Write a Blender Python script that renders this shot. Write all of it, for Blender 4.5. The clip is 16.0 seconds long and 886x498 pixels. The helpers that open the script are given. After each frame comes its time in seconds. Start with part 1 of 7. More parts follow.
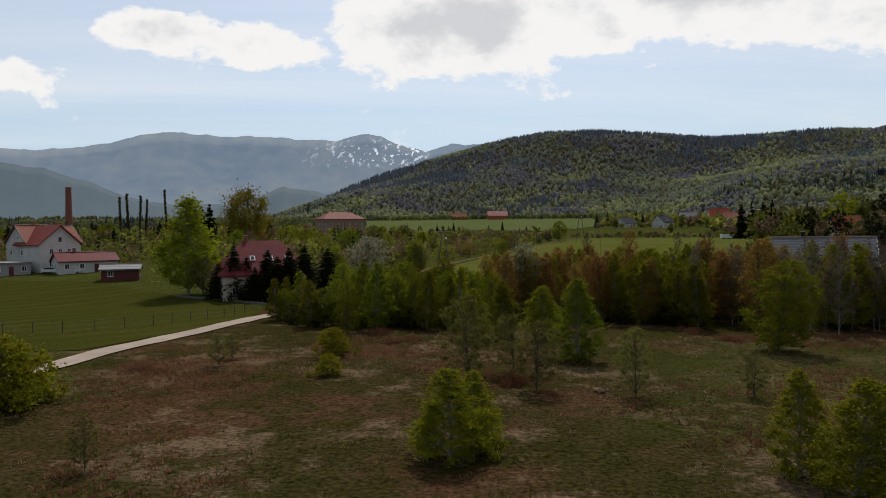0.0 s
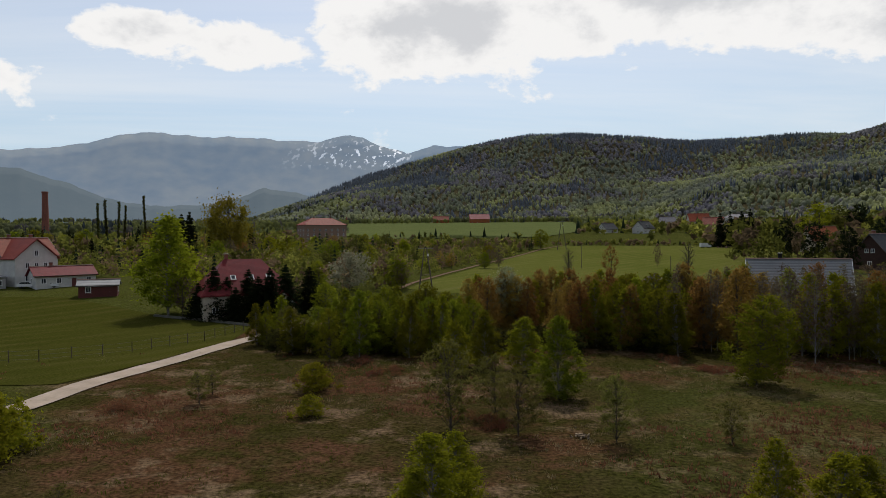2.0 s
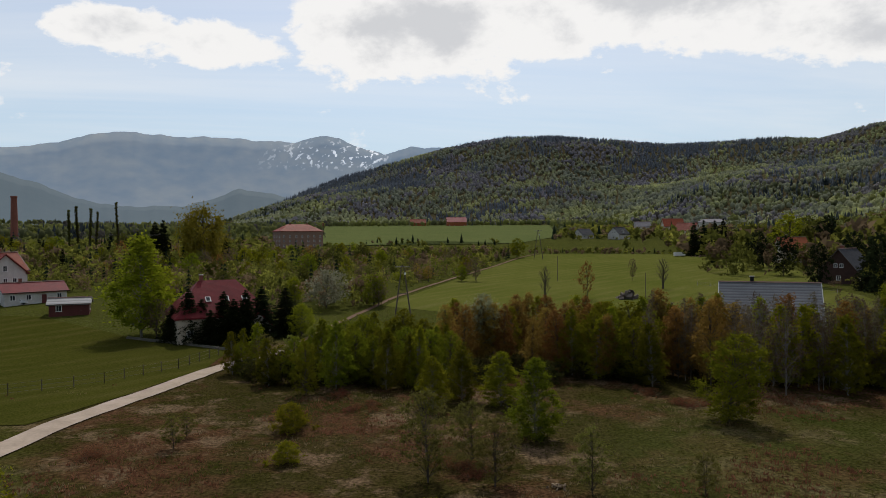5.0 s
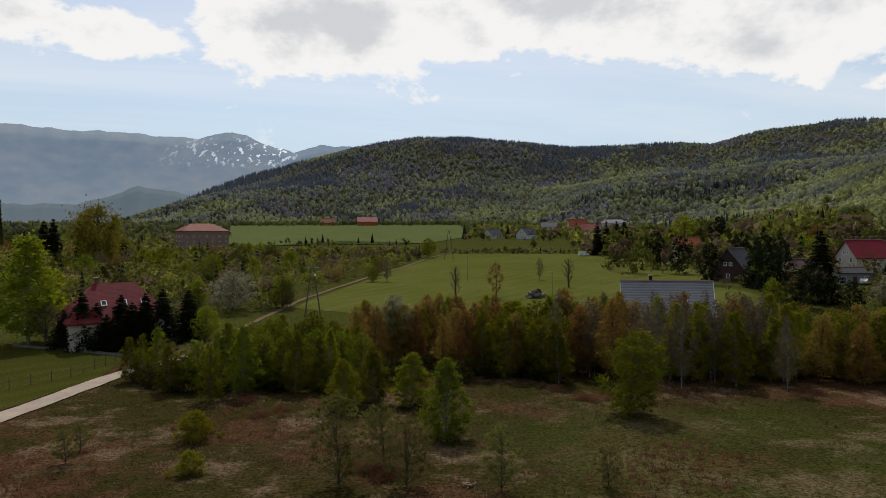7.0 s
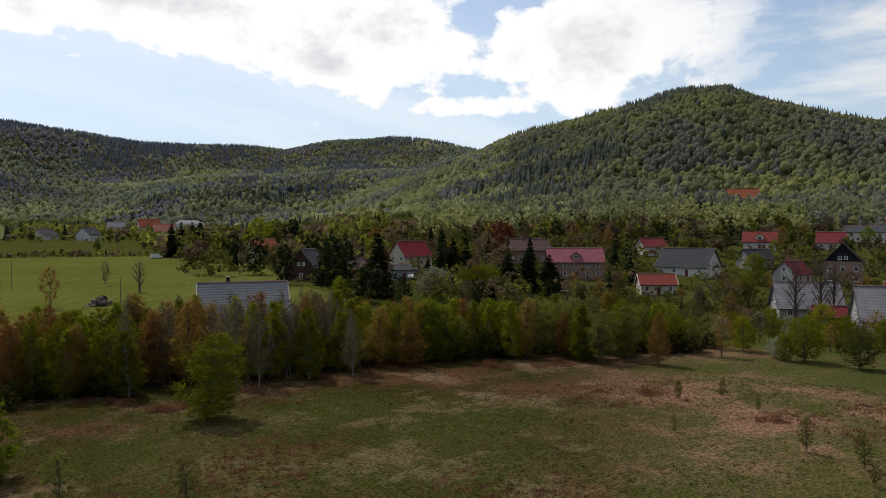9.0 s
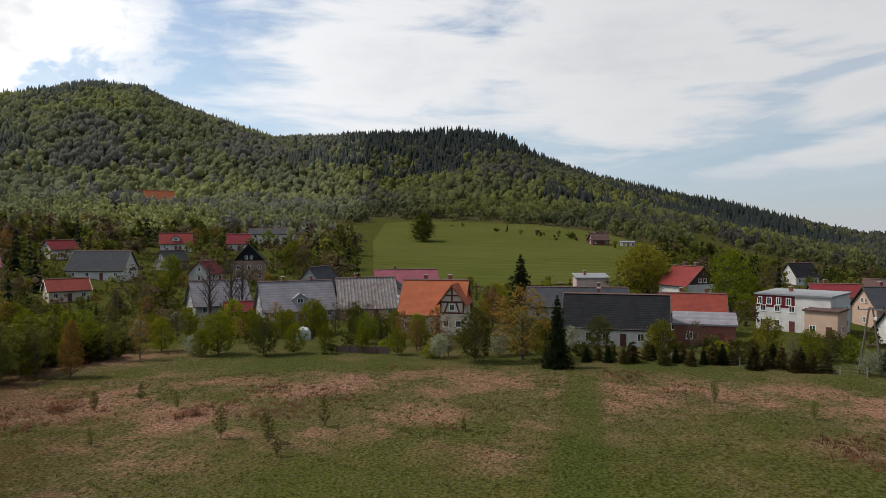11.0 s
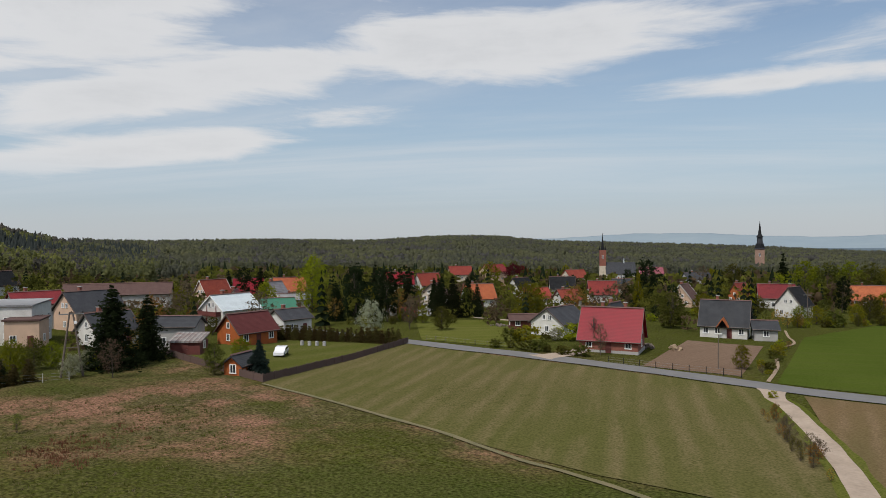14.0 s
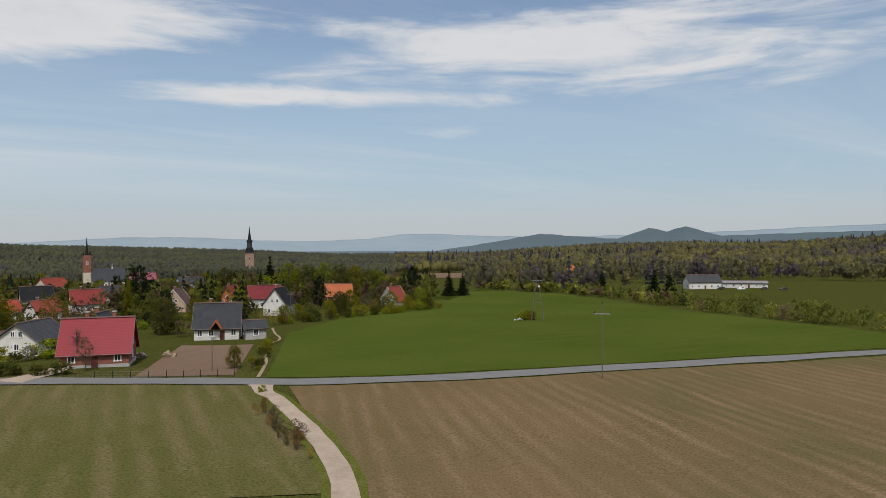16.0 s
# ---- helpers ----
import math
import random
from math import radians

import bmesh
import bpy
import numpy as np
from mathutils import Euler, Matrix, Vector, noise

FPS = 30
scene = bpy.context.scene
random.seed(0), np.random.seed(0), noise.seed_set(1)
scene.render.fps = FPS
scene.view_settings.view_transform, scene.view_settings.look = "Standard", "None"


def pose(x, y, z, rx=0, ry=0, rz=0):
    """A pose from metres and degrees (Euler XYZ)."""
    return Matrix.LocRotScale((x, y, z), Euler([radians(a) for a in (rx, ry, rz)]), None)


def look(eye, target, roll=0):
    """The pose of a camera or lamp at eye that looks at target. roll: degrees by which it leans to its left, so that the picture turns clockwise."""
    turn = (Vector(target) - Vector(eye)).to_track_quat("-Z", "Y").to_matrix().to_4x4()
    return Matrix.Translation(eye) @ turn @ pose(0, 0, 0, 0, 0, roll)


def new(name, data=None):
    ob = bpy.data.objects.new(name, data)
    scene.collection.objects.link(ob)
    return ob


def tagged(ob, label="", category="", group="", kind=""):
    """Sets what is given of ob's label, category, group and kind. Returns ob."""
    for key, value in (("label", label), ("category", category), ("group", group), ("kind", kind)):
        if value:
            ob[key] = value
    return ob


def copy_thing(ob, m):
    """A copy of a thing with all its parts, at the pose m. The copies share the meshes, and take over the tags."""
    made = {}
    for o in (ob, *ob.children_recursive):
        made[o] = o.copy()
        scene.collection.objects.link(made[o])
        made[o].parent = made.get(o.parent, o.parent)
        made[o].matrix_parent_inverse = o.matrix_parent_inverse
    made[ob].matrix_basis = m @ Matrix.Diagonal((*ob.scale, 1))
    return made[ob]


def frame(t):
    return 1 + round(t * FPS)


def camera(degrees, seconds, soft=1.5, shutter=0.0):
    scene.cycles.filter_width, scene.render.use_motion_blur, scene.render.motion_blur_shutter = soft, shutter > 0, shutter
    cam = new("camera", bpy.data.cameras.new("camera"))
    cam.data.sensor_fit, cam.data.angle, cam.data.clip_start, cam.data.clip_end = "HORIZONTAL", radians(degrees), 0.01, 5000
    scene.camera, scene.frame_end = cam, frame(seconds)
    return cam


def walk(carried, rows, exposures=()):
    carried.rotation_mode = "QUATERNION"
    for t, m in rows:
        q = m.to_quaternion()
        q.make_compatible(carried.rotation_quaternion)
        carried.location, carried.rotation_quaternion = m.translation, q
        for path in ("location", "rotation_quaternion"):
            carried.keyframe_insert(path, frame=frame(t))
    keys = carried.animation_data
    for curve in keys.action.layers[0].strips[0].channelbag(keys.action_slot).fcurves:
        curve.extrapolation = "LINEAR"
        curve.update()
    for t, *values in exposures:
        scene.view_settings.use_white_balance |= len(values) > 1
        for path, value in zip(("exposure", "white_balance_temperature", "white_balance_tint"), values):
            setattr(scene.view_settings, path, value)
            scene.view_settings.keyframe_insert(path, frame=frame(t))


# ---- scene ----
cam = camera(65.5, 16.0, soft=0.75)


def row(t, z, heading, pitch, roll):
    """A camera row: heading clockwise from +y, roll to the left."""
    return t, pose(0, 0, z) @ pose(0, 0, 0, 0, 0, -heading) @ pose(0, 0, 0, 90 + pitch) @ pose(0, 0, 0, 0, 0, roll)


PATH = [row(*r) for r in (
    (0, 11.20, -4.53, -1.07, -0.57), (0.5, 11.95, -4.17, -1.05, -0.57), (1, 12.72, -3.78, -1.02, -0.54), (1.5, 13.48, -3.42, -1.00, -0.50),
    (2, 14.38, -3.03, -0.98, -0.46), (2.5, 15.24, -2.67, -0.98, -0.43), (3, 16.09, -2.30, -0.96, -0.40), (3.5, 16.79, -1.99, -0.95, -0.38),
    (4, 17.42, -1.69, -0.93, -0.36), (4.5, 17.80, -1.40, -0.93, -0.36), (5.2, 18.10, -1.00, -0.93, -0.36), (5.9, 18.20, -0.62, -0.93, -0.36),
    (6.5, 18.20, 0.00, -0.95, -0.37), (7, 18.20, 6.27, -1.00, -0.34), (7.5, 18.20, 14.15, -1.00, -0.30), (8, 18.20, 22.43, -1.02, -0.16),
    (8.2, 18.20, 25.67, -1.03, -0.15), (8.9, 18.20, 38.4, -1.04, -0.18), (9.6, 18.20, 53.2, -1.05, -0.21), (10.3, 18.20, 69.48, -1.05, -0.23),
    (10.5, 18.20, 74.51, -1.06, -0.21), (11, 18.20, 86.30, -1.05, -0.17), (11.5, 18.20, 96.70, -1.03, -0.16), (12, 18.20, 106.99, -0.98, -0.15),
    (12.5, 18.20, 116.37, -0.90, -0.14), (13, 18.20, 126.73, -0.83, -0.19), (13.5, 18.20, 136.30, -0.79, -0.22), (14, 18.20, 146.60, -0.74, -0.29),
    (14.5, 18.20, 156.58, -0.68, -0.30), (15, 18.20, 167.03, -0.67, -0.38), (15.5, 18.20, 176.62, -0.65, -0.40), (16, 18.20, 186.99, -0.58, -0.25))]
walk(cam, PATH, exposures=((0, -0.62), (6.5, -0.63), (8.2, -0.54), (10.3, -0.26), (12, -0.25), (16, -0.26)))

# ---- world and sun ----
SUN_AZ, SUN_EL = 0.0, 55.0
world = bpy.data.worlds.new("sky")
scene.world = world
world.use_nodes = True
wn, wl = world.node_tree.nodes, world.node_tree.links
wn.clear()


def wnode(kind, **sets):
    n = wn.new(kind)
    for key, value in sets.items():
        n.inputs[key].default_value = value
    return n


def wmath(op, a, b=None, c=None):
    n = wn.new("ShaderNodeMath")
    n.operation = op
    for i, v in enumerate((a, b, c)):
        if v is None:
            continue
        if isinstance(v, (int, float)):
            n.inputs[i].default_value = v
        else:
            wl.new(v, n.inputs[i])
    return n.outputs[0]


def wrange(v, a, b, c=0.0, d=1.0):
    n = wn.new("ShaderNodeMapRange")
    n.interpolation_type = "SMOOTHSTEP"
    wl.new(v, n.inputs["Value"])
    for key, value in (("From Min", a), ("From Max", b), ("To Min", c), ("To Max", d)):
        n.inputs[key].default_value = value
    return n.outputs["Result"]


def wnoise(vector, scale, detail, rough, distortion=0.0):
    n = wn.new("ShaderNodeTexNoise")
    n.inputs["Scale"].default_value, n.inputs["Detail"].default_value = scale, detail
    n.inputs["Roughness"].default_value, n.inputs["Distortion"].default_value = rough, distortion
    wl.new(vector, n.inputs["Vector"])
    return n.outputs["Fac"]


def wmix(fac, a, b):
    n = wn.new("ShaderNodeMix")
    n.data_type = "RGBA"
    for socket, v in (("Factor", fac), ("A", a), ("B", b)):
        target = [i for i in n.inputs if i.name == socket and (i.type == "RGBA" or socket == "Factor")][0]
        if isinstance(v, (int, float, tuple)):
            target.default_value = v
        else:
            wl.new(v, target)
    return [o for o in n.outputs if o.type == "RGBA"][0]


sky = wn.new("ShaderNodeTexSky")
sky.sky_type, sky.sun_disc = "NISHITA", False
sky.sun_elevation, sky.sun_rotation = radians(SUN_EL), radians(SUN_AZ)
sky.air_density, sky.dust_density, sky.ozone_density = 1.0, 1.6, 1.5
way = wn.new("ShaderNodeTexCoord").outputs["Generated"]
split = wn.new("ShaderNodeSeparateXYZ")
wl.new(way, split.inputs[0])
wx, wy, wz = split.outputs
up = wmath("ADD", wmath("MAXIMUM", wz, 0.0), 0.07)
px, py = wmath("DIVIDE", wx, up), wmath("DIVIDE", wy, up)


def wvec(x, y, z=0.0):
    n = wn.new("ShaderNodeCombineXYZ")
    for i, v in enumerate((x, y, z)):
        if isinstance(v, (int, float)):
            n.inputs[i].default_value = v
        else:
            wl.new(v, n.inputs[i])
    return n.outputs[0]


# heading and elevation of the view, in degrees
turned = wmath("MULTIPLY", wmath("ARCTAN2", wx, wy), 57.2958)
az_deg = wmath("SUBTRACT", wmath("MODULO", wmath("ADD", turned, 420.0), 360.0), 60.0)
el_deg = wmath("MULTIPLY", wmath("ARCSINE", wz), 57.2958)
southness = wrange(wy, 0.25, 0.62)
# the weather of the day, bank by bank: heading, elevation, half width, half height, tilt, thickness
BANKS = ((-3, 17.0, 11, 5.0, 0, 1.1), (6, 17.4, 8, 3.8, 0, 0.95), (17, 18.6, 14, 4.4, 0, 1.0), (33, 15.6, 12, 4.6, 0, 1.0), (-27, 15.2, 6, 2.4, 0, 0.8), (-35, 12.0, 4, 2.0, 0, 0.7), (-18, 14.8, 5.5, 2.2, 0, 0.85), (42, 10.6, 8, 1.2, 0, 0.7),
         (54, 15.0, 11, 4.6, 0, 0.95), (82, 14.0, 13, 8.0, 0, 1.0), (101, 14.0, 14, 7.5, 0, 1.2), (116, 17.0, 14, 4.4, 0, 1.15), (127, 12.2, 17, 2.3, 0.2, 1.1), (151, 15.8, 17, 3.2, 0.04, 1.15),
         (124, 7.2, 18, 1.6, 0.165, 0.95), (178, 11.7, 15, 1.0, 0, 0.85), (198, 15.6, 24, 4.0, 0, 0.72))
bank = None
for az0_, el0_, ra_, re_, tilt_, gain_ in BANKS:
    u_ = wmath("SUBTRACT", az_deg, float(az0_))
    v_ = wmath("MULTIPLY", wmath("SUBTRACT", wmath("SUBTRACT", el_deg, float(el0_)), wmath("MULTIPLY", u_, float(tilt_))), 1.0 / re_)
    u_ = wmath("MULTIPLY", u_, 1.0 / ra_)
    g_ = wmath("MULTIPLY", wmath("EXPONENT", wmath("MULTIPLY", wmath("ADD", wmath("MULTIPLY", u_, u_), wmath("MULTIPLY", v_, v_)), -1.0)), float(gain_))
    bank = g_ if bank is None else wmath("MAXIMUM", bank, g_)
# broken cloud overhead
bank = wmath("MAXIMUM", bank, wrange(el_deg, 21.0, 34.0, 0.0, 0.52))
heap = wnoise(wvec(wx, wy, wmath("MULTIPLY", wz, 1.7)), 8.5, 12, 0.60, 0.15)
ca, sa = math.cos(radians(20)), math.sin(radians(20))
su = wmath("ADD", wmath("MULTIPLY", px, ca), wmath("MULTIPLY", py, sa))
sv = wmath("SUBTRACT", wmath("MULTIPLY", py, ca), wmath("MULTIPLY", px, sa))
streak = wnoise(wvec(wx, wy, wmath("MULTIPLY", wz, 5.5)), 4.2, 11, 0.60, 0.35)
heap_body = wmath("ADD", bank, wmath("MULTIPLY_ADD", heap, 1.9, -0.95))
streak_body = wmath("ADD", bank, wmath("MULTIPLY_ADD", streak, 1.7, -0.85))
heap_mask = wrange(heap_body, 0.30, 0.52)
streak_mask = wmath("MULTIPLY", wrange(streak_body, 0.22, 0.78), 0.95)
wisp = wmath("MULTIPLY", wrange(wnoise(wvec(wmath("MULTIPLY", su, 0.25), sv, 1.7), 0.5, 8, 0.62, 0.6), 0.40, 0.76), 0.48)
mask = wmath("MAXIMUM", wmath("ADD", wmath("MULTIPLY", heap_mask, southness), wmath("MULTIPLY", streak_mask, wmath("SUBTRACT", 1.0, southness))), wisp)
mask = wmath("MULTIPLY", wmath("MINIMUM", mask, 1.0), wrange(wz, 0.02, 0.12))
# thick hearts of the heaps are greyer, their edges shine
billow = wnoise(wvec(wx, wy, wmath("MULTIPLY", wz, 1.5)), 15.0, 9, 0.62, 0.2)
thick = wrange(wmath("ADD", heap_body, wmath("MULTIPLY_ADD", billow, 1.2, -0.6)), 0.62, 1.30)
thin_shade = wrange(wmath("ADD", streak_body, wmath("MULTIPLY_ADD", billow, 0.8, -0.4)), 0.75, 1.5)
cloud_colour = wmix(southness, wmix(thin_shade, (0.88, 0.885, 0.90, 1), (0.78, 0.79, 0.81, 1)), wmix(thick, (1.0, 0.99, 0.98, 1), (0.70, 0.71, 0.735, 1)))
haze = wrange(wz, -0.02, 0.42, 0.85, 0.0)
# the sky is brighter towards the sun
towards = wrange(wy, -0.5, 0.75, 0.0, 1.0)
clear = wn.new("ShaderNodeBackground")
wl.new(wmath("MULTIPLY_ADD", towards, 0.04, 0.135), clear.inputs["Strength"])
wl.new(sky.outputs[0], clear.inputs["Color"])
milky = wnode("ShaderNodeBackground", Color=(0.60, 0.745, 0.87, 1))
wl.new(wmath("MULTIPLY_ADD", towards, 0.55, 0.86), milky.inputs["Strength"])
wl.new(wmix(wrange(wz, 0.0, 0.10), (0.74, 0.79, 0.83, 1), (0.57, 0.73, 0.88, 1)), milky.inputs["Color"])
cloud = wnode("ShaderNodeBackground")
wl.new(wmath("MULTIPLY_ADD", towards, 0.45, 0.95), cloud.inputs["Strength"])
wl.new(cloud_colour, cloud.inputs["Color"])
mix1, mix2, out = wn.new("ShaderNodeMixShader"), wn.new("ShaderNodeMixShader"), wn.new("ShaderNodeOutputWorld")
wl.new(haze, mix1.inputs[0]), wl.new(clear.outputs[0], mix1.inputs[1]), wl.new(milky.outputs[0], mix1.inputs[2])
wl.new(mask, mix2.inputs[0]), wl.new(mix1.outputs[0], mix2.inputs[1]), wl.new(cloud.outputs[0], mix2.inputs[2])
wl.new(mix2.outputs[0], out.inputs["Surface"])

sun = new("sun", bpy.data.lights.new("sun", "SUN"))
sun.data.energy, sun.data.angle, sun.data.color = 3.5, radians(1.0), (1.0, 0.95, 0.88)
sun.matrix_world = look((400 * math.sin(radians(SUN_AZ)), 400 * math.cos(radians(SUN_AZ)), 400 * math.tan(radians(SUN_EL))), (0, 0, 0))

# ---- materials ----


def surface(name, colour, other, scale=1.0, fine=12.0, rough=0.85, bump=0.3, metal=0.0, amount=1.0, tint="", bands=0.0, band_axis="Z", translucent=0.0, emit=None, per_object=0.0, gloss=0.3, band_depth=0.28):
    """A node material: two colours mixed by coarse and fine noise, with relief; tint names a colour attribute that multiplies it."""
    m = bpy.data.materials.new(name)
    m.use_nodes = True
    n, l = m.node_tree.nodes, m.node_tree.links
    shader = n["Principled BSDF"]
    shader.inputs["Roughness"].default_value, shader.inputs["Metallic"].default_value = rough, metal
    shader.inputs["Specular IOR Level"].default_value = gloss
    coords = n.new("ShaderNodeTexCoord").outputs["Object"]
    coarse, grain = n.new("ShaderNodeTexNoise"), n.new("ShaderNodeTexNoise")
    for tex, s, d in ((coarse, scale, 5.0), (grain, fine, 3.0)):
        tex.inputs["Scale"].default_value, tex.inputs["Detail"].default_value = s, d
        l.new(coords, tex.inputs["Vector"])
    add = n.new("ShaderNodeMath")
    add.operation = "MULTIPLY_ADD"
    l.new(grain.outputs["Fac"], add.inputs[0])
    add.inputs[1].default_value = 0.6
    l.new(coarse.outputs["Fac"], add.inputs[2])
    ramp = n.new("ShaderNodeMapRange")
    l.new(add.outputs[0], ramp.inputs["Value"])
    ramp.inputs["From Min"].default_value, ramp.inputs["From Max"].default_value = 0.5, 1.1
    ramp.inputs["To Max"].default_value = amount
    mix = n.new("ShaderNodeMix")
    mix.data_type = "RGBA"
    mix.inputs[6].default_value, mix.inputs[7].default_value = (*colour, 1), (*other, 1)
    l.new(ramp.outputs[0], mix.inputs[0])
    base = mix.outputs[2]
    height = add.outputs[0]
    if bands:
        wave = n.new("ShaderNodeTexWave")
        wave.bands_direction, wave.wave_profile = band_axis, "SAW"
        wave.inputs["Scale"].default_value, wave.inputs["Distortion"].default_value = bands, 0.4
        l.new(coords, wave.inputs["Vector"])
        shade = n.new("ShaderNodeMapRange")
        l.new(wave.outputs["Fac"], shade.inputs["Value"])
        shade.inputs["To Min"].default_value, shade.inputs["To Max"].default_value = 1 - band_depth, 1.05
        mul = n.new("ShaderNodeMix")
        mul.data_type, mul.blend_type = "RGBA", "MULTIPLY"
        mul.inputs[0].default_value = 1.0
        l.new(base, mul.inputs[6]), l.new(shade.outputs[0], mul.inputs[7])
        base, height = mul.outputs[2], wave.outputs["Fac"]
    if tint:
        attr = n.new("ShaderNodeAttribute")
        attr.attribute_name = tint
        mul = n.new("ShaderNodeMix")
        mul.data_type, mul.blend_type = "RGBA", "MULTIPLY"
        mul.inputs[0].default_value = 1.0
        l.new(base, mul.inputs[6]), l.new(attr.outputs["Color"], mul.inputs[7])
        base = mul.outputs[2]
    if per_object:
        info, hsv = n.new("ShaderNodeObjectInfo"), n.new("ShaderNodeHueSaturation")
        for socket, lo, hi in (("Hue", 0.5 - 0.03 * per_object, 0.5 + 0.03 * per_object), ("Value", 1 - 0.3 * per_object, 1 + 0.3 * per_object)):
            r = n.new("ShaderNodeMapRange")
            l.new(info.outputs["Random"], r.inputs["Value"])
            r.inputs["To Min"].default_value, r.inputs["To Max"].default_value = lo, hi
            l.new(r.outputs[0], hsv.inputs[socket])
        l.new(base, hsv.inputs["Color"])
        base = hsv.outputs["Color"]
    l.new(base, shader.inputs["Base Color"])
    if bump:
        b = n.new("ShaderNodeBump")
        b.inputs["Strength"].default_value, b.inputs["Distance"].default_value = bump, 0.05
        l.new(height, b.inputs["Height"]), l.new(b.outputs[0], shader.inputs["Normal"])
    if translucent:
        t, blend = n.new("ShaderNodeBsdfTranslucent"), n.new("ShaderNodeMixShader")
        l.new(base, t.inputs["Color"])
        blend.inputs[0].default_value = translucent
        l.new(shader.outputs[0], blend.inputs[1]), l.new(t.outputs[0], blend.inputs[2])
        l.new(blend.outputs[0], n["Material Output"].inputs["Surface"])
    if emit:
        shader.inputs["Emission Color"].default_value, shader.inputs["Emission Strength"].default_value = (*emit[0], 1), emit[1]
    return m


M_RED = surface("red_roof_tile", (0.25, 0.044, 0.033), (0.16, 0.03, 0.027), 0.8, 6, 0.6, 0.5, bands=1.6, per_object=0.5, gloss=0.12)
M_ORANGE = surface("orange_roof_tile", (0.38, 0.098, 0.05), (0.27, 0.065, 0.038), 0.8, 8, 0.75, 0.5, bands=1.6, per_object=0.4, gloss=0.12)
M_DARKRED = surface("dark_red_roof_tile", (0.19, 0.026, 0.030), (0.12, 0.02, 0.023), 0.8, 8, 0.6, 0.5, bands=1.6, gloss=0.12)
M_CRIMSON = surface("bright_red_metal_tile", (0.235, 0.014, 0.024), (0.19, 0.014, 0.022), 0.5, 6, 0.45, 0.4, bands=1.4, gloss=0.12)
M_PINK = surface("faded_pink_tile", (0.29, 0.09, 0.11), (0.20, 0.06, 0.08), 0.8, 8, 0.7, 0.4, bands=1.6, gloss=0.12)
M_SLATE = surface("grey_slate", (0.058, 0.060, 0.066), (0.036, 0.038, 0.043), 0.8, 8, 0.8, 0.4, bands=1.6, per_object=0.4, gloss=0.15)
M_BLACK = surface("black_slate", (0.015, 0.0155, 0.017), (0.028, 0.029, 0.031), 0.8, 8, 0.85, 0.5, bands=0.9, gloss=0.1, band_depth=0.5)
M_PALEROOF = surface("pale_grey_tin", (0.27, 0.255, 0.27), (0.15, 0.14, 0.15), 0.5, 4, 0.6, 0.2, bands=0.6, gloss=0.15)
M_TIN = surface("light_grey_metal_roof", (0.30, 0.30, 0.30), (0.22, 0.22, 0.225), 0.4, 5, 0.55, 0.8, bands=0.75, band_depth=0.5)
M_WHITETIN = surface("white_metal_roof", (0.62, 0.68, 0.70), (0.5, 0.56, 0.58), 0.4, 5, 0.4, 0.2, bands=1.2, band_axis="X")
M_RUST = surface("rust_streaked_tin", (0.36, 0.37, 0.36), (0.17, 0.085, 0.06), 1.1, 5, 0.6, 0.3, bands=0.42, band_axis="X", band_depth=0.6)
M_BROWN = surface("brown_roof_tile", (0.085, 0.05, 0.045), (0.12, 0.075, 0.066), 0.8, 8, 0.8, 0.4, bands=1.6, gloss=0.12)
M_GREEN = surface("green_metal_roof", (0.04, 0.16, 0.10), (0.035, 0.12, 0.08), 0.6, 6, 0.5, 0.2)
M_WHITE = surface("white_plaster", (0.60, 0.585, 0.55), (0.44, 0.425, 0.395), 0.7, 9, 0.9, 0.15, per_object=0.15)
M_CREAM = surface("cream_plaster", (0.55, 0.48, 0.38), (0.42, 0.36, 0.28), 0.7, 9, 0.9, 0.15)
M_PEACH = surface("peach_plaster", (0.52, 0.36, 0.26), (0.42, 0.30, 0.22), 0.7, 9, 0.9, 0.15)
M_ROSE = surface("rose_plaster", (0.52, 0.38, 0.35), (0.40, 0.29, 0.27), 0.7, 9, 0.9, 0.15)
M_GREY = surface("grey_plaster", (0.36, 0.35, 0.33), (0.25, 0.24, 0.23), 0.7, 9, 0.9, 0.15)
M_BRICK = surface("red_brick", (0.28, 0.10, 0.07), (0.20, 0.08, 0.06), 1.5, 12, 0.9, 0.3, bands=2.2)
M_PALEBRICK = surface("pale_brown_brick", (0.33, 0.21, 0.16), (0.25, 0.16, 0.12), 1.5, 12, 0.9, 0.3, bands=2.2)
M_WOOD = surface("orange_stained_boards", (0.40, 0.12, 0.035), (0.30, 0.085, 0.03), 1.2, 10, 0.7, 0.3, bands=1.8)
M_ORANGEWOOD = surface("bright_orange_stained_boards", (0.42, 0.115, 0.028), (0.33, 0.085, 0.024), 1.2, 10, 0.7, 0.3, bands=1.8)
M_MAROON = surface("maroon_roof_sheet", (0.085, 0.024, 0.024), (0.115, 0.036, 0.034), 0.8, 8, 0.7, 0.4, bands=1.6, gloss=0.12)
M_DARKWOOD = surface("dark_stained_boards", (0.045, 0.022, 0.018), (0.075, 0.038, 0.028), 1.2, 10, 0.8, 0.3, bands=1.6, band_axis="X")
M_TIMBER = surface("red_brown_timber", (0.13, 0.035, 0.03), (0.09, 0.03, 0.025), 1.2, 10, 0.8, 0.2)
M_POLE = surface("weathered_pole_wood", (0.14, 0.112, 0.09), (0.085, 0.068, 0.055), 1.0, 9, 0.9, 0.2)
M_CONCRETE = surface("grey_concrete", (0.36, 0.35, 0.33), (0.26, 0.25, 0.24), 0.8, 9, 0.9, 0.2)
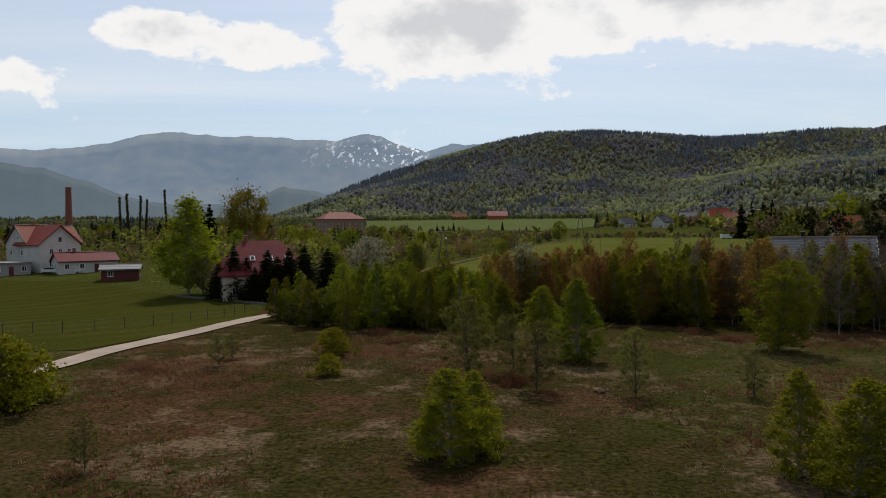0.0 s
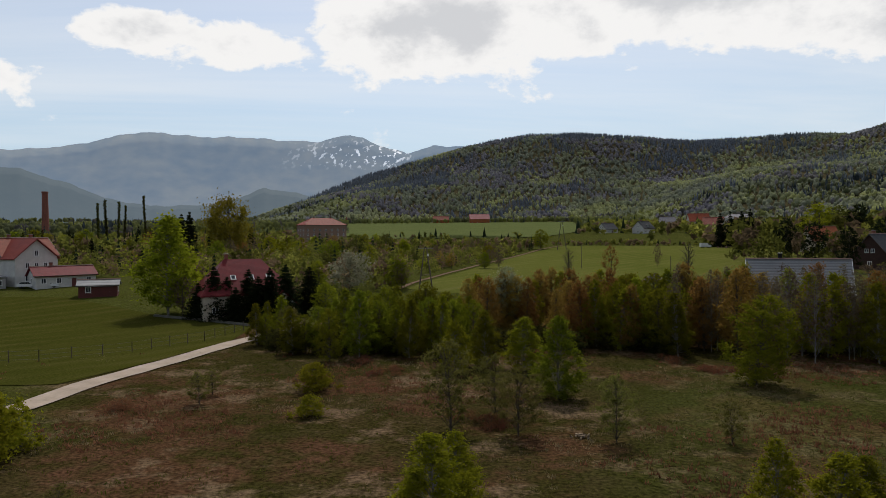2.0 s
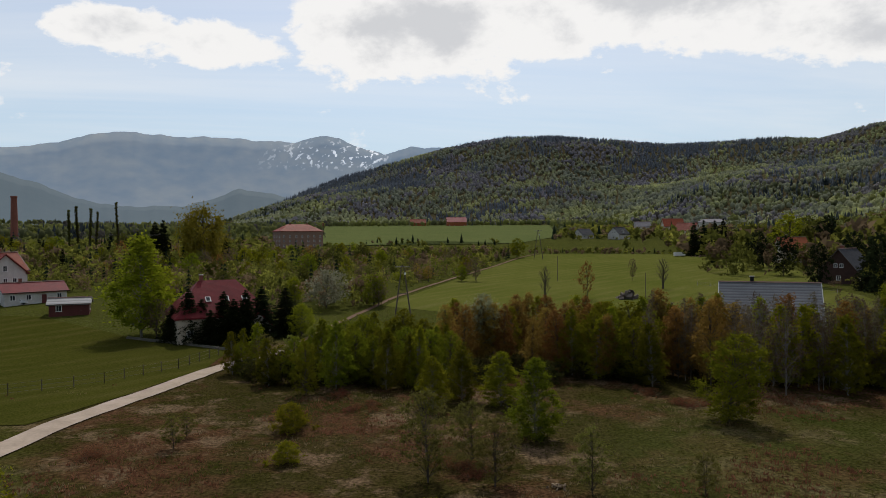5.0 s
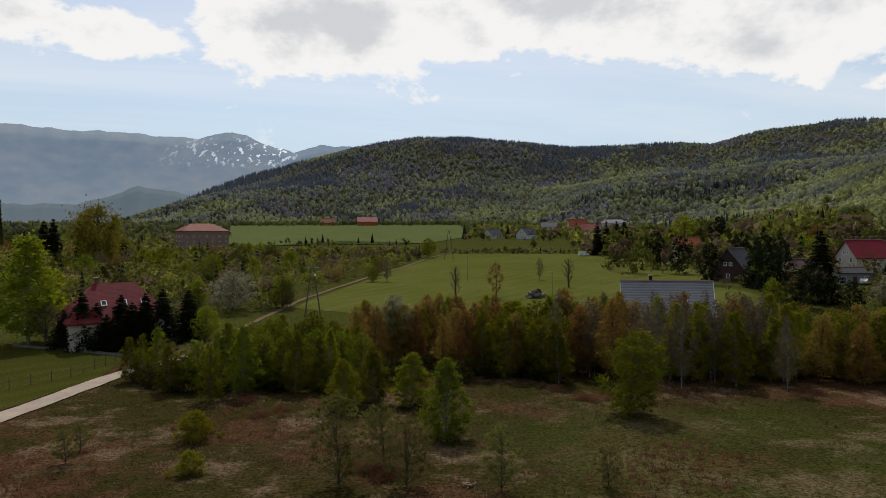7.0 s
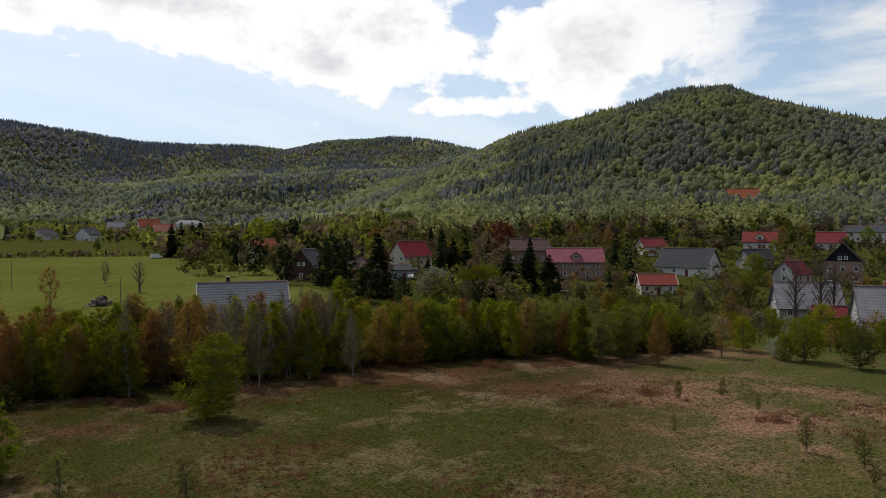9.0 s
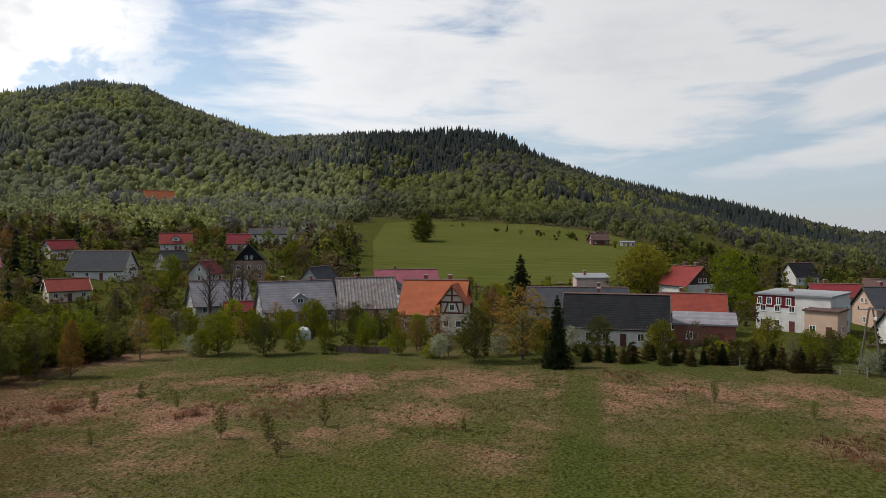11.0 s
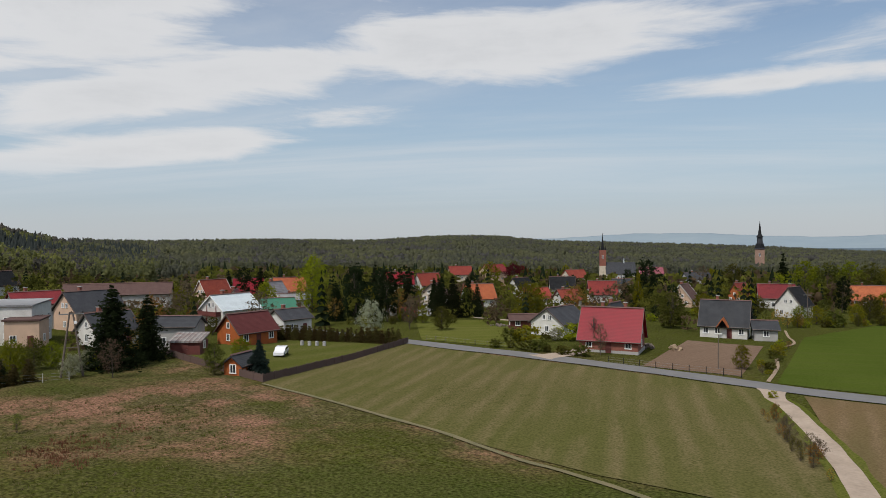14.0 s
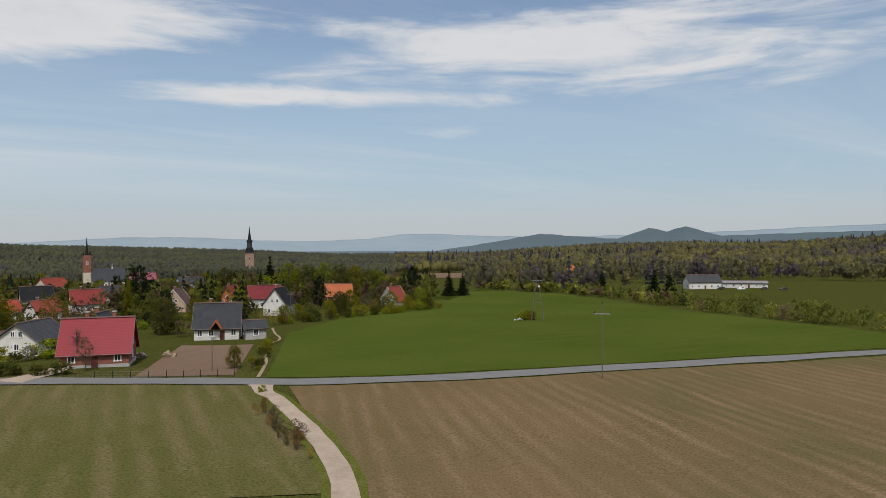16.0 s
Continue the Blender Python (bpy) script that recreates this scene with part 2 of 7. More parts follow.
M_FRAME = surface("white_window_frame", (0.75, 0.75, 0.74), (0.65, 0.65, 0.63), 1, 8, 0.5, 0.0)
M_GLASS = surface("dark_window_glass", (0.025, 0.03, 0.035), (0.04, 0.045, 0.05), 0.6, 3, 0.08, 0.0)
M_GUTTER = surface("brown_gutter_metal", (0.07, 0.05, 0.042), (0.11, 0.085, 0.075), 1, 8, 0.5, 0.0)
M_RIDGE = surface("weathered_ridge_tile", (0.14, 0.075, 0.06), (0.09, 0.06, 0.055), 1, 8, 0.8, 0.1)
M_STEEL = surface("grey_steel", (0.28, 0.28, 0.28), (0.2, 0.2, 0.2), 1, 8, 0.5, 0.1, metal=0.5)
M_BARK = surface("grey_brown_bark", (0.085, 0.065, 0.05), (0.05, 0.04, 0.032), 2, 12, 0.95, 0.4)
M_BIRCHBARK = surface("pale_birch_bark", (0.27, 0.25, 0.22), (0.09, 0.08, 0.07), 1.2, 6, 0.9, 0.3)
M_LEAF = surface("spring_leaves", (1.0, 1.0, 1.0), (0.62, 0.66, 0.6), 0.5, 3, 0.6, 0.0, tint="tint", translucent=0.5, per_object=0.8, gloss=0.0)
M_FAR = surface("far_foliage", (1, 1, 1), (0.72, 0.75, 0.72), 0.02, 0.4, 0.85, 0.0, tint="tint", translucent=0.55, gloss=0.0)

# ---- the lie of the land ----
EYE = 18.2
# skyline of the wooded hills: heading, elevation in degrees
SKYLINE = ((-60, 1.0), (-20, 1.0), (-15, 3.0), (-10, 5.0), (-5.5, 6.2), (-1, 7.3), (4, 8.2), (8, 8.3), (13, 7.8), (17, 7.2), (22, 7.0), (27.5, 6.75), (31, 7.5), (36, 7.9),
           (43.5, 7.3), (48, 8.4), (52, 9.2), (56.5, 10.4), (59.2, 11.3), (62.8, 11.4), (65.6, 10.2), (70.3, 8.7), (72.6, 8.1), (76, 8.4), (84, 8.8), (88.3, 9.0), (91.6, 8.4),
           (95, 6.4), (99.5, 4.7), (104, 3.4), (109, 2.2), (114, 1.0), (118, 0.2), (123, 0.15), (133, 0.2), (140, 0.1), (147, 0.45), (151, 0.4), (155, 0.0), (160, -0.15), (167, -0.35), (172, -0.55), (178, -0.85), (190, -0.95), (195, -0.55),
           (200, -0.2), (206, -0.05), (212, -0.1), (216, 0.1), (221, 0.55), (235, 0.6), (300, 0.5))
# heading, distance of the ridge, distance of the hill's foot
RIDGE = ((-60, 2600, 1500), (-5, 2000, 1250), (12, 2000, 1200), (20, 2200, 950), (30, 2500, 800), (38, 2400, 600), (45, 1500, 470), (54, 1150, 430), (66, 1100, 440),
         (76, 950, 450), (95, 900, 450), (105, 950, 480), (118, 1200, 520), (130, 1700, 700), (160, 2000, 900), (225, 2000, 900), (300, 2600, 1500))


def smooth(a, b, v):
    q = np.clip((np.asarray(v, float) - a) / (b - a), 0, 1)
    return q * q * (3 - 2 * q)


def heading_of(x, y):
    return (np.degrees(np.arctan2(x, y)) + 60) % 360 - 60


def plain(x, y):
    """The valley floor: rising to the south (+y), falling to the north, with a foot slope in the west (+x)."""
    z = np.interp(y, (110, 160, 350, 550, 1215, 3000), (0, 3.5, 9.5, 16.5, 40, 60)) - 40 * np.tanh(0.028 * np.maximum(-y - 50, 0) / 40)
    far, az = np.hypot(x, y), heading_of(x, y)
    side = smooth(22, 55, az) * (1 - smooth(97, 124, az))
    return z + np.minimum(0.10 * np.maximum(far - 175, 0) * side, 32)


def ripple(x, y, size):
    return np.sin(x / size + 1.3 * np.sin(y / size * 0.7)) * np.cos(y / size * 1.13 + 0.9 * np.sin(x / size * 0.61 + 2))


def land(x, y):
    x, y = np.asarray(x, float), np.asarray(y, float)
    far, az = np.hypot(x, y), heading_of(x, y)
    knots = np.array(RIDGE, float)
    ridge, foot = np.interp(az, knots[:, 0], knots[:, 1]), np.interp(az, knots[:, 0], knots[:, 2])
    sky_el = np.interp(az, *np.array(SKYLINE, float).T)
    top = EYE + ridge * np.tan(np.radians(sky_el)) - 11
    sx, sy = np.sin(np.radians(az)), np.cos(np.radians(az))
    low = plain(sx * foot, sy * foot)
    s = np.clip((far - foot) / (ridge - foot), 0, 1)
    folds = 1 - 0.9 * smooth(108, 128, az)
    hill = low + (top - low) * (0.35 * s + 0.65 * s * s * (3 - 2 * s)) + folds * s * (1 - s) * (18 * ripple(x, y, 75) + 0.055 * ridge * ripple(x + 60, y, 190))
    hill = hill - np.maximum(far - ridge, 0) * 0.22
    base = plain(x, y)
    z = np.where(far > foot, np.maximum(hill, np.where(far > ridge, -60 + 0 * base, hill)), base)
    near = ripple(x, y, 9) * 0.12 + ripple(x + 40, y, 3.1) * 0.04
    return z + near * smooth(5, 30, far) * (1 - smooth(150, 300, far))


def ground_z(x, y):
    return float(land(x, y))


def polar(az, far):
    a = radians(az)
    return far * math.sin(a), far * math.cos(a)


class Geo:
    """Points and faces of one mesh."""

    def __init__(self):
        self.v, self.f = [], []

    def add(self, points, faces):
        k = len(self.v)
        self.v += [tuple(p) for p in points]
        self.f += [tuple(k + i for i in face) for face in faces]
        return self

    def box(self, x0, x1, y0, y1, z0, z1):
        p = [(x, y, z) for z in (z0, z1) for y in (y0, y1) for x in (x0, x1)]
        return self.add(p, [(0, 2, 3, 1), (4, 5, 7, 6), (0, 1, 5, 4), (2, 6, 7, 3), (0, 4, 6, 2), (1, 3, 7, 5)])

    def prism(self, outline, x0, x1, axis="x"):
        """An outline in (y, z) drawn out along x, or in (x, z) along y."""
        n = len(outline)
        turn = (lambda a, b, c: (c, a, b)) if axis == "x" else (lambda a, b, c: (a, c, b))
        p = [turn(a, b, x0) for a, b in outline] + [turn(a, b, x1) for a, b in outline]
        return self.add(p, [tuple(range(n)), tuple(range(2 * n - 1, n - 1, -1))] + [(i, i + n, (i + 1) % n + n, (i + 1) % n) for i in range(n)])

    def tube(self, a, b, r0, r1, n=6):
        a, b = Vector(a), Vector(b)
        q = (b - a).to_track_quat("Z", "Y")
        ring = [q @ Vector((math.cos(6.2832 * i / n), math.sin(6.2832 * i / n), 0)) for i in range(n)]
        p = [a + r0 * d for d in ring] + [b + r1 * d for d in ring]
        return self.add(p, [(i, (i + 1) % n, (i + 1) % n + n, i + n) for i in range(n)] + [tuple(range(2 * n - 1, n - 1, -1))])

    def mesh(self, name, material, smooth_faces=False):
        me = bpy.data.meshes.new(name)
        me.from_pydata(self.v, [], self.f)
        me.materials.append(material)
        bm = bmesh.new()
        bm.from_mesh(me)
        bmesh.ops.recalc_face_normals(bm, faces=bm.faces)
        bm.to_mesh(me)
        bm.free()
        if smooth_faces:
            me.polygons.foreach_set("use_smooth", [True] * len(me.polygons))
        return me


def raw_mesh(name, v, tris, material, tint=None):
    """A triangle mesh from arrays, with a colour a point."""
    me = bpy.data.meshes.new(name)
    v, tris = np.asarray(v, np.float32), np.asarray(tris, np.int32)
    me.vertices.add(len(v))
    me.vertices.foreach_set("co", v.ravel())
    me.loops.add(tris.size)
    me.loops.foreach_set("vertex_index", tris.ravel())
    me.polygons.add(len(tris))
    me.polygons.foreach_set("loop_start", np.arange(0, tris.size, 3, dtype=np.int32))
    me.update(calc_edges=True)
    if tint is not None:
        attr = me.color_attributes.new("tint", "FLOAT_COLOR", "POINT")
        attr.data.foreach_set("color", np.c_[tint, np.ones(len(tint))].astype(np.float32).ravel())
    me.materials.append(material)
    return me


def part(name, geo, material, parent, label="", m=None):
    me = geo if isinstance(geo, bpy.types.Mesh) else geo.mesh(name, material)
    ob = new(name, me)
    ob.parent = parent
    if m is not None:
        ob.matrix_basis = m
    return tagged(ob, label)


def thing(name, label, category, m, group="", kind=""):
    ob = new(name)
    ob.empty_display_size = 0.5
    ob.matrix_basis = m
    return tagged(ob, label, category, group, kind)


# ---- ground ----
def ground_material():
    m = bpy.data.materials.new("meadow_ground")
    m.use_nodes = True
    n, l = m.node_tree.nodes, m.node_tree.links
    shader = n["Principled BSDF"]
    shader.inputs["Roughness"].default_value, shader.inputs["Specular IOR Level"].default_value = 0.95, 0.0
    coords = n.new("ShaderNodeTexCoord").outputs["Object"]

    def noise(scale, detail=6.0, rough=0.6, lo=0.35, hi=0.65, stretch=None):
        t, r = n.new("ShaderNodeTexNoise"), n.new("ShaderNodeMapRange")
        t.inputs["Scale"].default_value, t.inputs["Detail"].default_value, t.inputs["Roughness"].default_value = scale, detail, rough
        v = coords
        if stretch:
            mp = n.new("ShaderNodeMapping")
            mp.inputs["Scale"].default_value, mp.inputs["Rotation"].default_value = stretch, (0, 0, 0.3)
            l.new(coords, mp.inputs["Vector"])
            v = mp.outputs[0]
        l.new(v, t.inputs["Vector"]), l.new(t.outputs["Fac"], r.inputs["Value"])
        r.inputs["From Min"].default_value, r.inputs["From Max"].default_value = lo, hi
        return r.outputs[0]

    def mix(f, a, b, kind="MIX"):
        x = n.new("ShaderNodeMix")
        x.data_type, x.blend_type = "RGBA", kind
        for i, v in ((0, f), (6, a), (7, b)):
            if isinstance(v, tuple):
                x.inputs[i].default_value = (*v, 1)
            elif isinstance(v, float):
                x.inputs[i].default_value = v
            else:
                l.new(v, x.inputs[i])
        return x.outputs[2]

    def times(a, b):
        x = n.new("ShaderNodeMath")
        x.operation = "MULTIPLY"
        for i, v in enumerate((a, b)):
            if isinstance(v, float):
                x.inputs[i].default_value = v
            else:
                l.new(v, x.inputs[i])
        return x.outputs[0]

    zone = n.new("ShaderNodeAttribute")
    zone.attribute_name = "tint"
    sep = n.new("ShaderNodeSeparateColor")
    l.new(zone.outputs["Color"], sep.inputs[0])
    woods, dry, lush = sep.outputs
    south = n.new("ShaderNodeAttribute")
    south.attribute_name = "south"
    lawn = mix(noise(0.05), (0.060, 0.069, 0.010), (0.044, 0.055, 0.008))
    lawn = mix(noise(1.6, 4), lawn, (0.075, 0.075, 0.024))
    rough = mix(noise(0.09, 7, 0.65), (0.074, 0.068, 0.022), (0.115, 0.092, 0.044))
    rough = mix(noise(0.9, 6, 0.7, 0.46, 0.74), rough, (0.17, 0.13, 0.075))
    rough = mix(times(noise(0.065, 8, 0.70, 0.47, 0.57, (1, 1, 1)), 0.95), rough, (0.262, 0.140, 0.096))
    rough = mix(times(noise(0.055, 6, 0.65, 0.52, 0.64), 0.8), rough, (0.060, 0.068, 0.014))
    rough = mix(noise(2.6, 5, 0.7, 0.45, 0.75), rough, (0.05, 0.055, 0.016))
    # the southern meadow is olive, ranker growth, its colours darkened for cloud shade
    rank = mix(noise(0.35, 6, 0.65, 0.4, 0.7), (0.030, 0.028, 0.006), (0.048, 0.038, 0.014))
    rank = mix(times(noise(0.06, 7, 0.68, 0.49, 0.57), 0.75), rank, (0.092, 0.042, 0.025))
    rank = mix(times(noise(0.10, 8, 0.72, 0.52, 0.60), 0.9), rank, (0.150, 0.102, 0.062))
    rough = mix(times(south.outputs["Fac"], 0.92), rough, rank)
    floor_ = mix(noise(0.4), (0.085, 0.068, 0.038), (0.06, 0.056, 0.026))
    colour = mix(dry, lawn, rough)
    colour = mix(lush, colour, mix(noise(0.8), (0.044, 0.058, 0.012), (0.062, 0.072, 0.019)))
    colour = mix(woods, colour, floor_)
    fine = n.new("ShaderNodeTexNoise")
    fine.inputs["Scale"].default_value, fine.inputs["Detail"].default_value = 3.5, 6.0
    l.new(coords, fine.inputs["Vector"])
    shade = n.new("ShaderNodeMapRange")
    l.new(fine.outputs["Fac"], shade.inputs["Value"])
    for key, value in (("From Min", 0.3), ("From Max", 0.7), ("To Min", 0.34), ("To Max", 1.34)):
        shade.inputs[key].default_value = value
    colour = mix(1.0, colour, shade.outputs[0], "MULTIPLY")
    l.new(colour, shader.inputs["Base Color"])
    b = n.new("ShaderNodeBump")
    b.inputs["Strength"].default_value, b.inputs["Distance"].default_value = 0.8, 0.25
    l.new(fine.outputs["Fac"], b.inputs["Height"]), l.new(b.outputs[0], shader.inputs["Normal"])
    return m


M_GROUND = ground_material()


def wooded(x, y):
    """0 to 1: how far a place on the hills and plains is under trees."""
    far, az = np.hypot(x, y), heading_of(x, y)
    knots = np.array(RIDGE, float)
    foot = np.interp(az, knots[:, 0], knots[:, 2])
    w = smooth(0.96, 1.03, far / foot)
    # meadow on the western slope and the valley fields towards the mountains
    edge = np.interp(az, (70, 80, 90, 100, 108), (430, 480, 455, 370, 310))
    w = np.where((az > 80) & (az < 106), smooth(edge - 12, edge + 12, far), w)
    w = np.maximum(w, smooth(36, 42, az) * (1 - smooth(74, 79, az)) * smooth(300, 335, far + 20 * ripple(x, y, 30)))
    w = np.maximum(w, smooth(106, 112, az) * (1 - smooth(122, 130, az)) * smooth(380, 430, far))
    w = np.maximum(w, smooth(128, 133, az) * (1 - smooth(181, 183.5, az)) * smooth(480, 540, far))
    w = np.where((az > 183) & (az < 189) & (far < 850), 0, w)
    return w


def build_ground():
    n_az = 540
    rings = np.concatenate([[0.5, 4, 9], np.geomspace(14, 4900, 160)])
    az = np.radians(np.arange(n_az) * 360 / n_az)
    far = np.repeat(rings, n_az)
    a = np.tile(az, len(rings))
    x, y = far * np.sin(a), far * np.cos(a)
    v = np.c_[x, y, land(x, y)]
    i, j = np.meshgrid(np.arange(len(rings) - 1), np.arange(n_az), indexing="ij")
    p, q = (i * n_az + j).ravel(), (i * n_az + (j + 1) % n_az).ravel()
    tris = np.concatenate([np.c_[p, q + n_az, q], np.c_[p, p + n_az, q + n_az]])
    cap = np.c_[np.zeros(n_az - 2, int), np.arange(1, n_az - 1), np.arange(2, n_az)]
    head = heading_of(x, y)
    woods = wooded(x, y)
    dry = (1 - smooth(112, 128, far)) * smooth(-34, -28, head + 6 * ripple(x, y, 20)) * (1 - smooth(150, 175, head))
    west = smooth(55, 75, head) * (1 - smooth(175, 190, head))
    dry = np.maximum(dry, (1 - smooth(50, 70, far))) * (1 - 0.85 * west * (1 - smooth(54, 76, far + 9 * ripple(x, y, 7) + 5 * ripple(x, y, 2.7))))
    # a mown lane runs straight to the farmhouse
    lx, ly = math.sin(radians(97.7)), math.cos(radians(97.7))
    off = x * ly - y * lx
    lush = np.exp(-(off / 2.5) ** 6) * smooth(12, 30, far) * (1 - smooth(90, 96, far)) * (head > 60) * (head < 140) * 0.85
    lush = np.maximum(lush, 0.7 * smooth(90, 97, far) * (1 - smooth(115, 130, far)) * smooth(60, 68, head) * (1 - smooth(122, 128, head)))
    band = x * 0.30 - y * 0.954 - 35
    lush = np.maximum(lush, 0.75 * smooth(128, 140, head) * (1 - smooth(178, 188, head)) * smooth(-20, -4, band + 6 * ripple(x, y, 4)) * (1 - smooth(14, 20, band)))
    lush = np.maximum(lush, 0.5 * smooth(6, 16, head + 4 * ripple(x, y, 6)) * (1 - smooth(44, 58, head)) * smooth(22, 36, far) * (1 - smooth(74, 86, far)) * smooth(-0.9, 0.5, ripple(x, y, 11) + 0.5 * ripple(x, y, 4)))
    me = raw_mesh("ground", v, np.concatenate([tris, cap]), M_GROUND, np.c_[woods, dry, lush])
    # south: the headings where the meadow colour is darkened as under cloud
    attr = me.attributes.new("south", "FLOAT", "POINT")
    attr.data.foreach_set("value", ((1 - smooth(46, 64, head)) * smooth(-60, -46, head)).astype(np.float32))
    me.polygons.foreach_set("use_smooth", [True] * len(me.polygons))
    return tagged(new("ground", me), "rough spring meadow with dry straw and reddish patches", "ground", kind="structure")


build_ground()


def backdrop(label, knots, far, depth, material, rough, seed):
    """A distant range: slopes rising to a crest given by heading and elevation."""
    k = np.array(knots, float)
    az = np.arange(k[0, 0], k[-1, 0], 0.2)
    rows_ = 14
    el = np.interp(az, k[:, 0], k[:, 1])
    rng = np.random.RandomState(seed)
    jag = sum(rng.uniform(-1, 1) * 0 + np.sin(az * f + rng.uniform(0, 6)) / f for f in (2.3, 4.1, 7.7, 13.0)) * rough
    v, tris, n = [], [], len(az)
    for r in range(rows_):
        s = r / (rows_ - 1)
        d = far - depth * (1 - s)
        gully = rough * 9 * np.sin(az * 2.1 + 3 * np.sin(az * 0.7) + s * 2.0) * math.sin(math.pi * s)
        top = EYE + far * np.tan(np.radians(el + jag))
        z = -30 + (top + 30) * (0.3 * s + 0.7 * s ** 1.6) + gully * far / 1000
        a = np.radians(az)
        dd = d + gully * 6
        v.append(np.c_[dd * np.sin(a), dd * np.cos(a), z])
    a = np.radians(az)
    v.append(np.c_[(far + 60) * np.sin(a), (far + 60) * np.cos(a), np.full(n, -80.0)])
    for r in range(rows_):
        p = r * n + np.arange(n - 1)
        tris += [np.c_[p, p + 1, p + n + 1], np.c_[p, p + n + 1, p + n]]
    me = raw_mesh("backdrop", np.concatenate(v), np.concatenate(tris), material)
    me.polygons.foreach_set("use_smooth", [True] * len(me.polygons))
    return tagged(new("backdrop", me), label, "mountains", kind="structure")


# the blue emission stands for air haze, painted onto the far slopes
M_MOUNT = surface("haze_blue_mountain_slopes", (0.035, 0.055, 0.068), (0.17, 0.155, 0.11), 0.0016, 0.010, 0.95, 0.0, emit=((0.18, 0.275, 0.425), 0.70))
M_MIDRIDGE = surface("hazed_far_woods", (0.02, 0.028, 0.028), (0.035, 0.042, 0.038), 0.006, 0.03, 0.95, 0.0, emit=((0.13, 0.19, 0.25), 0.66))
M_NORTHRIDGE = surface("hazed_wooded_hill", (0.02, 0.03, 0.03), (0.035, 0.045, 0.04), 0.006, 0.03, 0.95, 0.0, emit=((0.10, 0.145, 0.19), 0.62))
M_PALEHILL = surface("hazed_far_hills", (0.08, 0.10, 0.11), (0.12, 0.14, 0.14), 0.0025, 0.012, 0.95, 0.0, emit=((0.24, 0.31, 0.38), 0.72))


def add_snow(m):
    """Snow lying in gullies round the highest peak."""
    n, l = m.node_tree.nodes, m.node_tree.links
    shader = n["Principled BSDF"]
    coords, sep = n.new("ShaderNodeTexCoord"), n.new("ShaderNodeSeparateXYZ")
    l.new(coords.outputs["Object"], sep.inputs[0])
    mp, tex = n.new("ShaderNodeMapping"), n.new("ShaderNodeTexNoise")
    mp.inputs["Scale"].default_value = (0.036, 0.012, 0.024)
    mp.inputs["Rotation"].default_value = (0, 0.5, 0)
    l.new(coords.outputs["Object"], mp.inputs["Vector"]), l.new(mp.outputs[0], tex.inputs["Vector"])
    tex.inputs["Scale"].default_value, tex.inputs["Detail"].default_value = 1.0, 5.0

    def ramp(v, a, b, to=1.0):
        r = n.new("ShaderNodeMapRange")
        r.inputs["From Min"].default_value, r.inputs["From Max"].default_value, r.inputs["To Max"].default_value = a, b, to
        l.new(v, r.inputs["Value"])
        return r.outputs[0]

    def mul(a, b):
        x = n.new("ShaderNodeMath")
        x.operation = "MULTIPLY"
        l.new(a, x.inputs[0]), l.new(b, x.inputs[1])
        return x.outputs[0]

    f = mul(mul(ramp(tex.outputs["Fac"], 0.56, 0.61), mul(ramp(sep.outputs[2], 430, 500), ramp(sep.outputs[2], 670, 560))), mul(ramp(sep.outputs[0], -1250, -800), ramp(sep.outputs[0], -420, -560)))
    old = shader.inputs["Base Color"].links[0].from_socket
    mix = n.new("ShaderNodeMix")
    mix.data_type = "RGBA"
    l.new(f, mix.inputs[0]), l.new(old, mix.inputs[6])
    mix.inputs[7].default_value = (0.95, 0.95, 0.95, 1)
    l.new(mix.outputs[2], shader.inputs["Base Color"])


add_snow(M_MOUNT)
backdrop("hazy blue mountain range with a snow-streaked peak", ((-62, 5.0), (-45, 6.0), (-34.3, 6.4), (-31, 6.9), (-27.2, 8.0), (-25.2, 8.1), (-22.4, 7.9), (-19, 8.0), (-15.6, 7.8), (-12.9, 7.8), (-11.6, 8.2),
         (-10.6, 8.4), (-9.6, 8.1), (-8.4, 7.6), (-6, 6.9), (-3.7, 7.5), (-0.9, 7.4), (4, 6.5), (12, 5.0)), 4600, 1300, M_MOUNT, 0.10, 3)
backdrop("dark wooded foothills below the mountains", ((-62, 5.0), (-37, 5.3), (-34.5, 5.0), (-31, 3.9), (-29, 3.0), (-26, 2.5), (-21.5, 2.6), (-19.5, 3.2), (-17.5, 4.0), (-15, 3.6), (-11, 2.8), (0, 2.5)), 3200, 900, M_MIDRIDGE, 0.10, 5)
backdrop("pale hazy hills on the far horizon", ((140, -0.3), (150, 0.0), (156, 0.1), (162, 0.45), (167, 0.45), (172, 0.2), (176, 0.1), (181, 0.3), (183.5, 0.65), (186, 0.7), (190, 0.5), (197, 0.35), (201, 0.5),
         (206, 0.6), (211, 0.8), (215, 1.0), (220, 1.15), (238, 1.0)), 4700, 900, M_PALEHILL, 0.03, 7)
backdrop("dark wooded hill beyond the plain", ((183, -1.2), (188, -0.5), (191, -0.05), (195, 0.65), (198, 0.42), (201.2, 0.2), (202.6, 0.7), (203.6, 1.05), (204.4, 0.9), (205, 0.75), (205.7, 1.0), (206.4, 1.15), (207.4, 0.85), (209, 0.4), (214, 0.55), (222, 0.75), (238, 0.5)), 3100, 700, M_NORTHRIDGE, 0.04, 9)


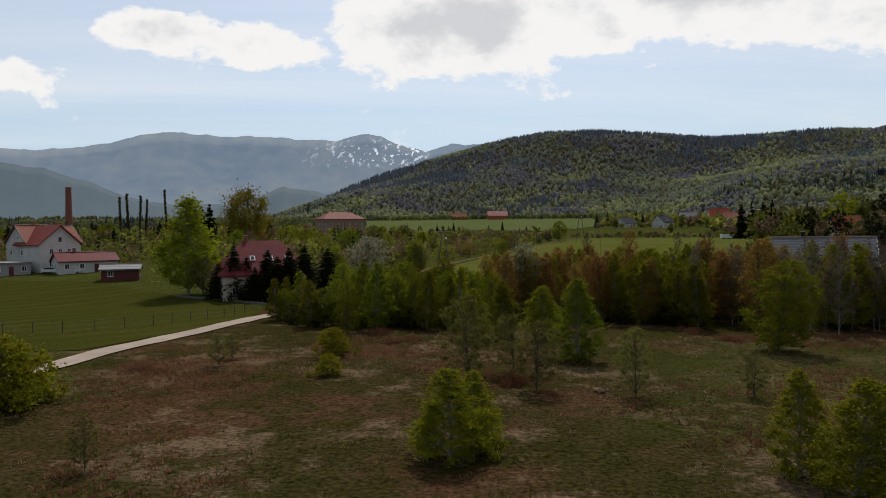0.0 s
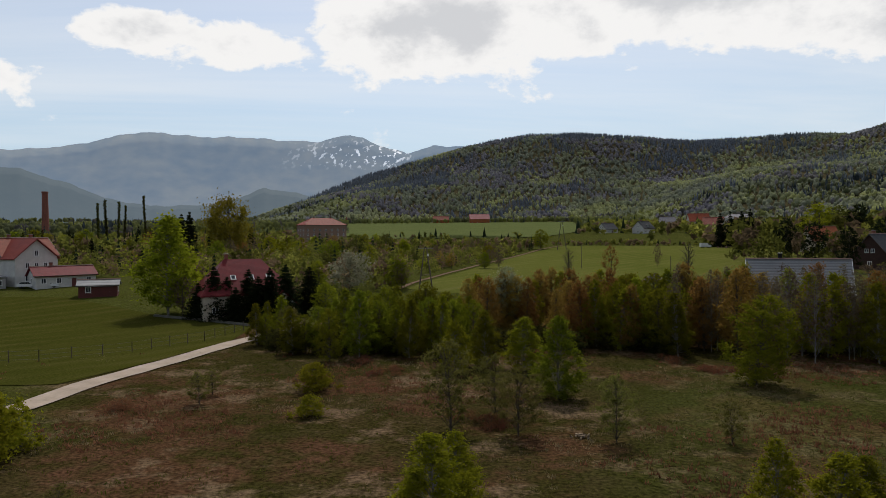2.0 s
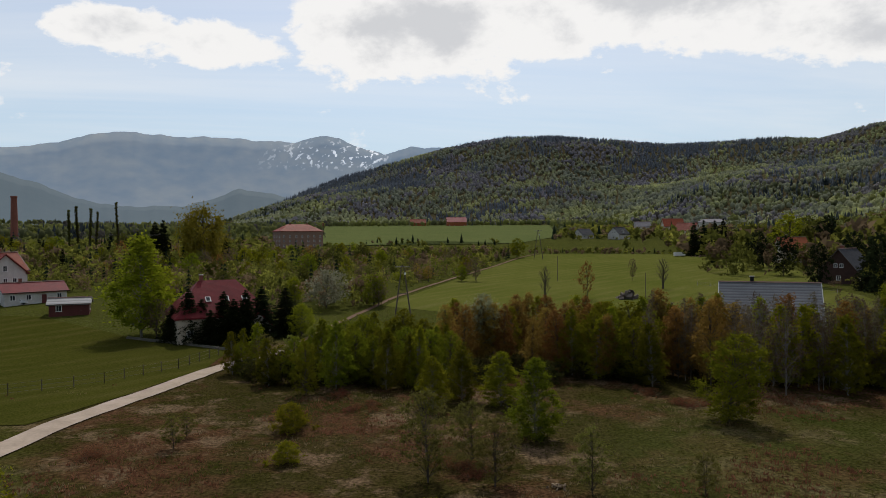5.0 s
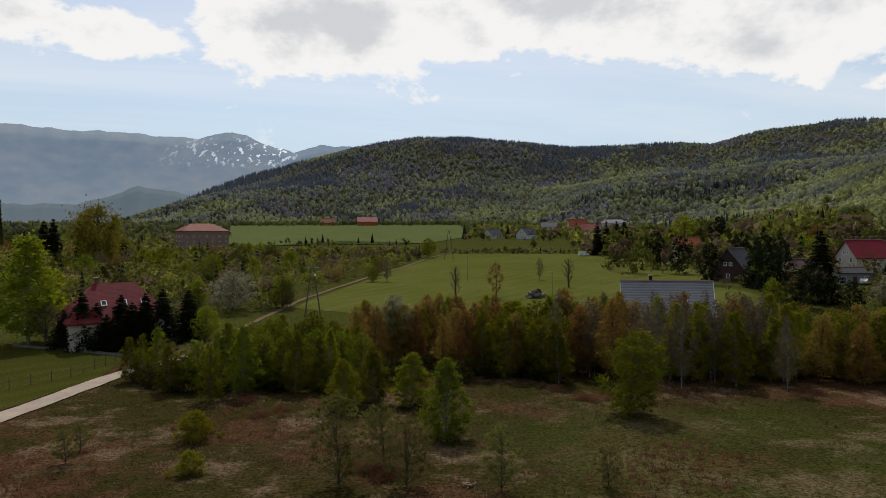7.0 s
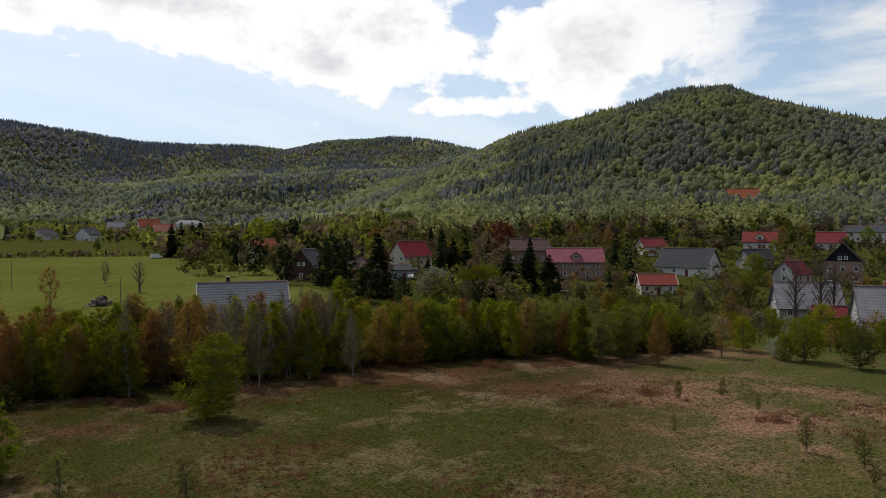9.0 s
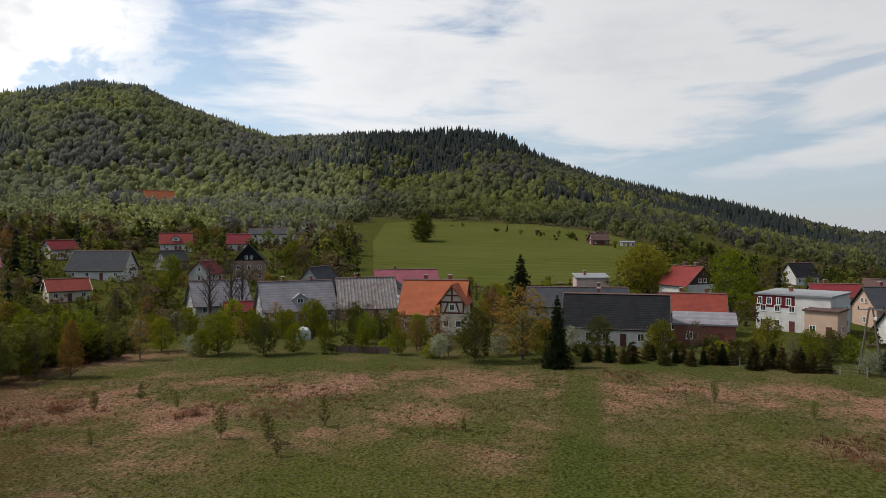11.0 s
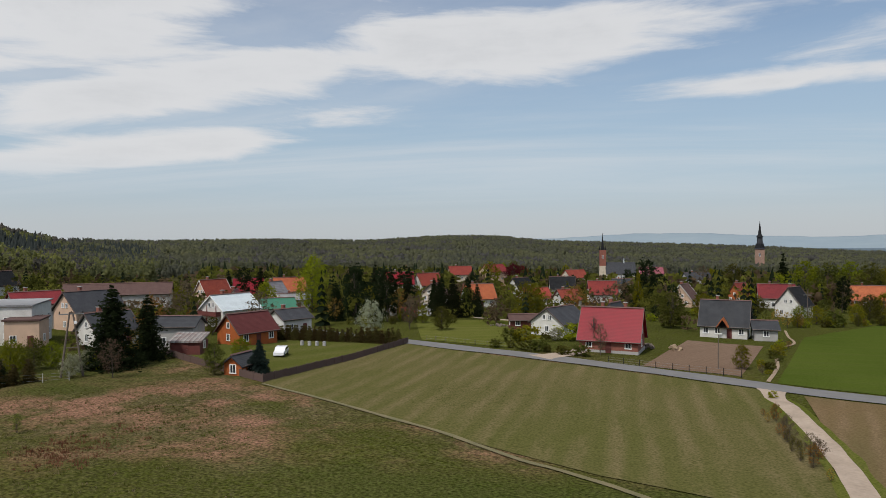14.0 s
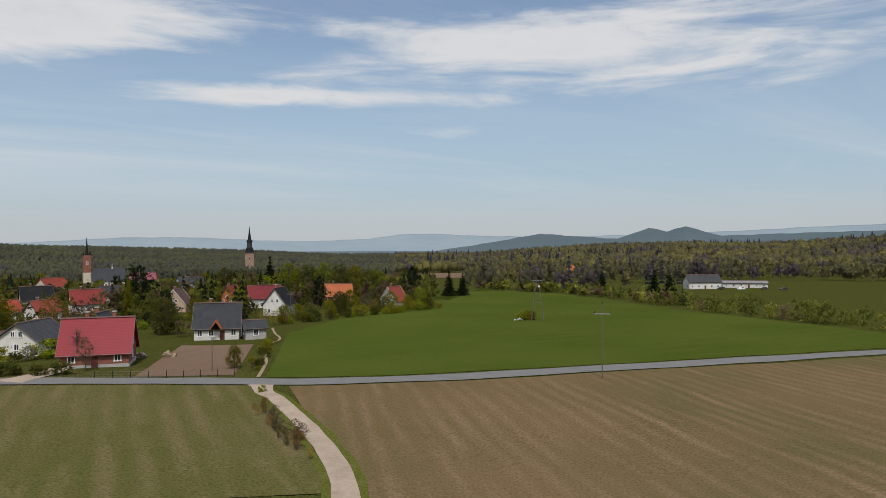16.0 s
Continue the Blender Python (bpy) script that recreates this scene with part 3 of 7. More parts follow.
# ---- fields, road and tracks, laid just above the ground ----
def drape(name, label, category, corners, material, step=2.5, lift=0.07):
    """A field over an outline of corners, following the land."""
    c = np.array(corners, float)
    (x0, y0), (x1, y1) = c.min(0), c.max(0)
    bm = bmesh.new()
    bm.faces.new([bm.verts.new((*p, 0)) for p in corners])
    bmesh.ops.triangulate(bm, faces=bm.faces[:])
    for axis, lo, hi in (((1, 0, 0), x0, x1), ((0, 1, 0), y0, y1)):
        for at in np.arange(lo + step, hi, step):
            bmesh.ops.bisect_plane(bm, geom=bm.verts[:] + bm.edges[:] + bm.faces[:], plane_co=(at, at, 0), plane_no=axis)
    for v in bm.verts:
        v.co.z = ground_z(v.co.x, v.co.y) + lift
    me = bpy.data.meshes.new(name)
    bm.to_mesh(me)
    bm.free()
    me.materials.append(material)
    return tagged(new(name, me), label, category, kind="structure")


def ribbon(name, label, category, line, width, material, lift=0.09, step=1.5, across=3, wander=0.15, flare=0.0, shift=0.0):
    """A strip along a line of points, following the land."""
    pts = [Vector((*p, 0)) for p in line]
    fine = []
    for k in range(len(pts) - 1):
        p0, p1, p2, p3 = pts[max(k - 1, 0)], pts[k], pts[k + 1], pts[min(k + 2, len(pts) - 1)]
        m = max(2, int((p2 - p1).length / step))
        for i in range(m):
            t = i / m
            fine.append(0.5 * (2 * p1 + (p2 - p0) * t + (2 * p0 - 5 * p1 + 4 * p2 - p3) * t * t + (3 * p1 - p0 - 3 * p2 + p3) * t ** 3))
    fine.append(pts[-1])
    geo = Geo()
    for k, p in enumerate(fine):
        d = (fine[min(k + 1, len(fine) - 1)] - fine[max(k - 1, 0)]).normalized()
        side = Vector((d.y, -d.x, 0))
        for i in range(across + 1):
            o = shift + (i / across - 0.5) * width * (1 + flare * math.exp(-k * step / 3.0)) * (1 + wander * noise.noise(Vector((k * 0.35, i * 3, 1))))
            q = p + side * o
            geo.v.append((q.x, q.y, ground_z(q.x, q.y) + lift))
    m = across + 1
    for k in range(len(fine) - 1):
        for i in range(across):
            geo.f.append((k * m + i, k * m + i + 1, (k + 1) * m + i + 1, (k + 1) * m + i))
    return tagged(new(name, geo.mesh(name, material)), label, category, kind="structure")


def striped_field(name, a, b, c, turn, period):
    """Grass with straw-coloured mowing or sowing rows."""
    m = bpy.data.materials.new(name)
    m.use_nodes = True
    n, l = m.node_tree.nodes, m.node_tree.links
    shader = n["Principled BSDF"]
    shader.inputs["Roughness"].default_value, shader.inputs["Specular IOR Level"].default_value = 0.95, 0.0
    coords, turned, wave = n.new("ShaderNodeTexCoord"), n.new("ShaderNodeMapping"), n.new("ShaderNodeTexWave")
    turned.inputs["Rotation"].default_value = (0, 0, radians(turn))
    l.new(coords.outputs["Object"], turned.inputs["Vector"]), l.new(turned.outputs[0], wave.inputs["Vector"])
    wave.inputs["Scale"].default_value, wave.inputs["Distortion"].default_value = 0.314 / period, 1.6
    wave.inputs["Detail"].default_value, wave.inputs["Detail Scale"].default_value = 4, 0.5
    drawn = n.new("ShaderNodeMapping")
    drawn.inputs["Scale"].default_value = (0.8, 0.12, 1.0)
    l.new(turned.outputs[0], drawn.inputs["Vector"])
    last = None
    for scale, lo, hi, first, second in ((0.03, 0.35, 0.65, a, b), (0.55, 0.38, 0.78, None, c), (4.5, 0.38, 0.8, None, tuple(v * 0.55 for v in a))):
        t, r, x = n.new("ShaderNodeTexNoise"), n.new("ShaderNodeMapRange"), n.new("ShaderNodeMix")
        t.inputs["Scale"].default_value, t.inputs["Detail"].default_value = scale, 6
        l.new(turned.outputs[0] if scale > 1 else drawn.outputs[0] if scale == 0.55 else coords.outputs["Object"], t.inputs["Vector"])
        r.inputs["From Min"].default_value, r.inputs["From Max"].default_value = lo, hi
        x.data_type = "RGBA"
        l.new(t.outputs["Fac"], r.inputs["Value"])
        if scale == 0.55:
            mul = n.new("ShaderNodeMath")
            mul.operation = "MULTIPLY_ADD"
            l.new(wave.outputs["Fac"], mul.inputs[0]), l.new(r.outputs[0], mul.inputs[1])
            mul.inputs[2].default_value = 0.16
            l.new(mul.outputs[0], x.inputs[0])
        else:
            l.new(r.outputs[0], x.inputs[0])
        if last is None:
            x.inputs[6].default_value = (*first, 1)
        else:
            l.new(last, x.inputs[6])
        x.inputs[7].default_value = (*second, 1)
        last = x.outputs[2]
    l.new(last, shader.inputs["Base Color"])
    b_ = n.new("ShaderNodeBump")
    b_.inputs["Strength"].default_value, b_.inputs["Distance"].default_value = 0.5, 0.12
    l.new(t.outputs["Fac"], b_.inputs["Height"]), l.new(b_.outputs[0], shader.inputs["Normal"])
    return m


M_STUBBLE = striped_field("pale_mown_field", (0.076, 0.083, 0.020), (0.112, 0.099, 0.040), (0.178, 0.138, 0.074), -18, 3.0)
M_STUBBLE2 = striped_field("straw_brown_field", (0.150, 0.103, 0.052), (0.080, 0.082, 0.027), (0.205, 0.142, 0.088), -4, 2.4)
M_CROP = striped_field("bright_green_crop", (0.052, 0.078, 0.011), (0.076, 0.100, 0.017), (0.078, 0.092, 0.022), 70, 6.0)
M_PASTURE = striped_field("green_pasture", (0.034, 0.040, 0.006), (0.054, 0.056, 0.010), (0.080, 0.072, 0.020), 40, 5.0)
M_MEADOW = striped_field("valley_grass", (0.076, 0.092, 0.014), (0.112, 0.118, 0.026), (0.140, 0.132, 0.044), 40, 5.0)
M_SLOPE = striped_field("hillside_grass", (0.060, 0.074, 0.013), (0.088, 0.094, 0.022), (0.115, 0.108, 0.038), 10, 7.0)
# green of the far field, with air haze mixed into its colour
M_HAZEFIELD = striped_field("haze_paled_green_field", (0.084, 0.110, 0.036), (0.112, 0.132, 0.046), (0.130, 0.138, 0.056), 40, 9.0)
M_SOIL = striped_field("bare_brown_soil", (0.17, 0.115, 0.08), (0.20, 0.14, 0.10), (0.15, 0.10, 0.07), 12, 1.2)
M_ASPHALT = surface("worn_grey_asphalt", (0.125, 0.122, 0.118), (0.165, 0.16, 0.155), 0.5, 8, 0.9, 0.2)
M_GRAVEL = surface("pale_gravel", (0.40, 0.32, 0.25), (0.25, 0.195, 0.145), 0.35, 3, 0.95, 0.4)

drape("stubble_field", "pale green mown field with straw rows", "field", [(70, -62), (77, -104.5), (54, -102.6), (33, -99), (13.5, -95.5), (1.5, -50), (19, -50.5)], M_STUBBLE)
drape("straw_field", "straw-brown field with faint sowing rows", "field", [(9.5, -95), (-2, -94.5), (-25, -96), (-46, -100.5), (-110, -109), (-150, -60), (-60, -20), (-2, -40)], M_STUBBLE2)
drape("crop_field", "even bright green young grain field", "field", [(13.5, -102.5), (-1, -101.8), (-25, -103.5), (-46, -107.5), (-100, -117), (-121, -126), (-116, -140), (-109, -190), (-104, -214), (-102, -334), (-66, -398), (-27, -246), (-1, -226), (16.7, -167)], M_CROP, 4.0)
drape("far_ploughed_field", "pale brown ploughed field beyond the plain", "field", [polar(183.6, 640), polar(188.6, 640), polar(188.8, 830), polar(183.2, 830)], M_SOIL, 12.0, 0.5)
drape("ploughed_plot", "bare brown ploughed garden plot", "field", [(33, -106.5), (18.5, -105), (21.5, -145), (36, -146)], M_SOIL)
drape("pasture_field", "smooth green pasture beyond a wire fence", "field", [(-42, 66), (-35, 94), (-37, 113), (-52, 116), (-85, 140), (-150, 150), (-150, 60)], M_PASTURE, 3.0)
drape("valley_meadow", "wide green valley meadow", "field", [(-16, 152), (28, 128), (70, 125), (93, 142), (96, 181), (135, 290), (138, 330), (100, 341), (43, 348), (32, 322), (13, 258), (-6, 190)], M_MEADOW, 4.0)
drape("village_lawn", "bright green mown lawn before the village", "lawn", [(79.0, -112), (106, -147), (84, -164), (62, -150), (61, -131), (57, -113)], M_MEADOW, 4.0)
drape("garden_lawn", "green garden lawn inside the board fence", "lawn", [(100, -70.5), (86, -67.2), (70.6, -63.4), (73.2, -77), (76.2, -93), (78.8, -104), (100, -96), (104, -82)], M_SLOPE, 3.0)
drape("hill_meadow", "grassy green meadow on the hillside", "field", [polar(80.5, 215), polar(90, 205), polar(100, 215), polar(103, 280), polar(101, 360), polar(94, 425), polar(85, 455), polar(81.5, 440), polar(80.5, 330)], M_SLOPE, 5.0, 0.25)
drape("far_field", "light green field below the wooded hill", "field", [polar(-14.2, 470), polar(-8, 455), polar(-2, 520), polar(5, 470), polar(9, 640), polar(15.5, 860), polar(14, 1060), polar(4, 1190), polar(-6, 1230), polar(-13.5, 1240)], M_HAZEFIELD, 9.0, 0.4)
ribbon("road", "worn grey asphalt country road", "road", [(120, -112), (98, -109.5), (75.6, -107.1), (53.6, -106.0), (33, -102.6), (14.7, -98.9), (-1.5, -97.9), (-24.5, -99.6), (-48, -104), (-92, -110.7), (-190, -121)], 5.2, M_ASPHALT, 0.12, 2.5, 3, 0.02)
TRACK = [(13.3, -96.5), (12.2, -91), (10.2, -86.7), (6.6, -75.6), (4.4, -67.8), (2.9, -61.5), (1.5, -54.5), (0.9, -48.5), (0, -38), (-2, -20)]
ribbon("gravel_track", "pale gravel farm track with worn edges", "track", TRACK, 2.0, M_GRAVEL, 0.11, flare=0.9)
for side_ in (-1, 1):
    ribbon("grass_verge", "rank green grass verge of the farm track", "grass", TRACK[1:], 0.8, M_MEADOW, 0.10, across=2, wander=0.9, shift=1.3 * side_)
ribbon("dirt_track", "pale gravel track between meadow and pasture", "track", [(-42, 40), (-40, 50), (-39.2, 57), (-38.9, 65.8), (-37.6, 74.7), (-35.6, 83.7), (-32.9, 97), (-28, 110)], 3.0, M_GRAVEL, 0.11)
ribbon("valley_path", "narrow pale path through the valley bushes", "track", [(-28, 110), (-24, 128), (-19, 148), (-8.5, 190), (4, 232), (15, 268), (30, 322), (42, 352)], 1.2, M_SOIL, 0.11)

# ---- houses ----
HOUSES = []
WINDOWS = {}


def window(parent, x, y, z, w, h, turn=0.0, tilt=0.0, frame_material=None):
    """A window: frame with a cross bar and a pane set back in it, on a wall that faces -y when turn is 0."""
    key = (round(w, 2), round(h, 2), frame_material)
    if key not in WINDOWS:
        g, t = Geo(), 0.09
        g.box(-w / 2 - 0.04, -w / 2 + t, -0.07, 0.05, -h / 2, h / 2).box(w / 2 - t, w / 2 + 0.04, -0.07, 0.05, -h / 2, h / 2)
        g.box(-w / 2 + t, w / 2 - t, -0.07, 0.05, h / 2 - t, h / 2).box(-w / 2 - 0.08, w / 2 + 0.08, -0.13, 0.05, -h / 2 - 0.05, -h / 2 + t)
        if w > 0.8:
            g.box(-0.035, 0.035, -0.065, 0.05, -h / 2 + t, h / 2 - t)
        p = Geo().box(-w / 2 + t, w / 2 - t, -0.035, 0.04, -h / 2 + t, h / 2 - t)
        WINDOWS[key] = g.mesh("window", frame_material or M_FRAME), p.mesh("pane", M_GLASS)
    f, p = WINDOWS[key]
    ob = part("window", f, None, parent, m=pose(x, y, z, 0, 0, turn) @ pose(0, 0, 0, tilt))
    part("pane", p, None, ob)


def chimney(parent, x, y, z0, z1, material, s=0.55):
    c = part("chimney", Geo().box(x - s / 2, x + s / 2, y - s / 2 * 1.5, y + s / 2 * 1.5, z0, z1), material, parent)
    part("chimney_cap", Geo().box(x - s / 2 - 0.08, x + s / 2 + 0.08, y - s * 0.75 - 0.08, y + s * 0.75 + 0.08, z1, z1 + 0.12), M_CONCRETE, c)


def gable_roof(x0, x1, d, eave, ridge, over, thick=0.24):
    """Outline of a pitched roof with its ridge along x."""
    e = d / 2 + over
    ze = eave - over * (ridge - eave) / (d / 2)
    return Geo().prism([(-e, ze), (0, ridge), (e, ze), (e, ze - thick * 0.6), (0, ridge - thick), (-e, ze - thick * 0.6)], x0 - over, x1 + over)


def hip_roof(w, d, eave, ridge, over, flat, thick=0.25):
    """A hipped roof; flat is the length of its ridge."""
    a, b, r = w / 2 + over, d / 2 + over, flat / 2
    p = [(-a, -b, eave), (a, -b, eave), (a, b, eave), (-a, b, eave), (-r, 0, ridge), (r, 0, ridge)]
    q = [(x, y, z - thick) for x, y, z in p[:4]]
    return Geo().add(p + q, [(0, 1, 5, 4), (1, 2, 5), (2, 3, 4, 5), (3, 0, 4), (0, 6, 7, 1), (1, 7, 8, 2), (2, 8, 9, 3), (3, 9, 6, 0), (6, 9, 8, 7)])


def house(label, az, far, w, d, eave, ridge, roof, wall, turn=0.0, form="gable", floors=1, bays=3, gable_wall=None, chimneys=1, dormer=0, skylights=0, door=True, base=None,
          side_windows=1, name="house", category="house", over=0.5, chimney_material=None, lower=None, flat=None, ends=2):
    """One building. Its long side (ridge along x) faces the viewpoint, turned by turn degrees."""
    deep = d / 2 if abs(math.sin(radians(turn))) < 0.7 else w / 2
    x, y = polar(az, far + deep)
    z = min(ground_z(*polar(az, far)), ground_z(x, y)) if lower is None else lower
    HOUSES.append((x, y, max(w, d) * 0.62))
    top = thing(name, label, category, pose(x, y, z, 0, 0, -az + turn))
    hw, hd = w / 2, d / 2
    if form == "gable":
        # plaster body below, gable tops above it
        body = Geo().prism([(-hd, -1.5), (hd, -1.5), (hd, eave), (0, ridge - 0.2) if gable_wall is None else (hd, eave), (-hd, eave)] if gable_wall is None else [(-hd, -1.5), (hd, -1.5), (hd, eave), (-hd, eave)], -hw, hw)
        part("wall", body, wall, top)
        if gable_wall is not None:
            part("gable", Geo().prism([(-hd + 0.02, eave), (hd - 0.02, eave), (0, ridge - 0.2)], -hw + 0.01, hw - 0.01), gable_wall, top)
        roof_ob = part("roof", gable_roof(-hw, hw, d, eave, ridge, over), roof, top)
    elif form == "hip":
        part("wall", Geo().box(-hw, hw, -hd, hd, -1.5, eave), wall, top)
        roof_ob = part("roof", hip_roof(w, d, eave, ridge, over, flat if flat is not None else max(w - d, 0.4)), roof, top)
    elif form == "halfhip":
        part("wall", Geo().prism([(-hd, -1.5), (hd, -1.5), (hd, eave), (hd * 0.45, eave + (ridge - eave) * 0.5), (-hd * 0.45, eave + (ridge - eave) * 0.5), (-hd, eave)], -hw, hw), wall, top)
        e, ze, cut = hd + over, eave - over * (ridge - eave) / hd, eave + (ridge - eave) * 0.55
        ce, a, r = hd * 0.45, hw + over, hw - (ridge - cut) * 0.7
        p = [(-a, -e, ze), (a, -e, ze), (a, -ce, cut), (r, 0, ridge), (-r, 0, ridge), (-a, -ce, cut), (-a, e, ze), (a, e, ze), (a, ce, cut), (-a, ce, cut)]
        roof_ob = part("roof", Geo().add(p, [(0, 1, 2, 3, 4, 5), (7, 6, 9, 4, 3, 8), (2, 8, 3), (5, 4, 9), (0, 6, 7, 1), (1, 7, 8, 2), (0, 5, 9, 6)]), roof, top)
    else:
        part("wall", Geo().box(-hw, hw, -hd, hd, -1.5, eave), wall, top)
        roof_ob = part("roof", Geo().prism([(-hd - 0.3, eave - 0.1), (hd + 0.3, ridge - 0.1), (hd + 0.3, ridge + 0.15), (-hd - 0.3, eave + 0.2)], -hw - 0.3, hw + 0.3), roof, top)
    if base is not None:
        part("plinth", Geo().box(-hw - 0.04, hw + 0.04, -hd - 0.04, hd + 0.04, -1.6, 0.55), base, top)
    storey = min(2.8, eave / floors)
    for f in range(floors):
        zc = 0.35 + f * storey + 1.25
        if zc + 0.6 > eave:
            zc = eave - 0.8
        for side, turned in ((-1, 0), (1, 180)):
            for b in range(bays):
                xb = -hw + w * (b + 0.5) / bays
                if side < 0 and door and f == 0 and b == bays // 2:
                    d_ob = part("door", Geo().box(xb - 0.5, xb + 0.5, -hd - 0.06, -hd + 0.05, 0.05, 2.1), M_TIMBER, top)
                    part("handle", Geo().box(xb + 0.33, xb + 0.4, -hd - 0.12, -hd - 0.06, 1.0, 1.06), M_STEEL, d_ob)
                elif side < 0 or (bays < 4 and far < 170):
                    window(top, xb, side * hd, zc, 1.05, 1.25, turned)
        for side, turned in ((1, 90), (-1, -90)):
            for b in range(side_windows):
                window(top, side * hw, -hd + d * (b + 0.5) / side_windows if side_windows > 1 else 0.0, zc, 1.0, 1.25, turned)
    if form in ("gable", "halfhip") and ridge - eave > 2.2:
        for side, turned in ((1, 90), (-1, -90)):
            for yy in ((-0.75, 0.75) if d > 7 else (0,)):
                window(top, side * hw * (1.0 if gable_wall is None else 1 - 0.01 / hw), yy, eave + min(1.0, (ridge - eave) * 0.35), 0.85, 1.05, turned)
    if form == "gable":
        ze = eave - over * (ridge - eave) / hd
        for side in (-1,):
            ye = side * (hd + over + 0.06)
            part("gutter", Geo().tube((-hw - over, ye, ze + 0.06), (hw + over, ye, ze + 0.06), 0.08, 0.08, 6), M_GUTTER, top)
        if far < 330 and name == "house":
            board = M_FRAME if len(HOUSES) % 5 == 0 and roof not in (M_BLACK, M_SLATE) else M_GUTTER
            for xe in (-hw - over - 0.03, hw + over - 0.05):
                part("bargeboard", Geo().prism([(-hd - over, ze - 0.16), (-hd - over, ze + 0.06), (0, ridge + 0.06), (hd + over, ze + 0.06), (hd + over, ze - 0.16), (0, ridge - 0.2)], xe, xe + 0.08), board, top)
        part("ridge_cap", Geo().prism([(-0.22, ridge + 0.02), (0, ridge + 0.2), (0.22, ridge + 0.02)], -hw - over - 0.02, hw + over + 0.02), M_RIDGE, top)
    slope = math.degrees(math.atan2(ridge - eave, hd))
    for k in range(skylights):
        xs = hw * (-0.5 + (k + 0.5) / skylights * 1.2)
        zs = eave + (ridge - eave) * (0.42 if form != "hip" else 1 - 0.58 * hd / (hd + over))
        window(top, xs, -hd * 0.58 - 0.02, zs + 0.06, 0.8, 1.1, 0, -(90 - slope))
    for k in range(dormer):
        xd = -hw + w * (k + 0.5) / dormer
        zd, dw = eave + (ridge - eave) * 0.18, 1.5
        y0 = -hd * 0.82
        d_ob = part("dormer", Geo().prism([(xd - dw, zd - 0.3), (xd + dw, zd - 0.3), (xd + dw, zd + 1.1), (xd, zd + 2.0), (xd - dw, zd + 1.1)], y0, -0.2, "y"), wall, top)
        part("dormer_roof", Geo().prism([(xd - dw - 0.3, zd + 0.95), (xd, zd + 2.25), (xd + dw + 0.3, zd + 0.95), (xd + dw + 0.3, zd + 0.8), (xd, zd + 2.05), (xd - dw - 0.3, zd + 0.8)], y0 - 0.3, -0.1, "y"), roof, d_ob)
        window(top, xd, y0, zd + 0.6, 1.3, 0.95)
    for k in range(chimneys):
        xc = -hw * 0.35 + k * w * 0.4
        chimney(top, xc, 0.5, ridge - 1.2 if form != "flat" else eave, ridge + 0.9, chimney_material or M_BRICK)
    return top


# south: the valley towards the mountains
villa = house("white three-storey villa with red tiled roof", -34.6, 200, 13.5, 10, 7.2, 11.4, M_RED, M_WHITE, 28, floors=2, bays=4, chimneys=2, side_windows=2)
wing = part("wing", Geo().prism([(-5, -1.5), (5, -1.5), (5, 6.8), (0, 11.0), (-5, 6.8)], 0.0, 7.5, "y"), M_WHITE, villa, m=pose(-2, -11, 0))
part("wing_roof", Geo().prism([(-5.6, 6.4), (0, 11.3), (5.6, 6.4), (5.6, 6.2), (0, 11.0), (-5.6, 6.2)], -0.6, 11.5, "y"), M_RED, villa, m=pose(-2, -11, 0))
for f_ in range(3):
    for x_ in (-2.2, 0, 2.2):
        if f_ < 2 or x_ == 0:
            window(villa, -2 + x_, -11, 1.7 + 3.0 * f_, 1.0, 1.4)
house("low white outbuilding with shallow pinkish-red roof", -32.0, 186, 13, 7, 3.0, 4.9, M_DARKRED, M_WHITE, 15, bays=4, chimneys=1, name="outbuilding", category="outbuilding")
house("small flat-roofed garage beside the villa", -36.8, 190, 8, 6, 2.9, 3.1, M_TIN, M_GREY, 10, form="flat", bays=3, chimneys=0, name="garage", category="garage")
hipped = house("house with dark red hipped roof among spruces", -19.3, 124, 15.5, 12, 4.3, 10.2, M_DARKRED, M_CREAM, 12, form="hip", flat=6.5, skylights=3, chimneys=1, bays=4)
porch = part("porch", Geo().prism([(2.9, 2.5), (7.3, 2.5), (5.1, 4.7)], -8.6, -4.0, "y"), M_WHITE, hipped, "white gabled porch")
part("porch_roof", Geo().prism([(2.5, 2.35), (5.1, 4.95), (7.7, 2.35), (7.7, 2.2), (5.1, 4.75), (2.5, 2.2)], -8.9, -3.0, "y"), M_DARKRED, porch)
for x_ in (3.2, 7.0):
    part("column", Geo().tube((x_, -8.4, -0.5), (x_, -8.4, 2.5), 0.16, 0.14, 10), M_WHITE, porch)
house("small dark red timber shed with tin roof", -29.6, 163, 7.4, 5, 2.6, 3.6, M_TIN, M_TIMBER, -6, bays=2, chimneys=0, name="shed", category="shed", door=True)
house("grey three-storey block with red hipped roof", -13.0, 440, 28, 14, 10.5, 15.0, M_RED, M_PALEBRICK, 22, form="hip", floors=3, bays=7, chimneys=3, side_windows=3)
house("distant house with bright red roof", 0.0, 1130, 32, 20, 7, 15, M_CRIMSON, M_WOOD, 5, bays=4, chimneys=0)
house("distant barn with bright red roof", -3.2, 1160, 26, 14, 5.5, 12, M_RED, M_WOOD, 5, bays=3, chimneys=0, name="barn", category="barn")
house("white house with grey gabled roof in the valley", 13.2, 548, 16, 10, 4.4, 9.6, M_SLATE, M_WHITE, 60, bays=3, dormer=1)
house("white bungalow with dark grey roof", 10.4, 560, 14, 10, 3.5, 8.0, M_SLATE, M_WHITE, 50, bays=3)
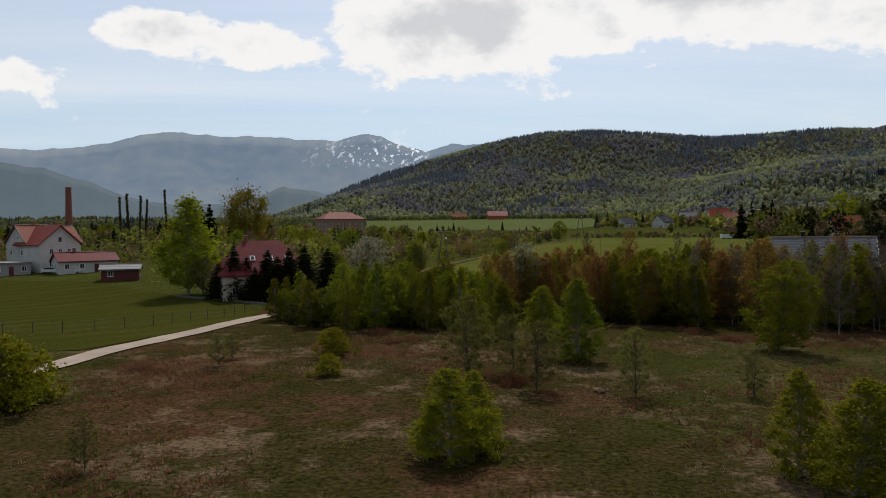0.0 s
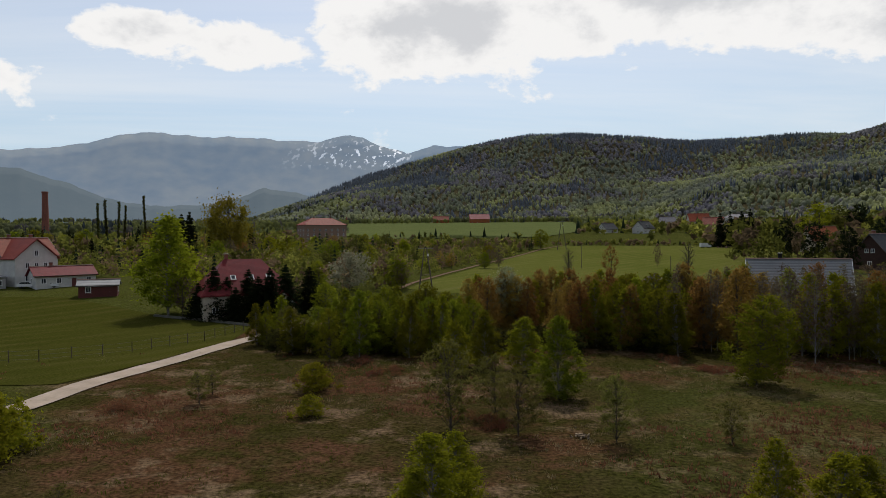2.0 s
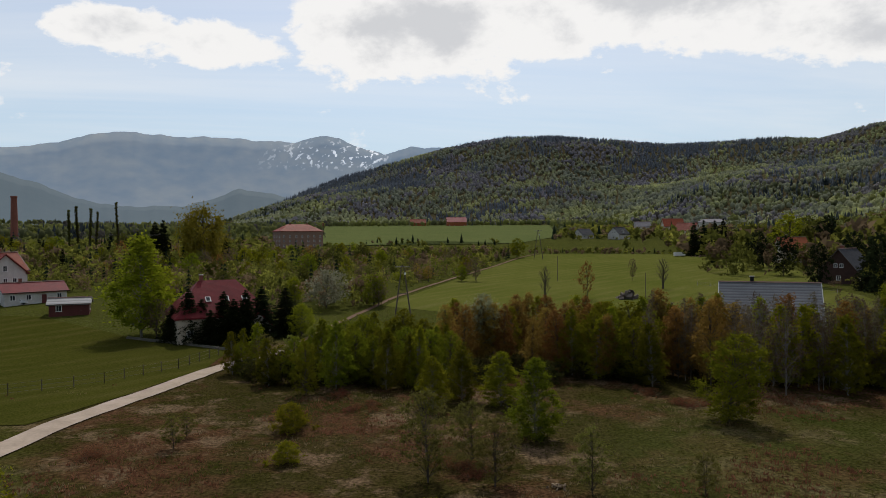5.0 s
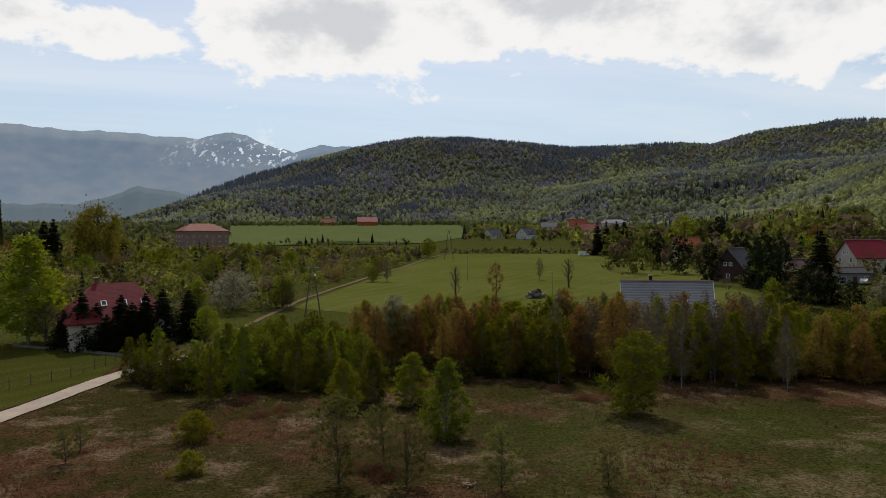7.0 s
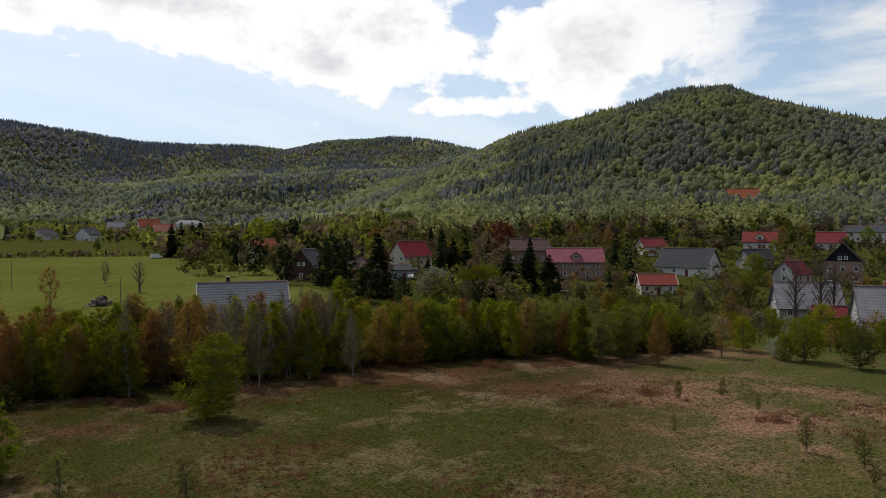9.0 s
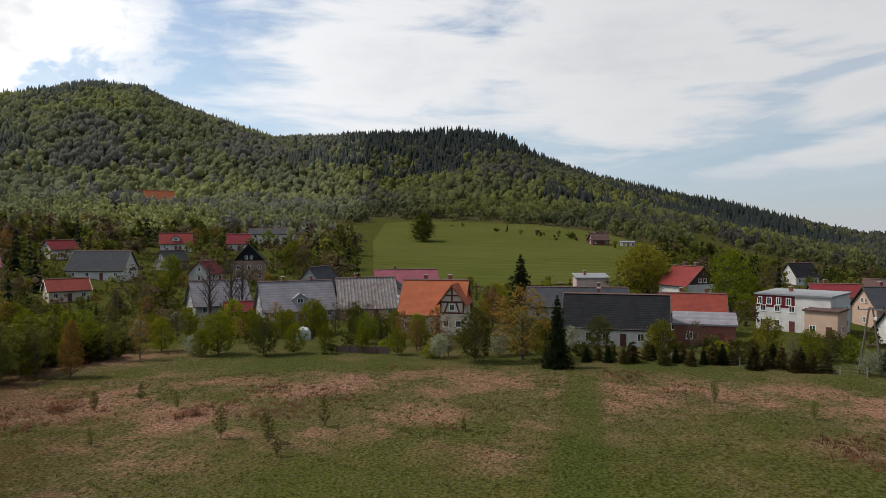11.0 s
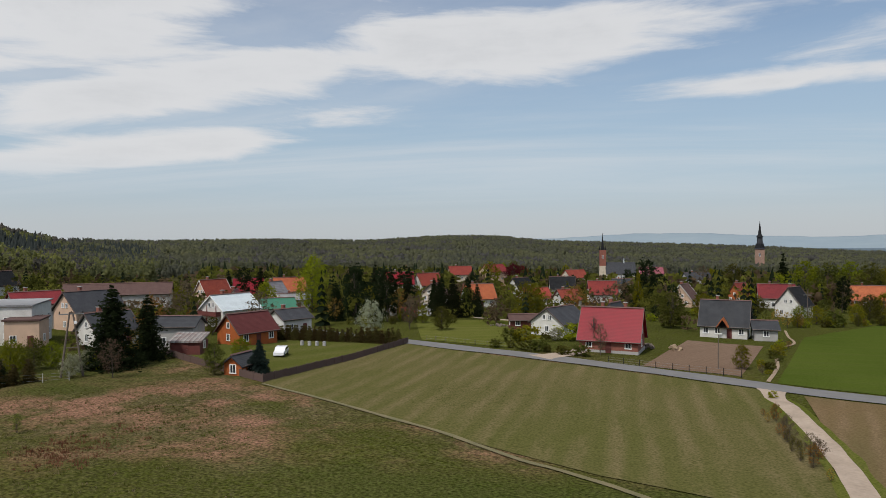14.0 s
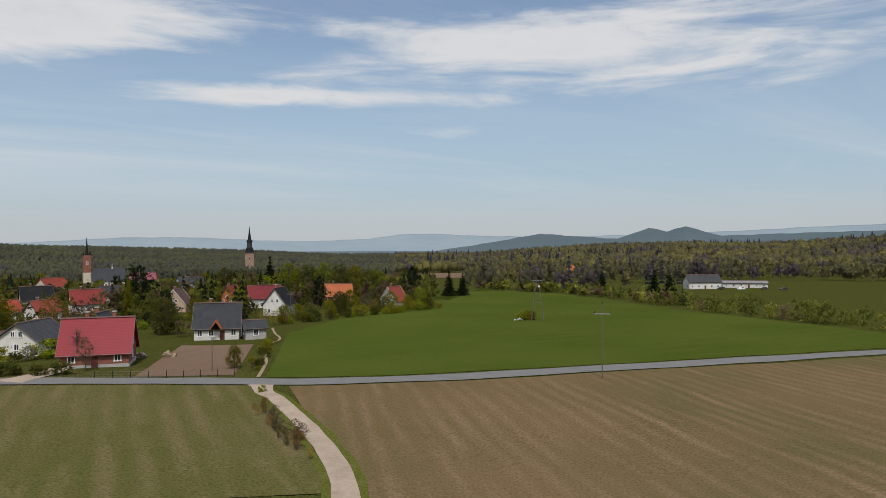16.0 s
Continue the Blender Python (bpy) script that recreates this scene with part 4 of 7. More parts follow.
house("house with orange-red roof among trees", 17.3, 720, 20, 12, 7, 14.5, M_ORANGE, M_CREAM, 20, bays=4, floors=2)
house("house with faded red roof beside dark spruces", 18.4, 640, 18, 11, 5, 11.5, M_RED, M_CREAM, -25, bays=4)
house("white house with pale roof among trees", 15.0, 760, 16, 10, 6, 11, M_PALEROOF, M_WHITE, 20)
house("pale house high in the trees", 20.2, 830, 30, 12, 9, 13, M_PALEROOF, M_WHITE, 5, form="hip", floors=2, bays=5)
house("house with light grey ribbed metal roof", 24.2, 119, 14.2, 10.0, 4.2, 10.4, M_TIN, M_WHITE, 4, skylights=2, chimneys=1, bays=4, chimney_material=M_BLACK)
house("house with orange roof between trees", 25.7, 300, 11, 9, 5, 10, M_ORANGE, M_CREAM, 30)
house("dark slate-roofed house among bushes", 29.3, 215, 12, 9, 4, 9.5, M_SLATE, M_DARKWOOD, 70)
house("yellow wooden cabin behind dark conifers", 33.6, 205, 9, 7, 4.2, 7.0, M_BROWN, M_WOOD, 10)
house("red-roofed house with grey gable", 37.7, 228, 11.5, 8.5, 5.4, 10.0, M_CRIMSON, M_CREAM, 40, bays=3, chimneys=2, floors=2, side_windows=2)
house("low grey garage with flat roof", 36.9, 208, 8, 6, 3.2, 4.4, M_SLATE, M_GREY, 20, chimneys=0, name="garage", category="garage")
house("brown-roofed house behind spruces", 47.5, 238, 13, 9, 4.6, 8.2, M_BROWN, M_PALEBRICK, 15)
house("pale brick house with pink tiled roof", 51.2, 212, 16.5, 10, 5.4, 9.4, M_PINK, M_PALEBRICK, 6, floors=2, bays=5, dormer=1, chimneys=0)
house("white house with dark grey roof", 60.0, 228, 17, 10, 3.2, 8.6, M_SLATE, M_WHITE, -28, bays=4, chimneys=0)
house("small white house with red roof", 57.2, 262, 9, 7, 3.6, 6.4, M_RED, M_WHITE, 30, bays=2)
house("low house with bright red roof", 57.6, 196, 9.4, 7, 3.0, 5.6, M_RED, M_CREAM, 12, bays=3, chimneys=0)
house("white house with red roof and arched dormer", 65.1, 292, 11.6, 8, 3.4, 7.2, M_RED, M_WHITE, 0, dormer=1, bays=3, chimneys=0)
house("white house with red roof on the slope", 69.8, 300, 9.5, 8, 3.2, 7.0, M_RED, M_WHITE, 0, bays=3)
house("brick house with black boarded gable", 70.6, 220, 10, 9.4, 6.4, 11.6, M_BLACK, M_PALEBRICK, 88, gable_wall=M_BLACK, floors=2, side_windows=3, bays=2)
house("long two-storey house with grey roof", 72.4, 325, 20, 9, 4.6, 7.0, M_SLATE, M_WHITE, -4, floors=1, bays=6)
house("small grey house with slate gable", 64.8, 246, 9, 7, 3.4, 6.6, M_SLATE, M_GREY, 40, bays=2)
house("red-roofed barn on the high slope", 63.9, 520, 20, 10, 4, 11, M_ORANGE, M_GREY, 12, name="barn", category="barn", chimneys=0)
house("long grey stone barn on the slope", 62.2, 520, 26, 10, 5, 9, M_SLATE, M_GREY, 4, name="barn", category="barn", chimneys=0, bays=6)
house("small red-roofed house behind bare trees", 67.3, 218, 8, 7, 3.2, 6.6, M_DARKRED, M_WHITE, 60, bays=2)

house("brown timber farmhouse high on the hillside", 99.0, 316, 7.5, 6, 2.8, 5.6, M_BROWN, M_TIMBER, 24, bays=3)
house("low white farm shed high on the hillside", 101.3, 320, 6, 4, 2.0, 2.6, M_PALEROOF, M_WHITE, 8, form="flat", bays=3, chimneys=0, name="shed", category="shed")

# west: the village edge
house("house with pale grey tin roof", 68.2, 166, 12.5, 9.5, 2.9, 8.0, M_PALEROOF, M_GREY, 14, bays=3)
house("small outbuilding with dark red roof", 69.9, 158, 6.5, 5, 2.0, 3.8, M_DARKRED, M_TIMBER, 6, bays=2, chimneys=0, name="outbuilding", category="outbuilding")
house("house with pale tin roof and wide dormer", 74.2, 150, 15.5, 9.5, 2.8, 8.5, M_PALEROOF, M_GREY, 14, dormer=1, bays=5, chimneys=2, skylights=1)
house("grey stone barn with slate roof", 76.1, 188, 11, 9, 3.5, 8.6, M_SLATE, M_GREY, 62, name="barn", category="barn", chimneys=0, bays=3)
house("long barn with rust-streaked tin roof", 79.9, 152, 12.6, 9.5, 2.8, 8.9, M_RUST, M_PEACH, 8, name="barn", category="barn", bays=4, chimneys=1)
house("house with faded pink roof behind the barn", 83.2, 190, 17, 9, 4.0, 7.4, M_PINK, M_ROSE, 4, bays=4, chimneys=1)
house("small grey annex with slate gable", 82.0, 172, 6, 8, 4.2, 7.6, M_SLATE, M_GREY, 80, bays=2, chimneys=0)
house("white lean-to with flat roof", 83.3, 142, 3.6, 5, 5.2, 5.5, M_PALEROOF, M_WHITE, 5, form="flat", bays=1, chimneys=0, door=False, name="annex", category="annex")
orange = house("cream house with orange tiled roof and half-timbered gable", 85.7, 128, 12.0, 10, 4.0, 9.8, M_ORANGE, M_CREAM, -12, bays=4, chimneys=2)
house("long white farmhouse with black slate roof", 100.4, 116, 16.6, 8.5, 3.4, 8.2, M_BLACK, M_WHITE, -3, bays=6, chimneys=1)
house("long low house with grey slate roof", 97.3, 150, 21, 9, 3.4, 7.0, M_SLATE, M_GREY, 2, bays=5, chimneys=2)
house("small rose house with flat roof", 98.4, 196, 9, 7, 4.4, 5.4, M_TIN, M_ROSE, 10, form="flat", bays=2)
half = house("half-timbered house with red roof", 105.9, 182, 11, 9.5, 5.4, 9.8, M_RED, M_WHITE, -52, gable_wall=M_DARKWOOD, floors=1, bays=3, side_windows=3, chimneys=2)
house("brick cottage with red tiled roof", 106.2, 132, 11, 8, 4.4, 7.4, M_RED, M_BRICK, 2, bays=3, chimneys=2)
house("low brick shed with grey sheet roof", 107.1, 122, 9.6, 4, 3.4, 5.0, M_PALEROOF, M_BRICK, 2, form="flat", bays=2, chimneys=0, name="shed", category="shed")
flat = house("white two-storey house with flat roof and red upper band", 113.9, 146, 13.5, 10.5, 7.0, 7.4, M_TIN, M_WHITE, -20, form="flat", floors=2, bays=5, side_windows=3, chimneys=1)
house("peach flat-roofed annex with terrace", 115.4, 141, 5.6, 4.6, 4.8, 5.1, M_BROWN, M_PEACH, -20, form="flat", floors=1, bays=2, chimneys=0, name="annex", category="annex")
house("white house with red roof", 115.9, 172, 9.5, 9, 5.6, 8.0, M_RED, M_WHITE, 15, bays=3, floors=2)
house("white house with black roof near the wood", 113.7, 262, 9, 7.5, 3.4, 7.5, M_BLACK, M_WHITE, 40, bays=3)
house("peach brick house with grey roof", 119.4, 166, 11, 9, 4.6, 8.4, M_SLATE, M_PEACH, 30, bays=3)
house("long low hall with brown roof", 121.4, 230, 30, 10, 4.2, 7.2, M_BROWN, M_GREY, -8, bays=8, name="hall", category="hall", chimneys=0)
house("slate-roofed cottage behind the spruces", 120.6, 138, 8, 7, 3.0, 6.0, M_SLATE, M_WHITE, 30, bays=2)
house("grey garage with dark roof and open bay", 125.6, 128, 7.0, 6, 4.2, 5.6, M_SLATE, M_GREY, -20, bays=2, chimneys=0, name="garage", category="garage")
house("small red shed with white striped roof", 126.3, 121, 5.0, 4, 2.2, 3.2, M_RUST, M_TIMBER, -20, form="flat", bays=1, chimneys=0, name="shed", category="shed")
balconied = house("white house with pale roof and wooden balconies", 129.4, 166, 10.5, 8.5, 4.2, 7.4, M_WHITETIN, M_WHITE, 38, floors=1, bays=4, side_windows=2, chimneys=1)
chalet = house("orange timber cottage with brown roof", 130.7, 131, 8.4, 6.8, 2.8, 5.8, M_MAROON, M_ORANGEWOOD, 36, bays=3, chimneys=0)
house("small orange timber shed with grey roof", 130.2, 99, 3.6, 3.0, 1.8, 2.9, M_SLATE, M_ORANGEWOOD, 52, bays=1, chimneys=0, name="shed", category="shed", door=False)
house("white house with green metal roof", 133.0, 182, 8.4, 8, 3.2, 5.4, M_GREEN, M_WHITE, 10, bays=3, chimneys=0)
house("small white house with grey roof", 134.0, 150, 7.2, 6, 3.4, 5.2, M_SLATE, M_WHITE, 36, bays=2)

part("balcony_floor", Geo().box(-6.6, -5.3, -3.4, 3.4, 2.75, 2.9), M_TIMBER, balconied)
part("balcony_rail", Geo().box(-6.62, -6.52, -3.4, 3.4, 2.9, 3.8).box(-6.52, -5.3, -3.4, -3.3, 2.9, 3.8).box(-6.52, -5.3, 3.3, 3.4, 2.9, 3.8), M_TIMBER, balconied, "dark red-brown balcony rail")
for y_ in (-3.3, 0, 3.3):
    part("balcony_post", Geo().box(-6.6, -6.45, y_ - 0.08, y_ + 0.08, -0.5, 5.2), M_TIMBER, balconied)

# north: the village
for label_, az_, far_, w_, d_, e_, r_, roof_, wall_, turn_, bays_ in (
    ("brick-red roofed house in the village", 128.1, 238, 12, 9, 4.4, 9.4, M_RED, M_PEACH, 35, 3),
    ("house with bright red metal roof", 130.8, 245, 12, 9, 4.6, 9.6, M_CRIMSON, M_CREAM, 5, 4),
    ("small house with pinkish-red roof", 129.8, 214, 8, 7, 3.4, 7.0, M_RED, M_WHITE, 80, 2),
    ("white house with steep pale roof", 132.8, 238, 9, 9, 3.6, 8.6, M_PALEROOF, M_WHITE, 50, 3),
    ("house with orange-red roof in the village", 134.0, 262, 14, 9, 4.6, 9.4, M_ORANGE, M_CREAM, 5, 4),
    ("grey flat house behind gardens", 134.4, 214, 12, 8, 4.2, 5.6, M_TIN, M_GREY, 5, 4),
    ("green house with red roof", 143.0, 300, 14, 10, 6.0, 11.0, M_CRIMSON, M_WHITE, 8, 4),
    ("long house with red roof", 145.3, 305, 14, 10, 5.4, 10.4, M_RED, M_WHITE, 35, 4),
    ("house with brown roof and wooden balconies", 145.9, 212, 8.5, 10, 6.0, 9.4, M_BROWN, M_CREAM, 70, 3),
    ("white house with wide orange roof", 149.5, 228, 12.5, 9, 4.0, 8.6, M_ORANGE, M_WHITE, 22, 3),
    ("distant house with red roof above trees", 148.0, 400, 14, 10, 7.0, 12.5, M_RED, M_CREAM, 15, 3),
    ("distant cream house with red roof", 150.8, 395, 14, 12, 9.0, 14.0, M_RED, M_PEACH, 40, 4),
    ("white house with orange roof", 154.2, 240, 11.5, 9, 3.6, 7.0, M_ORANGE, M_WHITE, 25, 3),
    ("white house with pinkish-red roof", 156.8, 236, 9.5, 8, 3.6, 6.8, M_RED, M_WHITE, 35, 2),
    ("house with black roof in the village", 153.0, 290, 12, 9, 4, 9, M_BLACK, M_WHITE, 50, 3),
    ("white house with black half-hipped roof", 156.4, 300, 13, 9, 4.6, 9.6, M_BLACK, M_WHITE, 8, 4),
    ("yellow house with red and pale roofs", 157.4, 400, 14, 10, 6.0, 11.0, M_RED, M_CREAM, 40, 3),
    ("white house with dull red roof", 159.6, 262, 12.5, 9, 4.6, 9.2, M_RED, M_WHITE, 10, 3),
    ("slate-roofed house beside the red one", 160.6, 158, 8, 7, 3.6, 7.6, M_SLATE, M_GREY, 70, 2),
    ("distant grey house beside the church", 163.4, 480, 16, 10, 7, 12, M_PINK, M_GREY, 10, 4),
    ("wooden chalet with brown steep roof", 165.9, 252, 9.4, 10, 3.8, 9.0, M_BROWN, M_PEACH, 70, 2),
    ("timber house with red steep roof", 169.9, 285, 9, 8, 3.2, 8.8, M_RED, M_WOOD, 60, 2),
    ("white house with black roof and white gable", 173.6, 222, 9.5, 9.5, 4.8, 10.0, M_BLACK, M_WHITE, 68, 3),
    ("house with dull red roof behind", 172.4, 262, 14, 9, 5.0, 9.4, M_DARKRED, M_WHITE, 8, 4),
    ("house with bright orange roof at the field's edge", 178.3, 292, 14, 9, 3.6, 8.6, M_ORANGE, M_WOOD, 6, 4),
    ("small chalet with red roof at the field's edge", 182.9, 258, 9.5, 8.5, 3.0, 8.4, M_RED, M_WHITE, 55, 2),
    ("long pale warehouse with dark roof", 207.6, 410, 20, 9, 4.6, 9.0, M_SLATE, M_WHITE, 25, 5),
    ("low white hall beside the warehouse", 210.6, 430, 26, 9, 3.2, 4.6, M_PALEROOF, M_WHITE, 8, 6),
    ("distant house with orange roof by the wood", 196.8, 700, 26, 12, 6, 12, M_ORANGE, M_BRICK, 8, 4),
    ("slate-roofed house among the far gardens", 166.8, 420, 15, 10, 6, 10, M_SLATE, M_GREY, 20, 3),
    ("pale house among far gardens", 161.2, 330, 12, 9, 4, 8, M_SLATE, M_CREAM, 20, 3),
):
    # the far village houses are modest in size
    k_ = 0.80 if far_ < 380 else 0.92
    house(label_, az_, far_, w_ * k_, d_ * k_, e_ * k_, r_ * 0.88, roof_, wall_, turn_, bays=bays_, floors=2 if e_ > 5.2 else 1, side_windows=2)
house("brick house with bright red metal roof", 160.4, 124, 10.2, 8.0, 2.7, 7.7, M_CRIMSON, M_BRICK, -10, bays=3, chimneys=2, base=M_CONCRETE)
house("white bungalow with grey roof", 156.2, 148, 9.4, 8.5, 3.0, 6.0, M_SLATE, M_WHITE, 55, bays=2, chimneys=0)
house("small dark red garden shed", 153.2, 160, 6.2, 4, 2.4, 3.4, M_BROWN, M_TIMBER, 10, bays=2, chimneys=0, name="shed", category="shed")
main_grey = house("pale house with dark grey roof and timber porch", 168.9, 158, 9.4, 8, 3.0, 7.8, M_SLATE, M_WHITE, -6, bays=4, chimneys=1)
house("grey garage annex with orange door", 171.6, 156, 4.4, 6, 2.6, 4.0, M_SLATE, M_GREY, 8, bays=1, chimneys=0, door=False, name="garage", category="garage")


# half-timbered cross gable on the orange-roofed house
part("cross_gable", Geo().prism([(2.2, -1.5), (6.6, -1.5), (6.6, 6.2), (4.4, 9.0), (2.2, 6.2)], -6.6, 0.0, "y"), M_CREAM, orange)
part("cross_roof", Geo().prism([(1.6, 5.7), (4.4, 9.4), (7.2, 5.7), (7.2, 5.5), (4.4, 9.1), (1.6, 5.5)], -7.2, 1.0, "y"), M_ORANGE, orange)
for a_, b_ in (((2.2, 4.2), (6.6, 4.2)), ((2.2, 6.2), (6.6, 6.2)), ((4.4, 6.2), (4.4, 8.8)), ((3.0, 4.2), (3.7, 6.2)), ((5.8, 4.2), (5.1, 6.2)), ((2.3, 4.2), (2.3, 6.2)), ((6.5, 4.2), (6.5, 6.2)), ((3.3, 7.4), (5.5, 7.4))):
    part("beam", Geo().tube((a_[0], -6.64, a_[1]), (b_[0], -6.64, b_[1]), 0.14, 0.14, 4), M_TIMBER, orange)
window(orange, 4.4, -6.6, 5.2, 0.9, 1.2)
window(orange, 3.3, -6.6, 2.2, 0.9, 1.2)
window(orange, 5.5, -6.6, 2.2, 0.9, 1.2)
part("upper_band", Geo().box(-6.8, 0.5, -5.31, -5.15, 4.6, 6.9), M_DARKRED, flat, "dark red upper storey band")
for x_ in (-6, -4.2, -2.4, -0.6):
    window(flat, x_, -5.31, 5.8, 0.9, 1.4)
part("porch", Geo().prism([(-1.2, 2.6), (0, 4.6), (1.2, 2.6), (1.2, 2.4), (0, 4.2), (-1.2, 2.4)], -6.2, -3.5, "y"), M_WOOD, main_grey, "orange timber porch gable")


def church():
    x, y = polar(160.1, 480)
    z = ground_z(x, y)
    top = thing("church", "stone church with brick tower, thin spire and slate roof", "church", pose(x, y, z, 0, 0, -160.1 + 8) @ Matrix.Scale(0.86, 4))
    HOUSES.append((x, y, 18))
    part("nave", Geo().prism([(-5.5, -2), (5.5, -2), (5.5, 7.5), (0, 15.5), (-5.5, 7.5)], -2, 20), M_WHITE, top)
    part("nave_roof", gable_roof(-2, 20, 11, 7.5, 15.8, 0.6), M_SLATE, top)
    part("tower_base", Geo().box(-7, -2, -2.5, 2.5, -2, 13), M_CREAM, top)
    part("tower", Geo().box(-6.9, -2.1, -2.4, 2.4, 13, 25.5), M_BRICK, top, "red brick upper tower")
    part("spire", Geo().tube((-4.5, 0, 25.5), (-4.5, 0, 39), 1.25, 0.04, 8), M_BLACK, top)
    for sx, sy in ((-6.7, -2.2), (-6.7, 2.2), (-2.3, -2.2), (-2.3, 2.2)):
        part("pinnacle", Geo().tube((sx, sy, 25.5), (sx, sy, 29), 0.5, 0.03, 6), M_BLACK, top)
    part("ridge_turret", Geo().tube((12, 0, 15.2), (12, 0, 20), 0.5, 0.02, 6), M_WHITETIN, top)
    for k in range(5):
        window(top, 1 + k * 4.0, -5.5, 4.4, 1.2, 3.4)
    window(top, -4.5, -2.4, 20, 1.2, 2.6)


def bell_tower():
    x, y = polar(171.3, 800)
    z = ground_z(x, y)
    top = thing("bell_tower", "pale old bell tower with dark lantern spire", "tower", pose(x, y, z, 0, 0, 9))
    HOUSES.append((x, y, 10))
    part("shaft", Geo().box(-4.6, 4.6, -4.6, 4.6, -3, 26), M_PALEBRICK, top)
    part("cornice", Geo().box(-5.2, 5.2, -5.2, 5.2, 26, 27.2), M_SLATE, top)
    part("belfry", Geo().tube((0, 0, 27.2), (0, 0, 32), 4.8, 3.8, 8), M_BLACK, top)
    part("lantern", Geo().tube((0, 0, 32), (0, 0, 38.5), 2.9, 2.7, 8), M_SLATE, top)
    part("onion", Geo().tube((0, 0, 38.5), (0, 0, 42), 3.7, 1.5, 8), M_BLACK, top)
    part("spire", Geo().tube((0, 0, 42), (0, 0, 56), 1.7, 0.08, 8), M_BLACK, top)
    for k in range(4):
        a = k * 90
        window(top, 4.6 * math.sin(radians(a)), -4.6 * math.cos(radians(a)), 20, 1.6, 3.6, a)


church()
bell_tower()

# ---- trees ----
RNG = np.random.RandomState(11)


def leaf_cloud(rng, centres, radii, count, size, colours, squash=0.8):
    """Many small leaves in clumps: points, triangles and a colour each."""
    pick = rng.choice(len(centres), count, p=radii ** 2 / (radii ** 2).sum())
    d = rng.normal(size=(count, 3))
    d /= np.linalg.norm(d, axis=1, keepdims=True)
    r = np.abs(rng.normal(0, 0.62, (count, 1))).clip(0, 1.7)
    c = centres[pick] + d * r * radii[pick][:, None] * (1, 1, squash)
    u = rng.normal(size=(count, 3))
    u /= np.linalg.norm(u, axis=1, keepdims=True)
    w = np.cross(u, rng.normal(size=(count, 3)))
    w /= np.linalg.norm(w, axis=1, keepdims=True)
    s = size * rng.uniform(0.6, 1.4, (count, 1))
    v = np.stack([c - u * s * 0.5 - w * s * 0.32, c - u * s * 0.3 + w * s * 0.5, c + u * s * 0.75], 1).reshape(-1, 3)
    mixf = rng.uniform(0, 1, (len(centres), 1))[pick] * 0.6 + rng.uniform(0, 0.4, (count, 1))
    col = np.asarray(colours[0]) * (1 - mixf) + np.asarray(colours[1]) * mixf
    return v, np.arange(count * 3).reshape(-1, 3), np.repeat(col, 3, 0)


def broad_tree(name, label, seed, h, spread, low, clumps, leaves, size, colours, bark, shape="round", trunk=0.02, twigs=0, category="tree", stems=1, clump=1.0):
    """A tree with tapered trunk, limbs to each clump and a crown of small leaves; low is the crown's lowest height over h."""
    rng = np.random.RandomState(seed)
    top = thing(name, label, category, Matrix())
    wood, centres, radii = Geo(), [], []
    for s in range(stems):
        lean = rng.uniform(-0.05, 0.05, 2) * h + (rng.uniform(-0.12, 0.12, 2) * spread if stems > 1 else 0)
        pts = [Vector((lean[0] * k * k + rng.uniform(-0.02, 0.02) * h * k, lean[1] * k * k + rng.uniform(-0.02, 0.02) * h * k, h * 0.9 * k - 0.15)) for k in (0, 0.3, 0.6, 0.85, 1)]
        for k in range(4):
            wood.tube(pts[k], pts[k + 1], h * trunk * (1 - 0.23 * k), h * trunk * (1 - 0.23 * (k + 1)), 6)
        n = max(4, clumps // stems)
        for k in range(n):
            u = (k + rng.uniform(0, 1)) / n
            if shape == "round":
                prof = math.sqrt(max(0.05, 1 - (1.9 * u - 0.85) ** 2))
            elif shape == "birch":
                prof = (1 - u) ** 0.75 * 1.05 * min(1, 0.45 + u * 2.2) + 0.08
            elif shape == "dome":
                prof = math.sqrt(max(0.02, 1 - u * u)) * (1.15 if k % 2 else 0.6)
            else:
                prof = 0.9
            z = h * (low + (0.96 - low) * u)
            a = k * 2.4 + rng.uniform(-0.5, 0.5)
            rad = spread * prof * rng.uniform(0.35, 0.85)
            f = min(1, z / (h * 0.9))
            ax = pts[0].lerp(pts[-1], f)
            c = Vector((ax.x + math.cos(a) * rad, ax.y + math.sin(a) * rad, z))
            start = pts[0].lerp(pts[-1], max(0.08, f - rng.uniform(0.12, 0.25)))
            wood.tube(start, c, h * trunk * 0.32, h * trunk * 0.06, 4)
            centres.append(c)
            radii.append(clump * spread * rng.uniform(0.22, 0.42) * (0.6 + 0.6 * prof))
            for _ in range(twigs):
                d = Vector(rng.normal(size=3)) * radii[-1] * 0.9
                d.z = abs(d.z) * 0.8
                wood.tube(start.lerp(c, rng.uniform(0.4, 1)), c + d, h * trunk * 0.10, h * trunk * 0.02, 3)
    part("trunk", wood, bark, top)
    v, t, col = leaf_cloud(rng, np.array(centres), np.array(radii), leaves, size, colours)
    part("crown", raw_mesh("crown", v, t, M_LEAF, col), None, top)
    return top


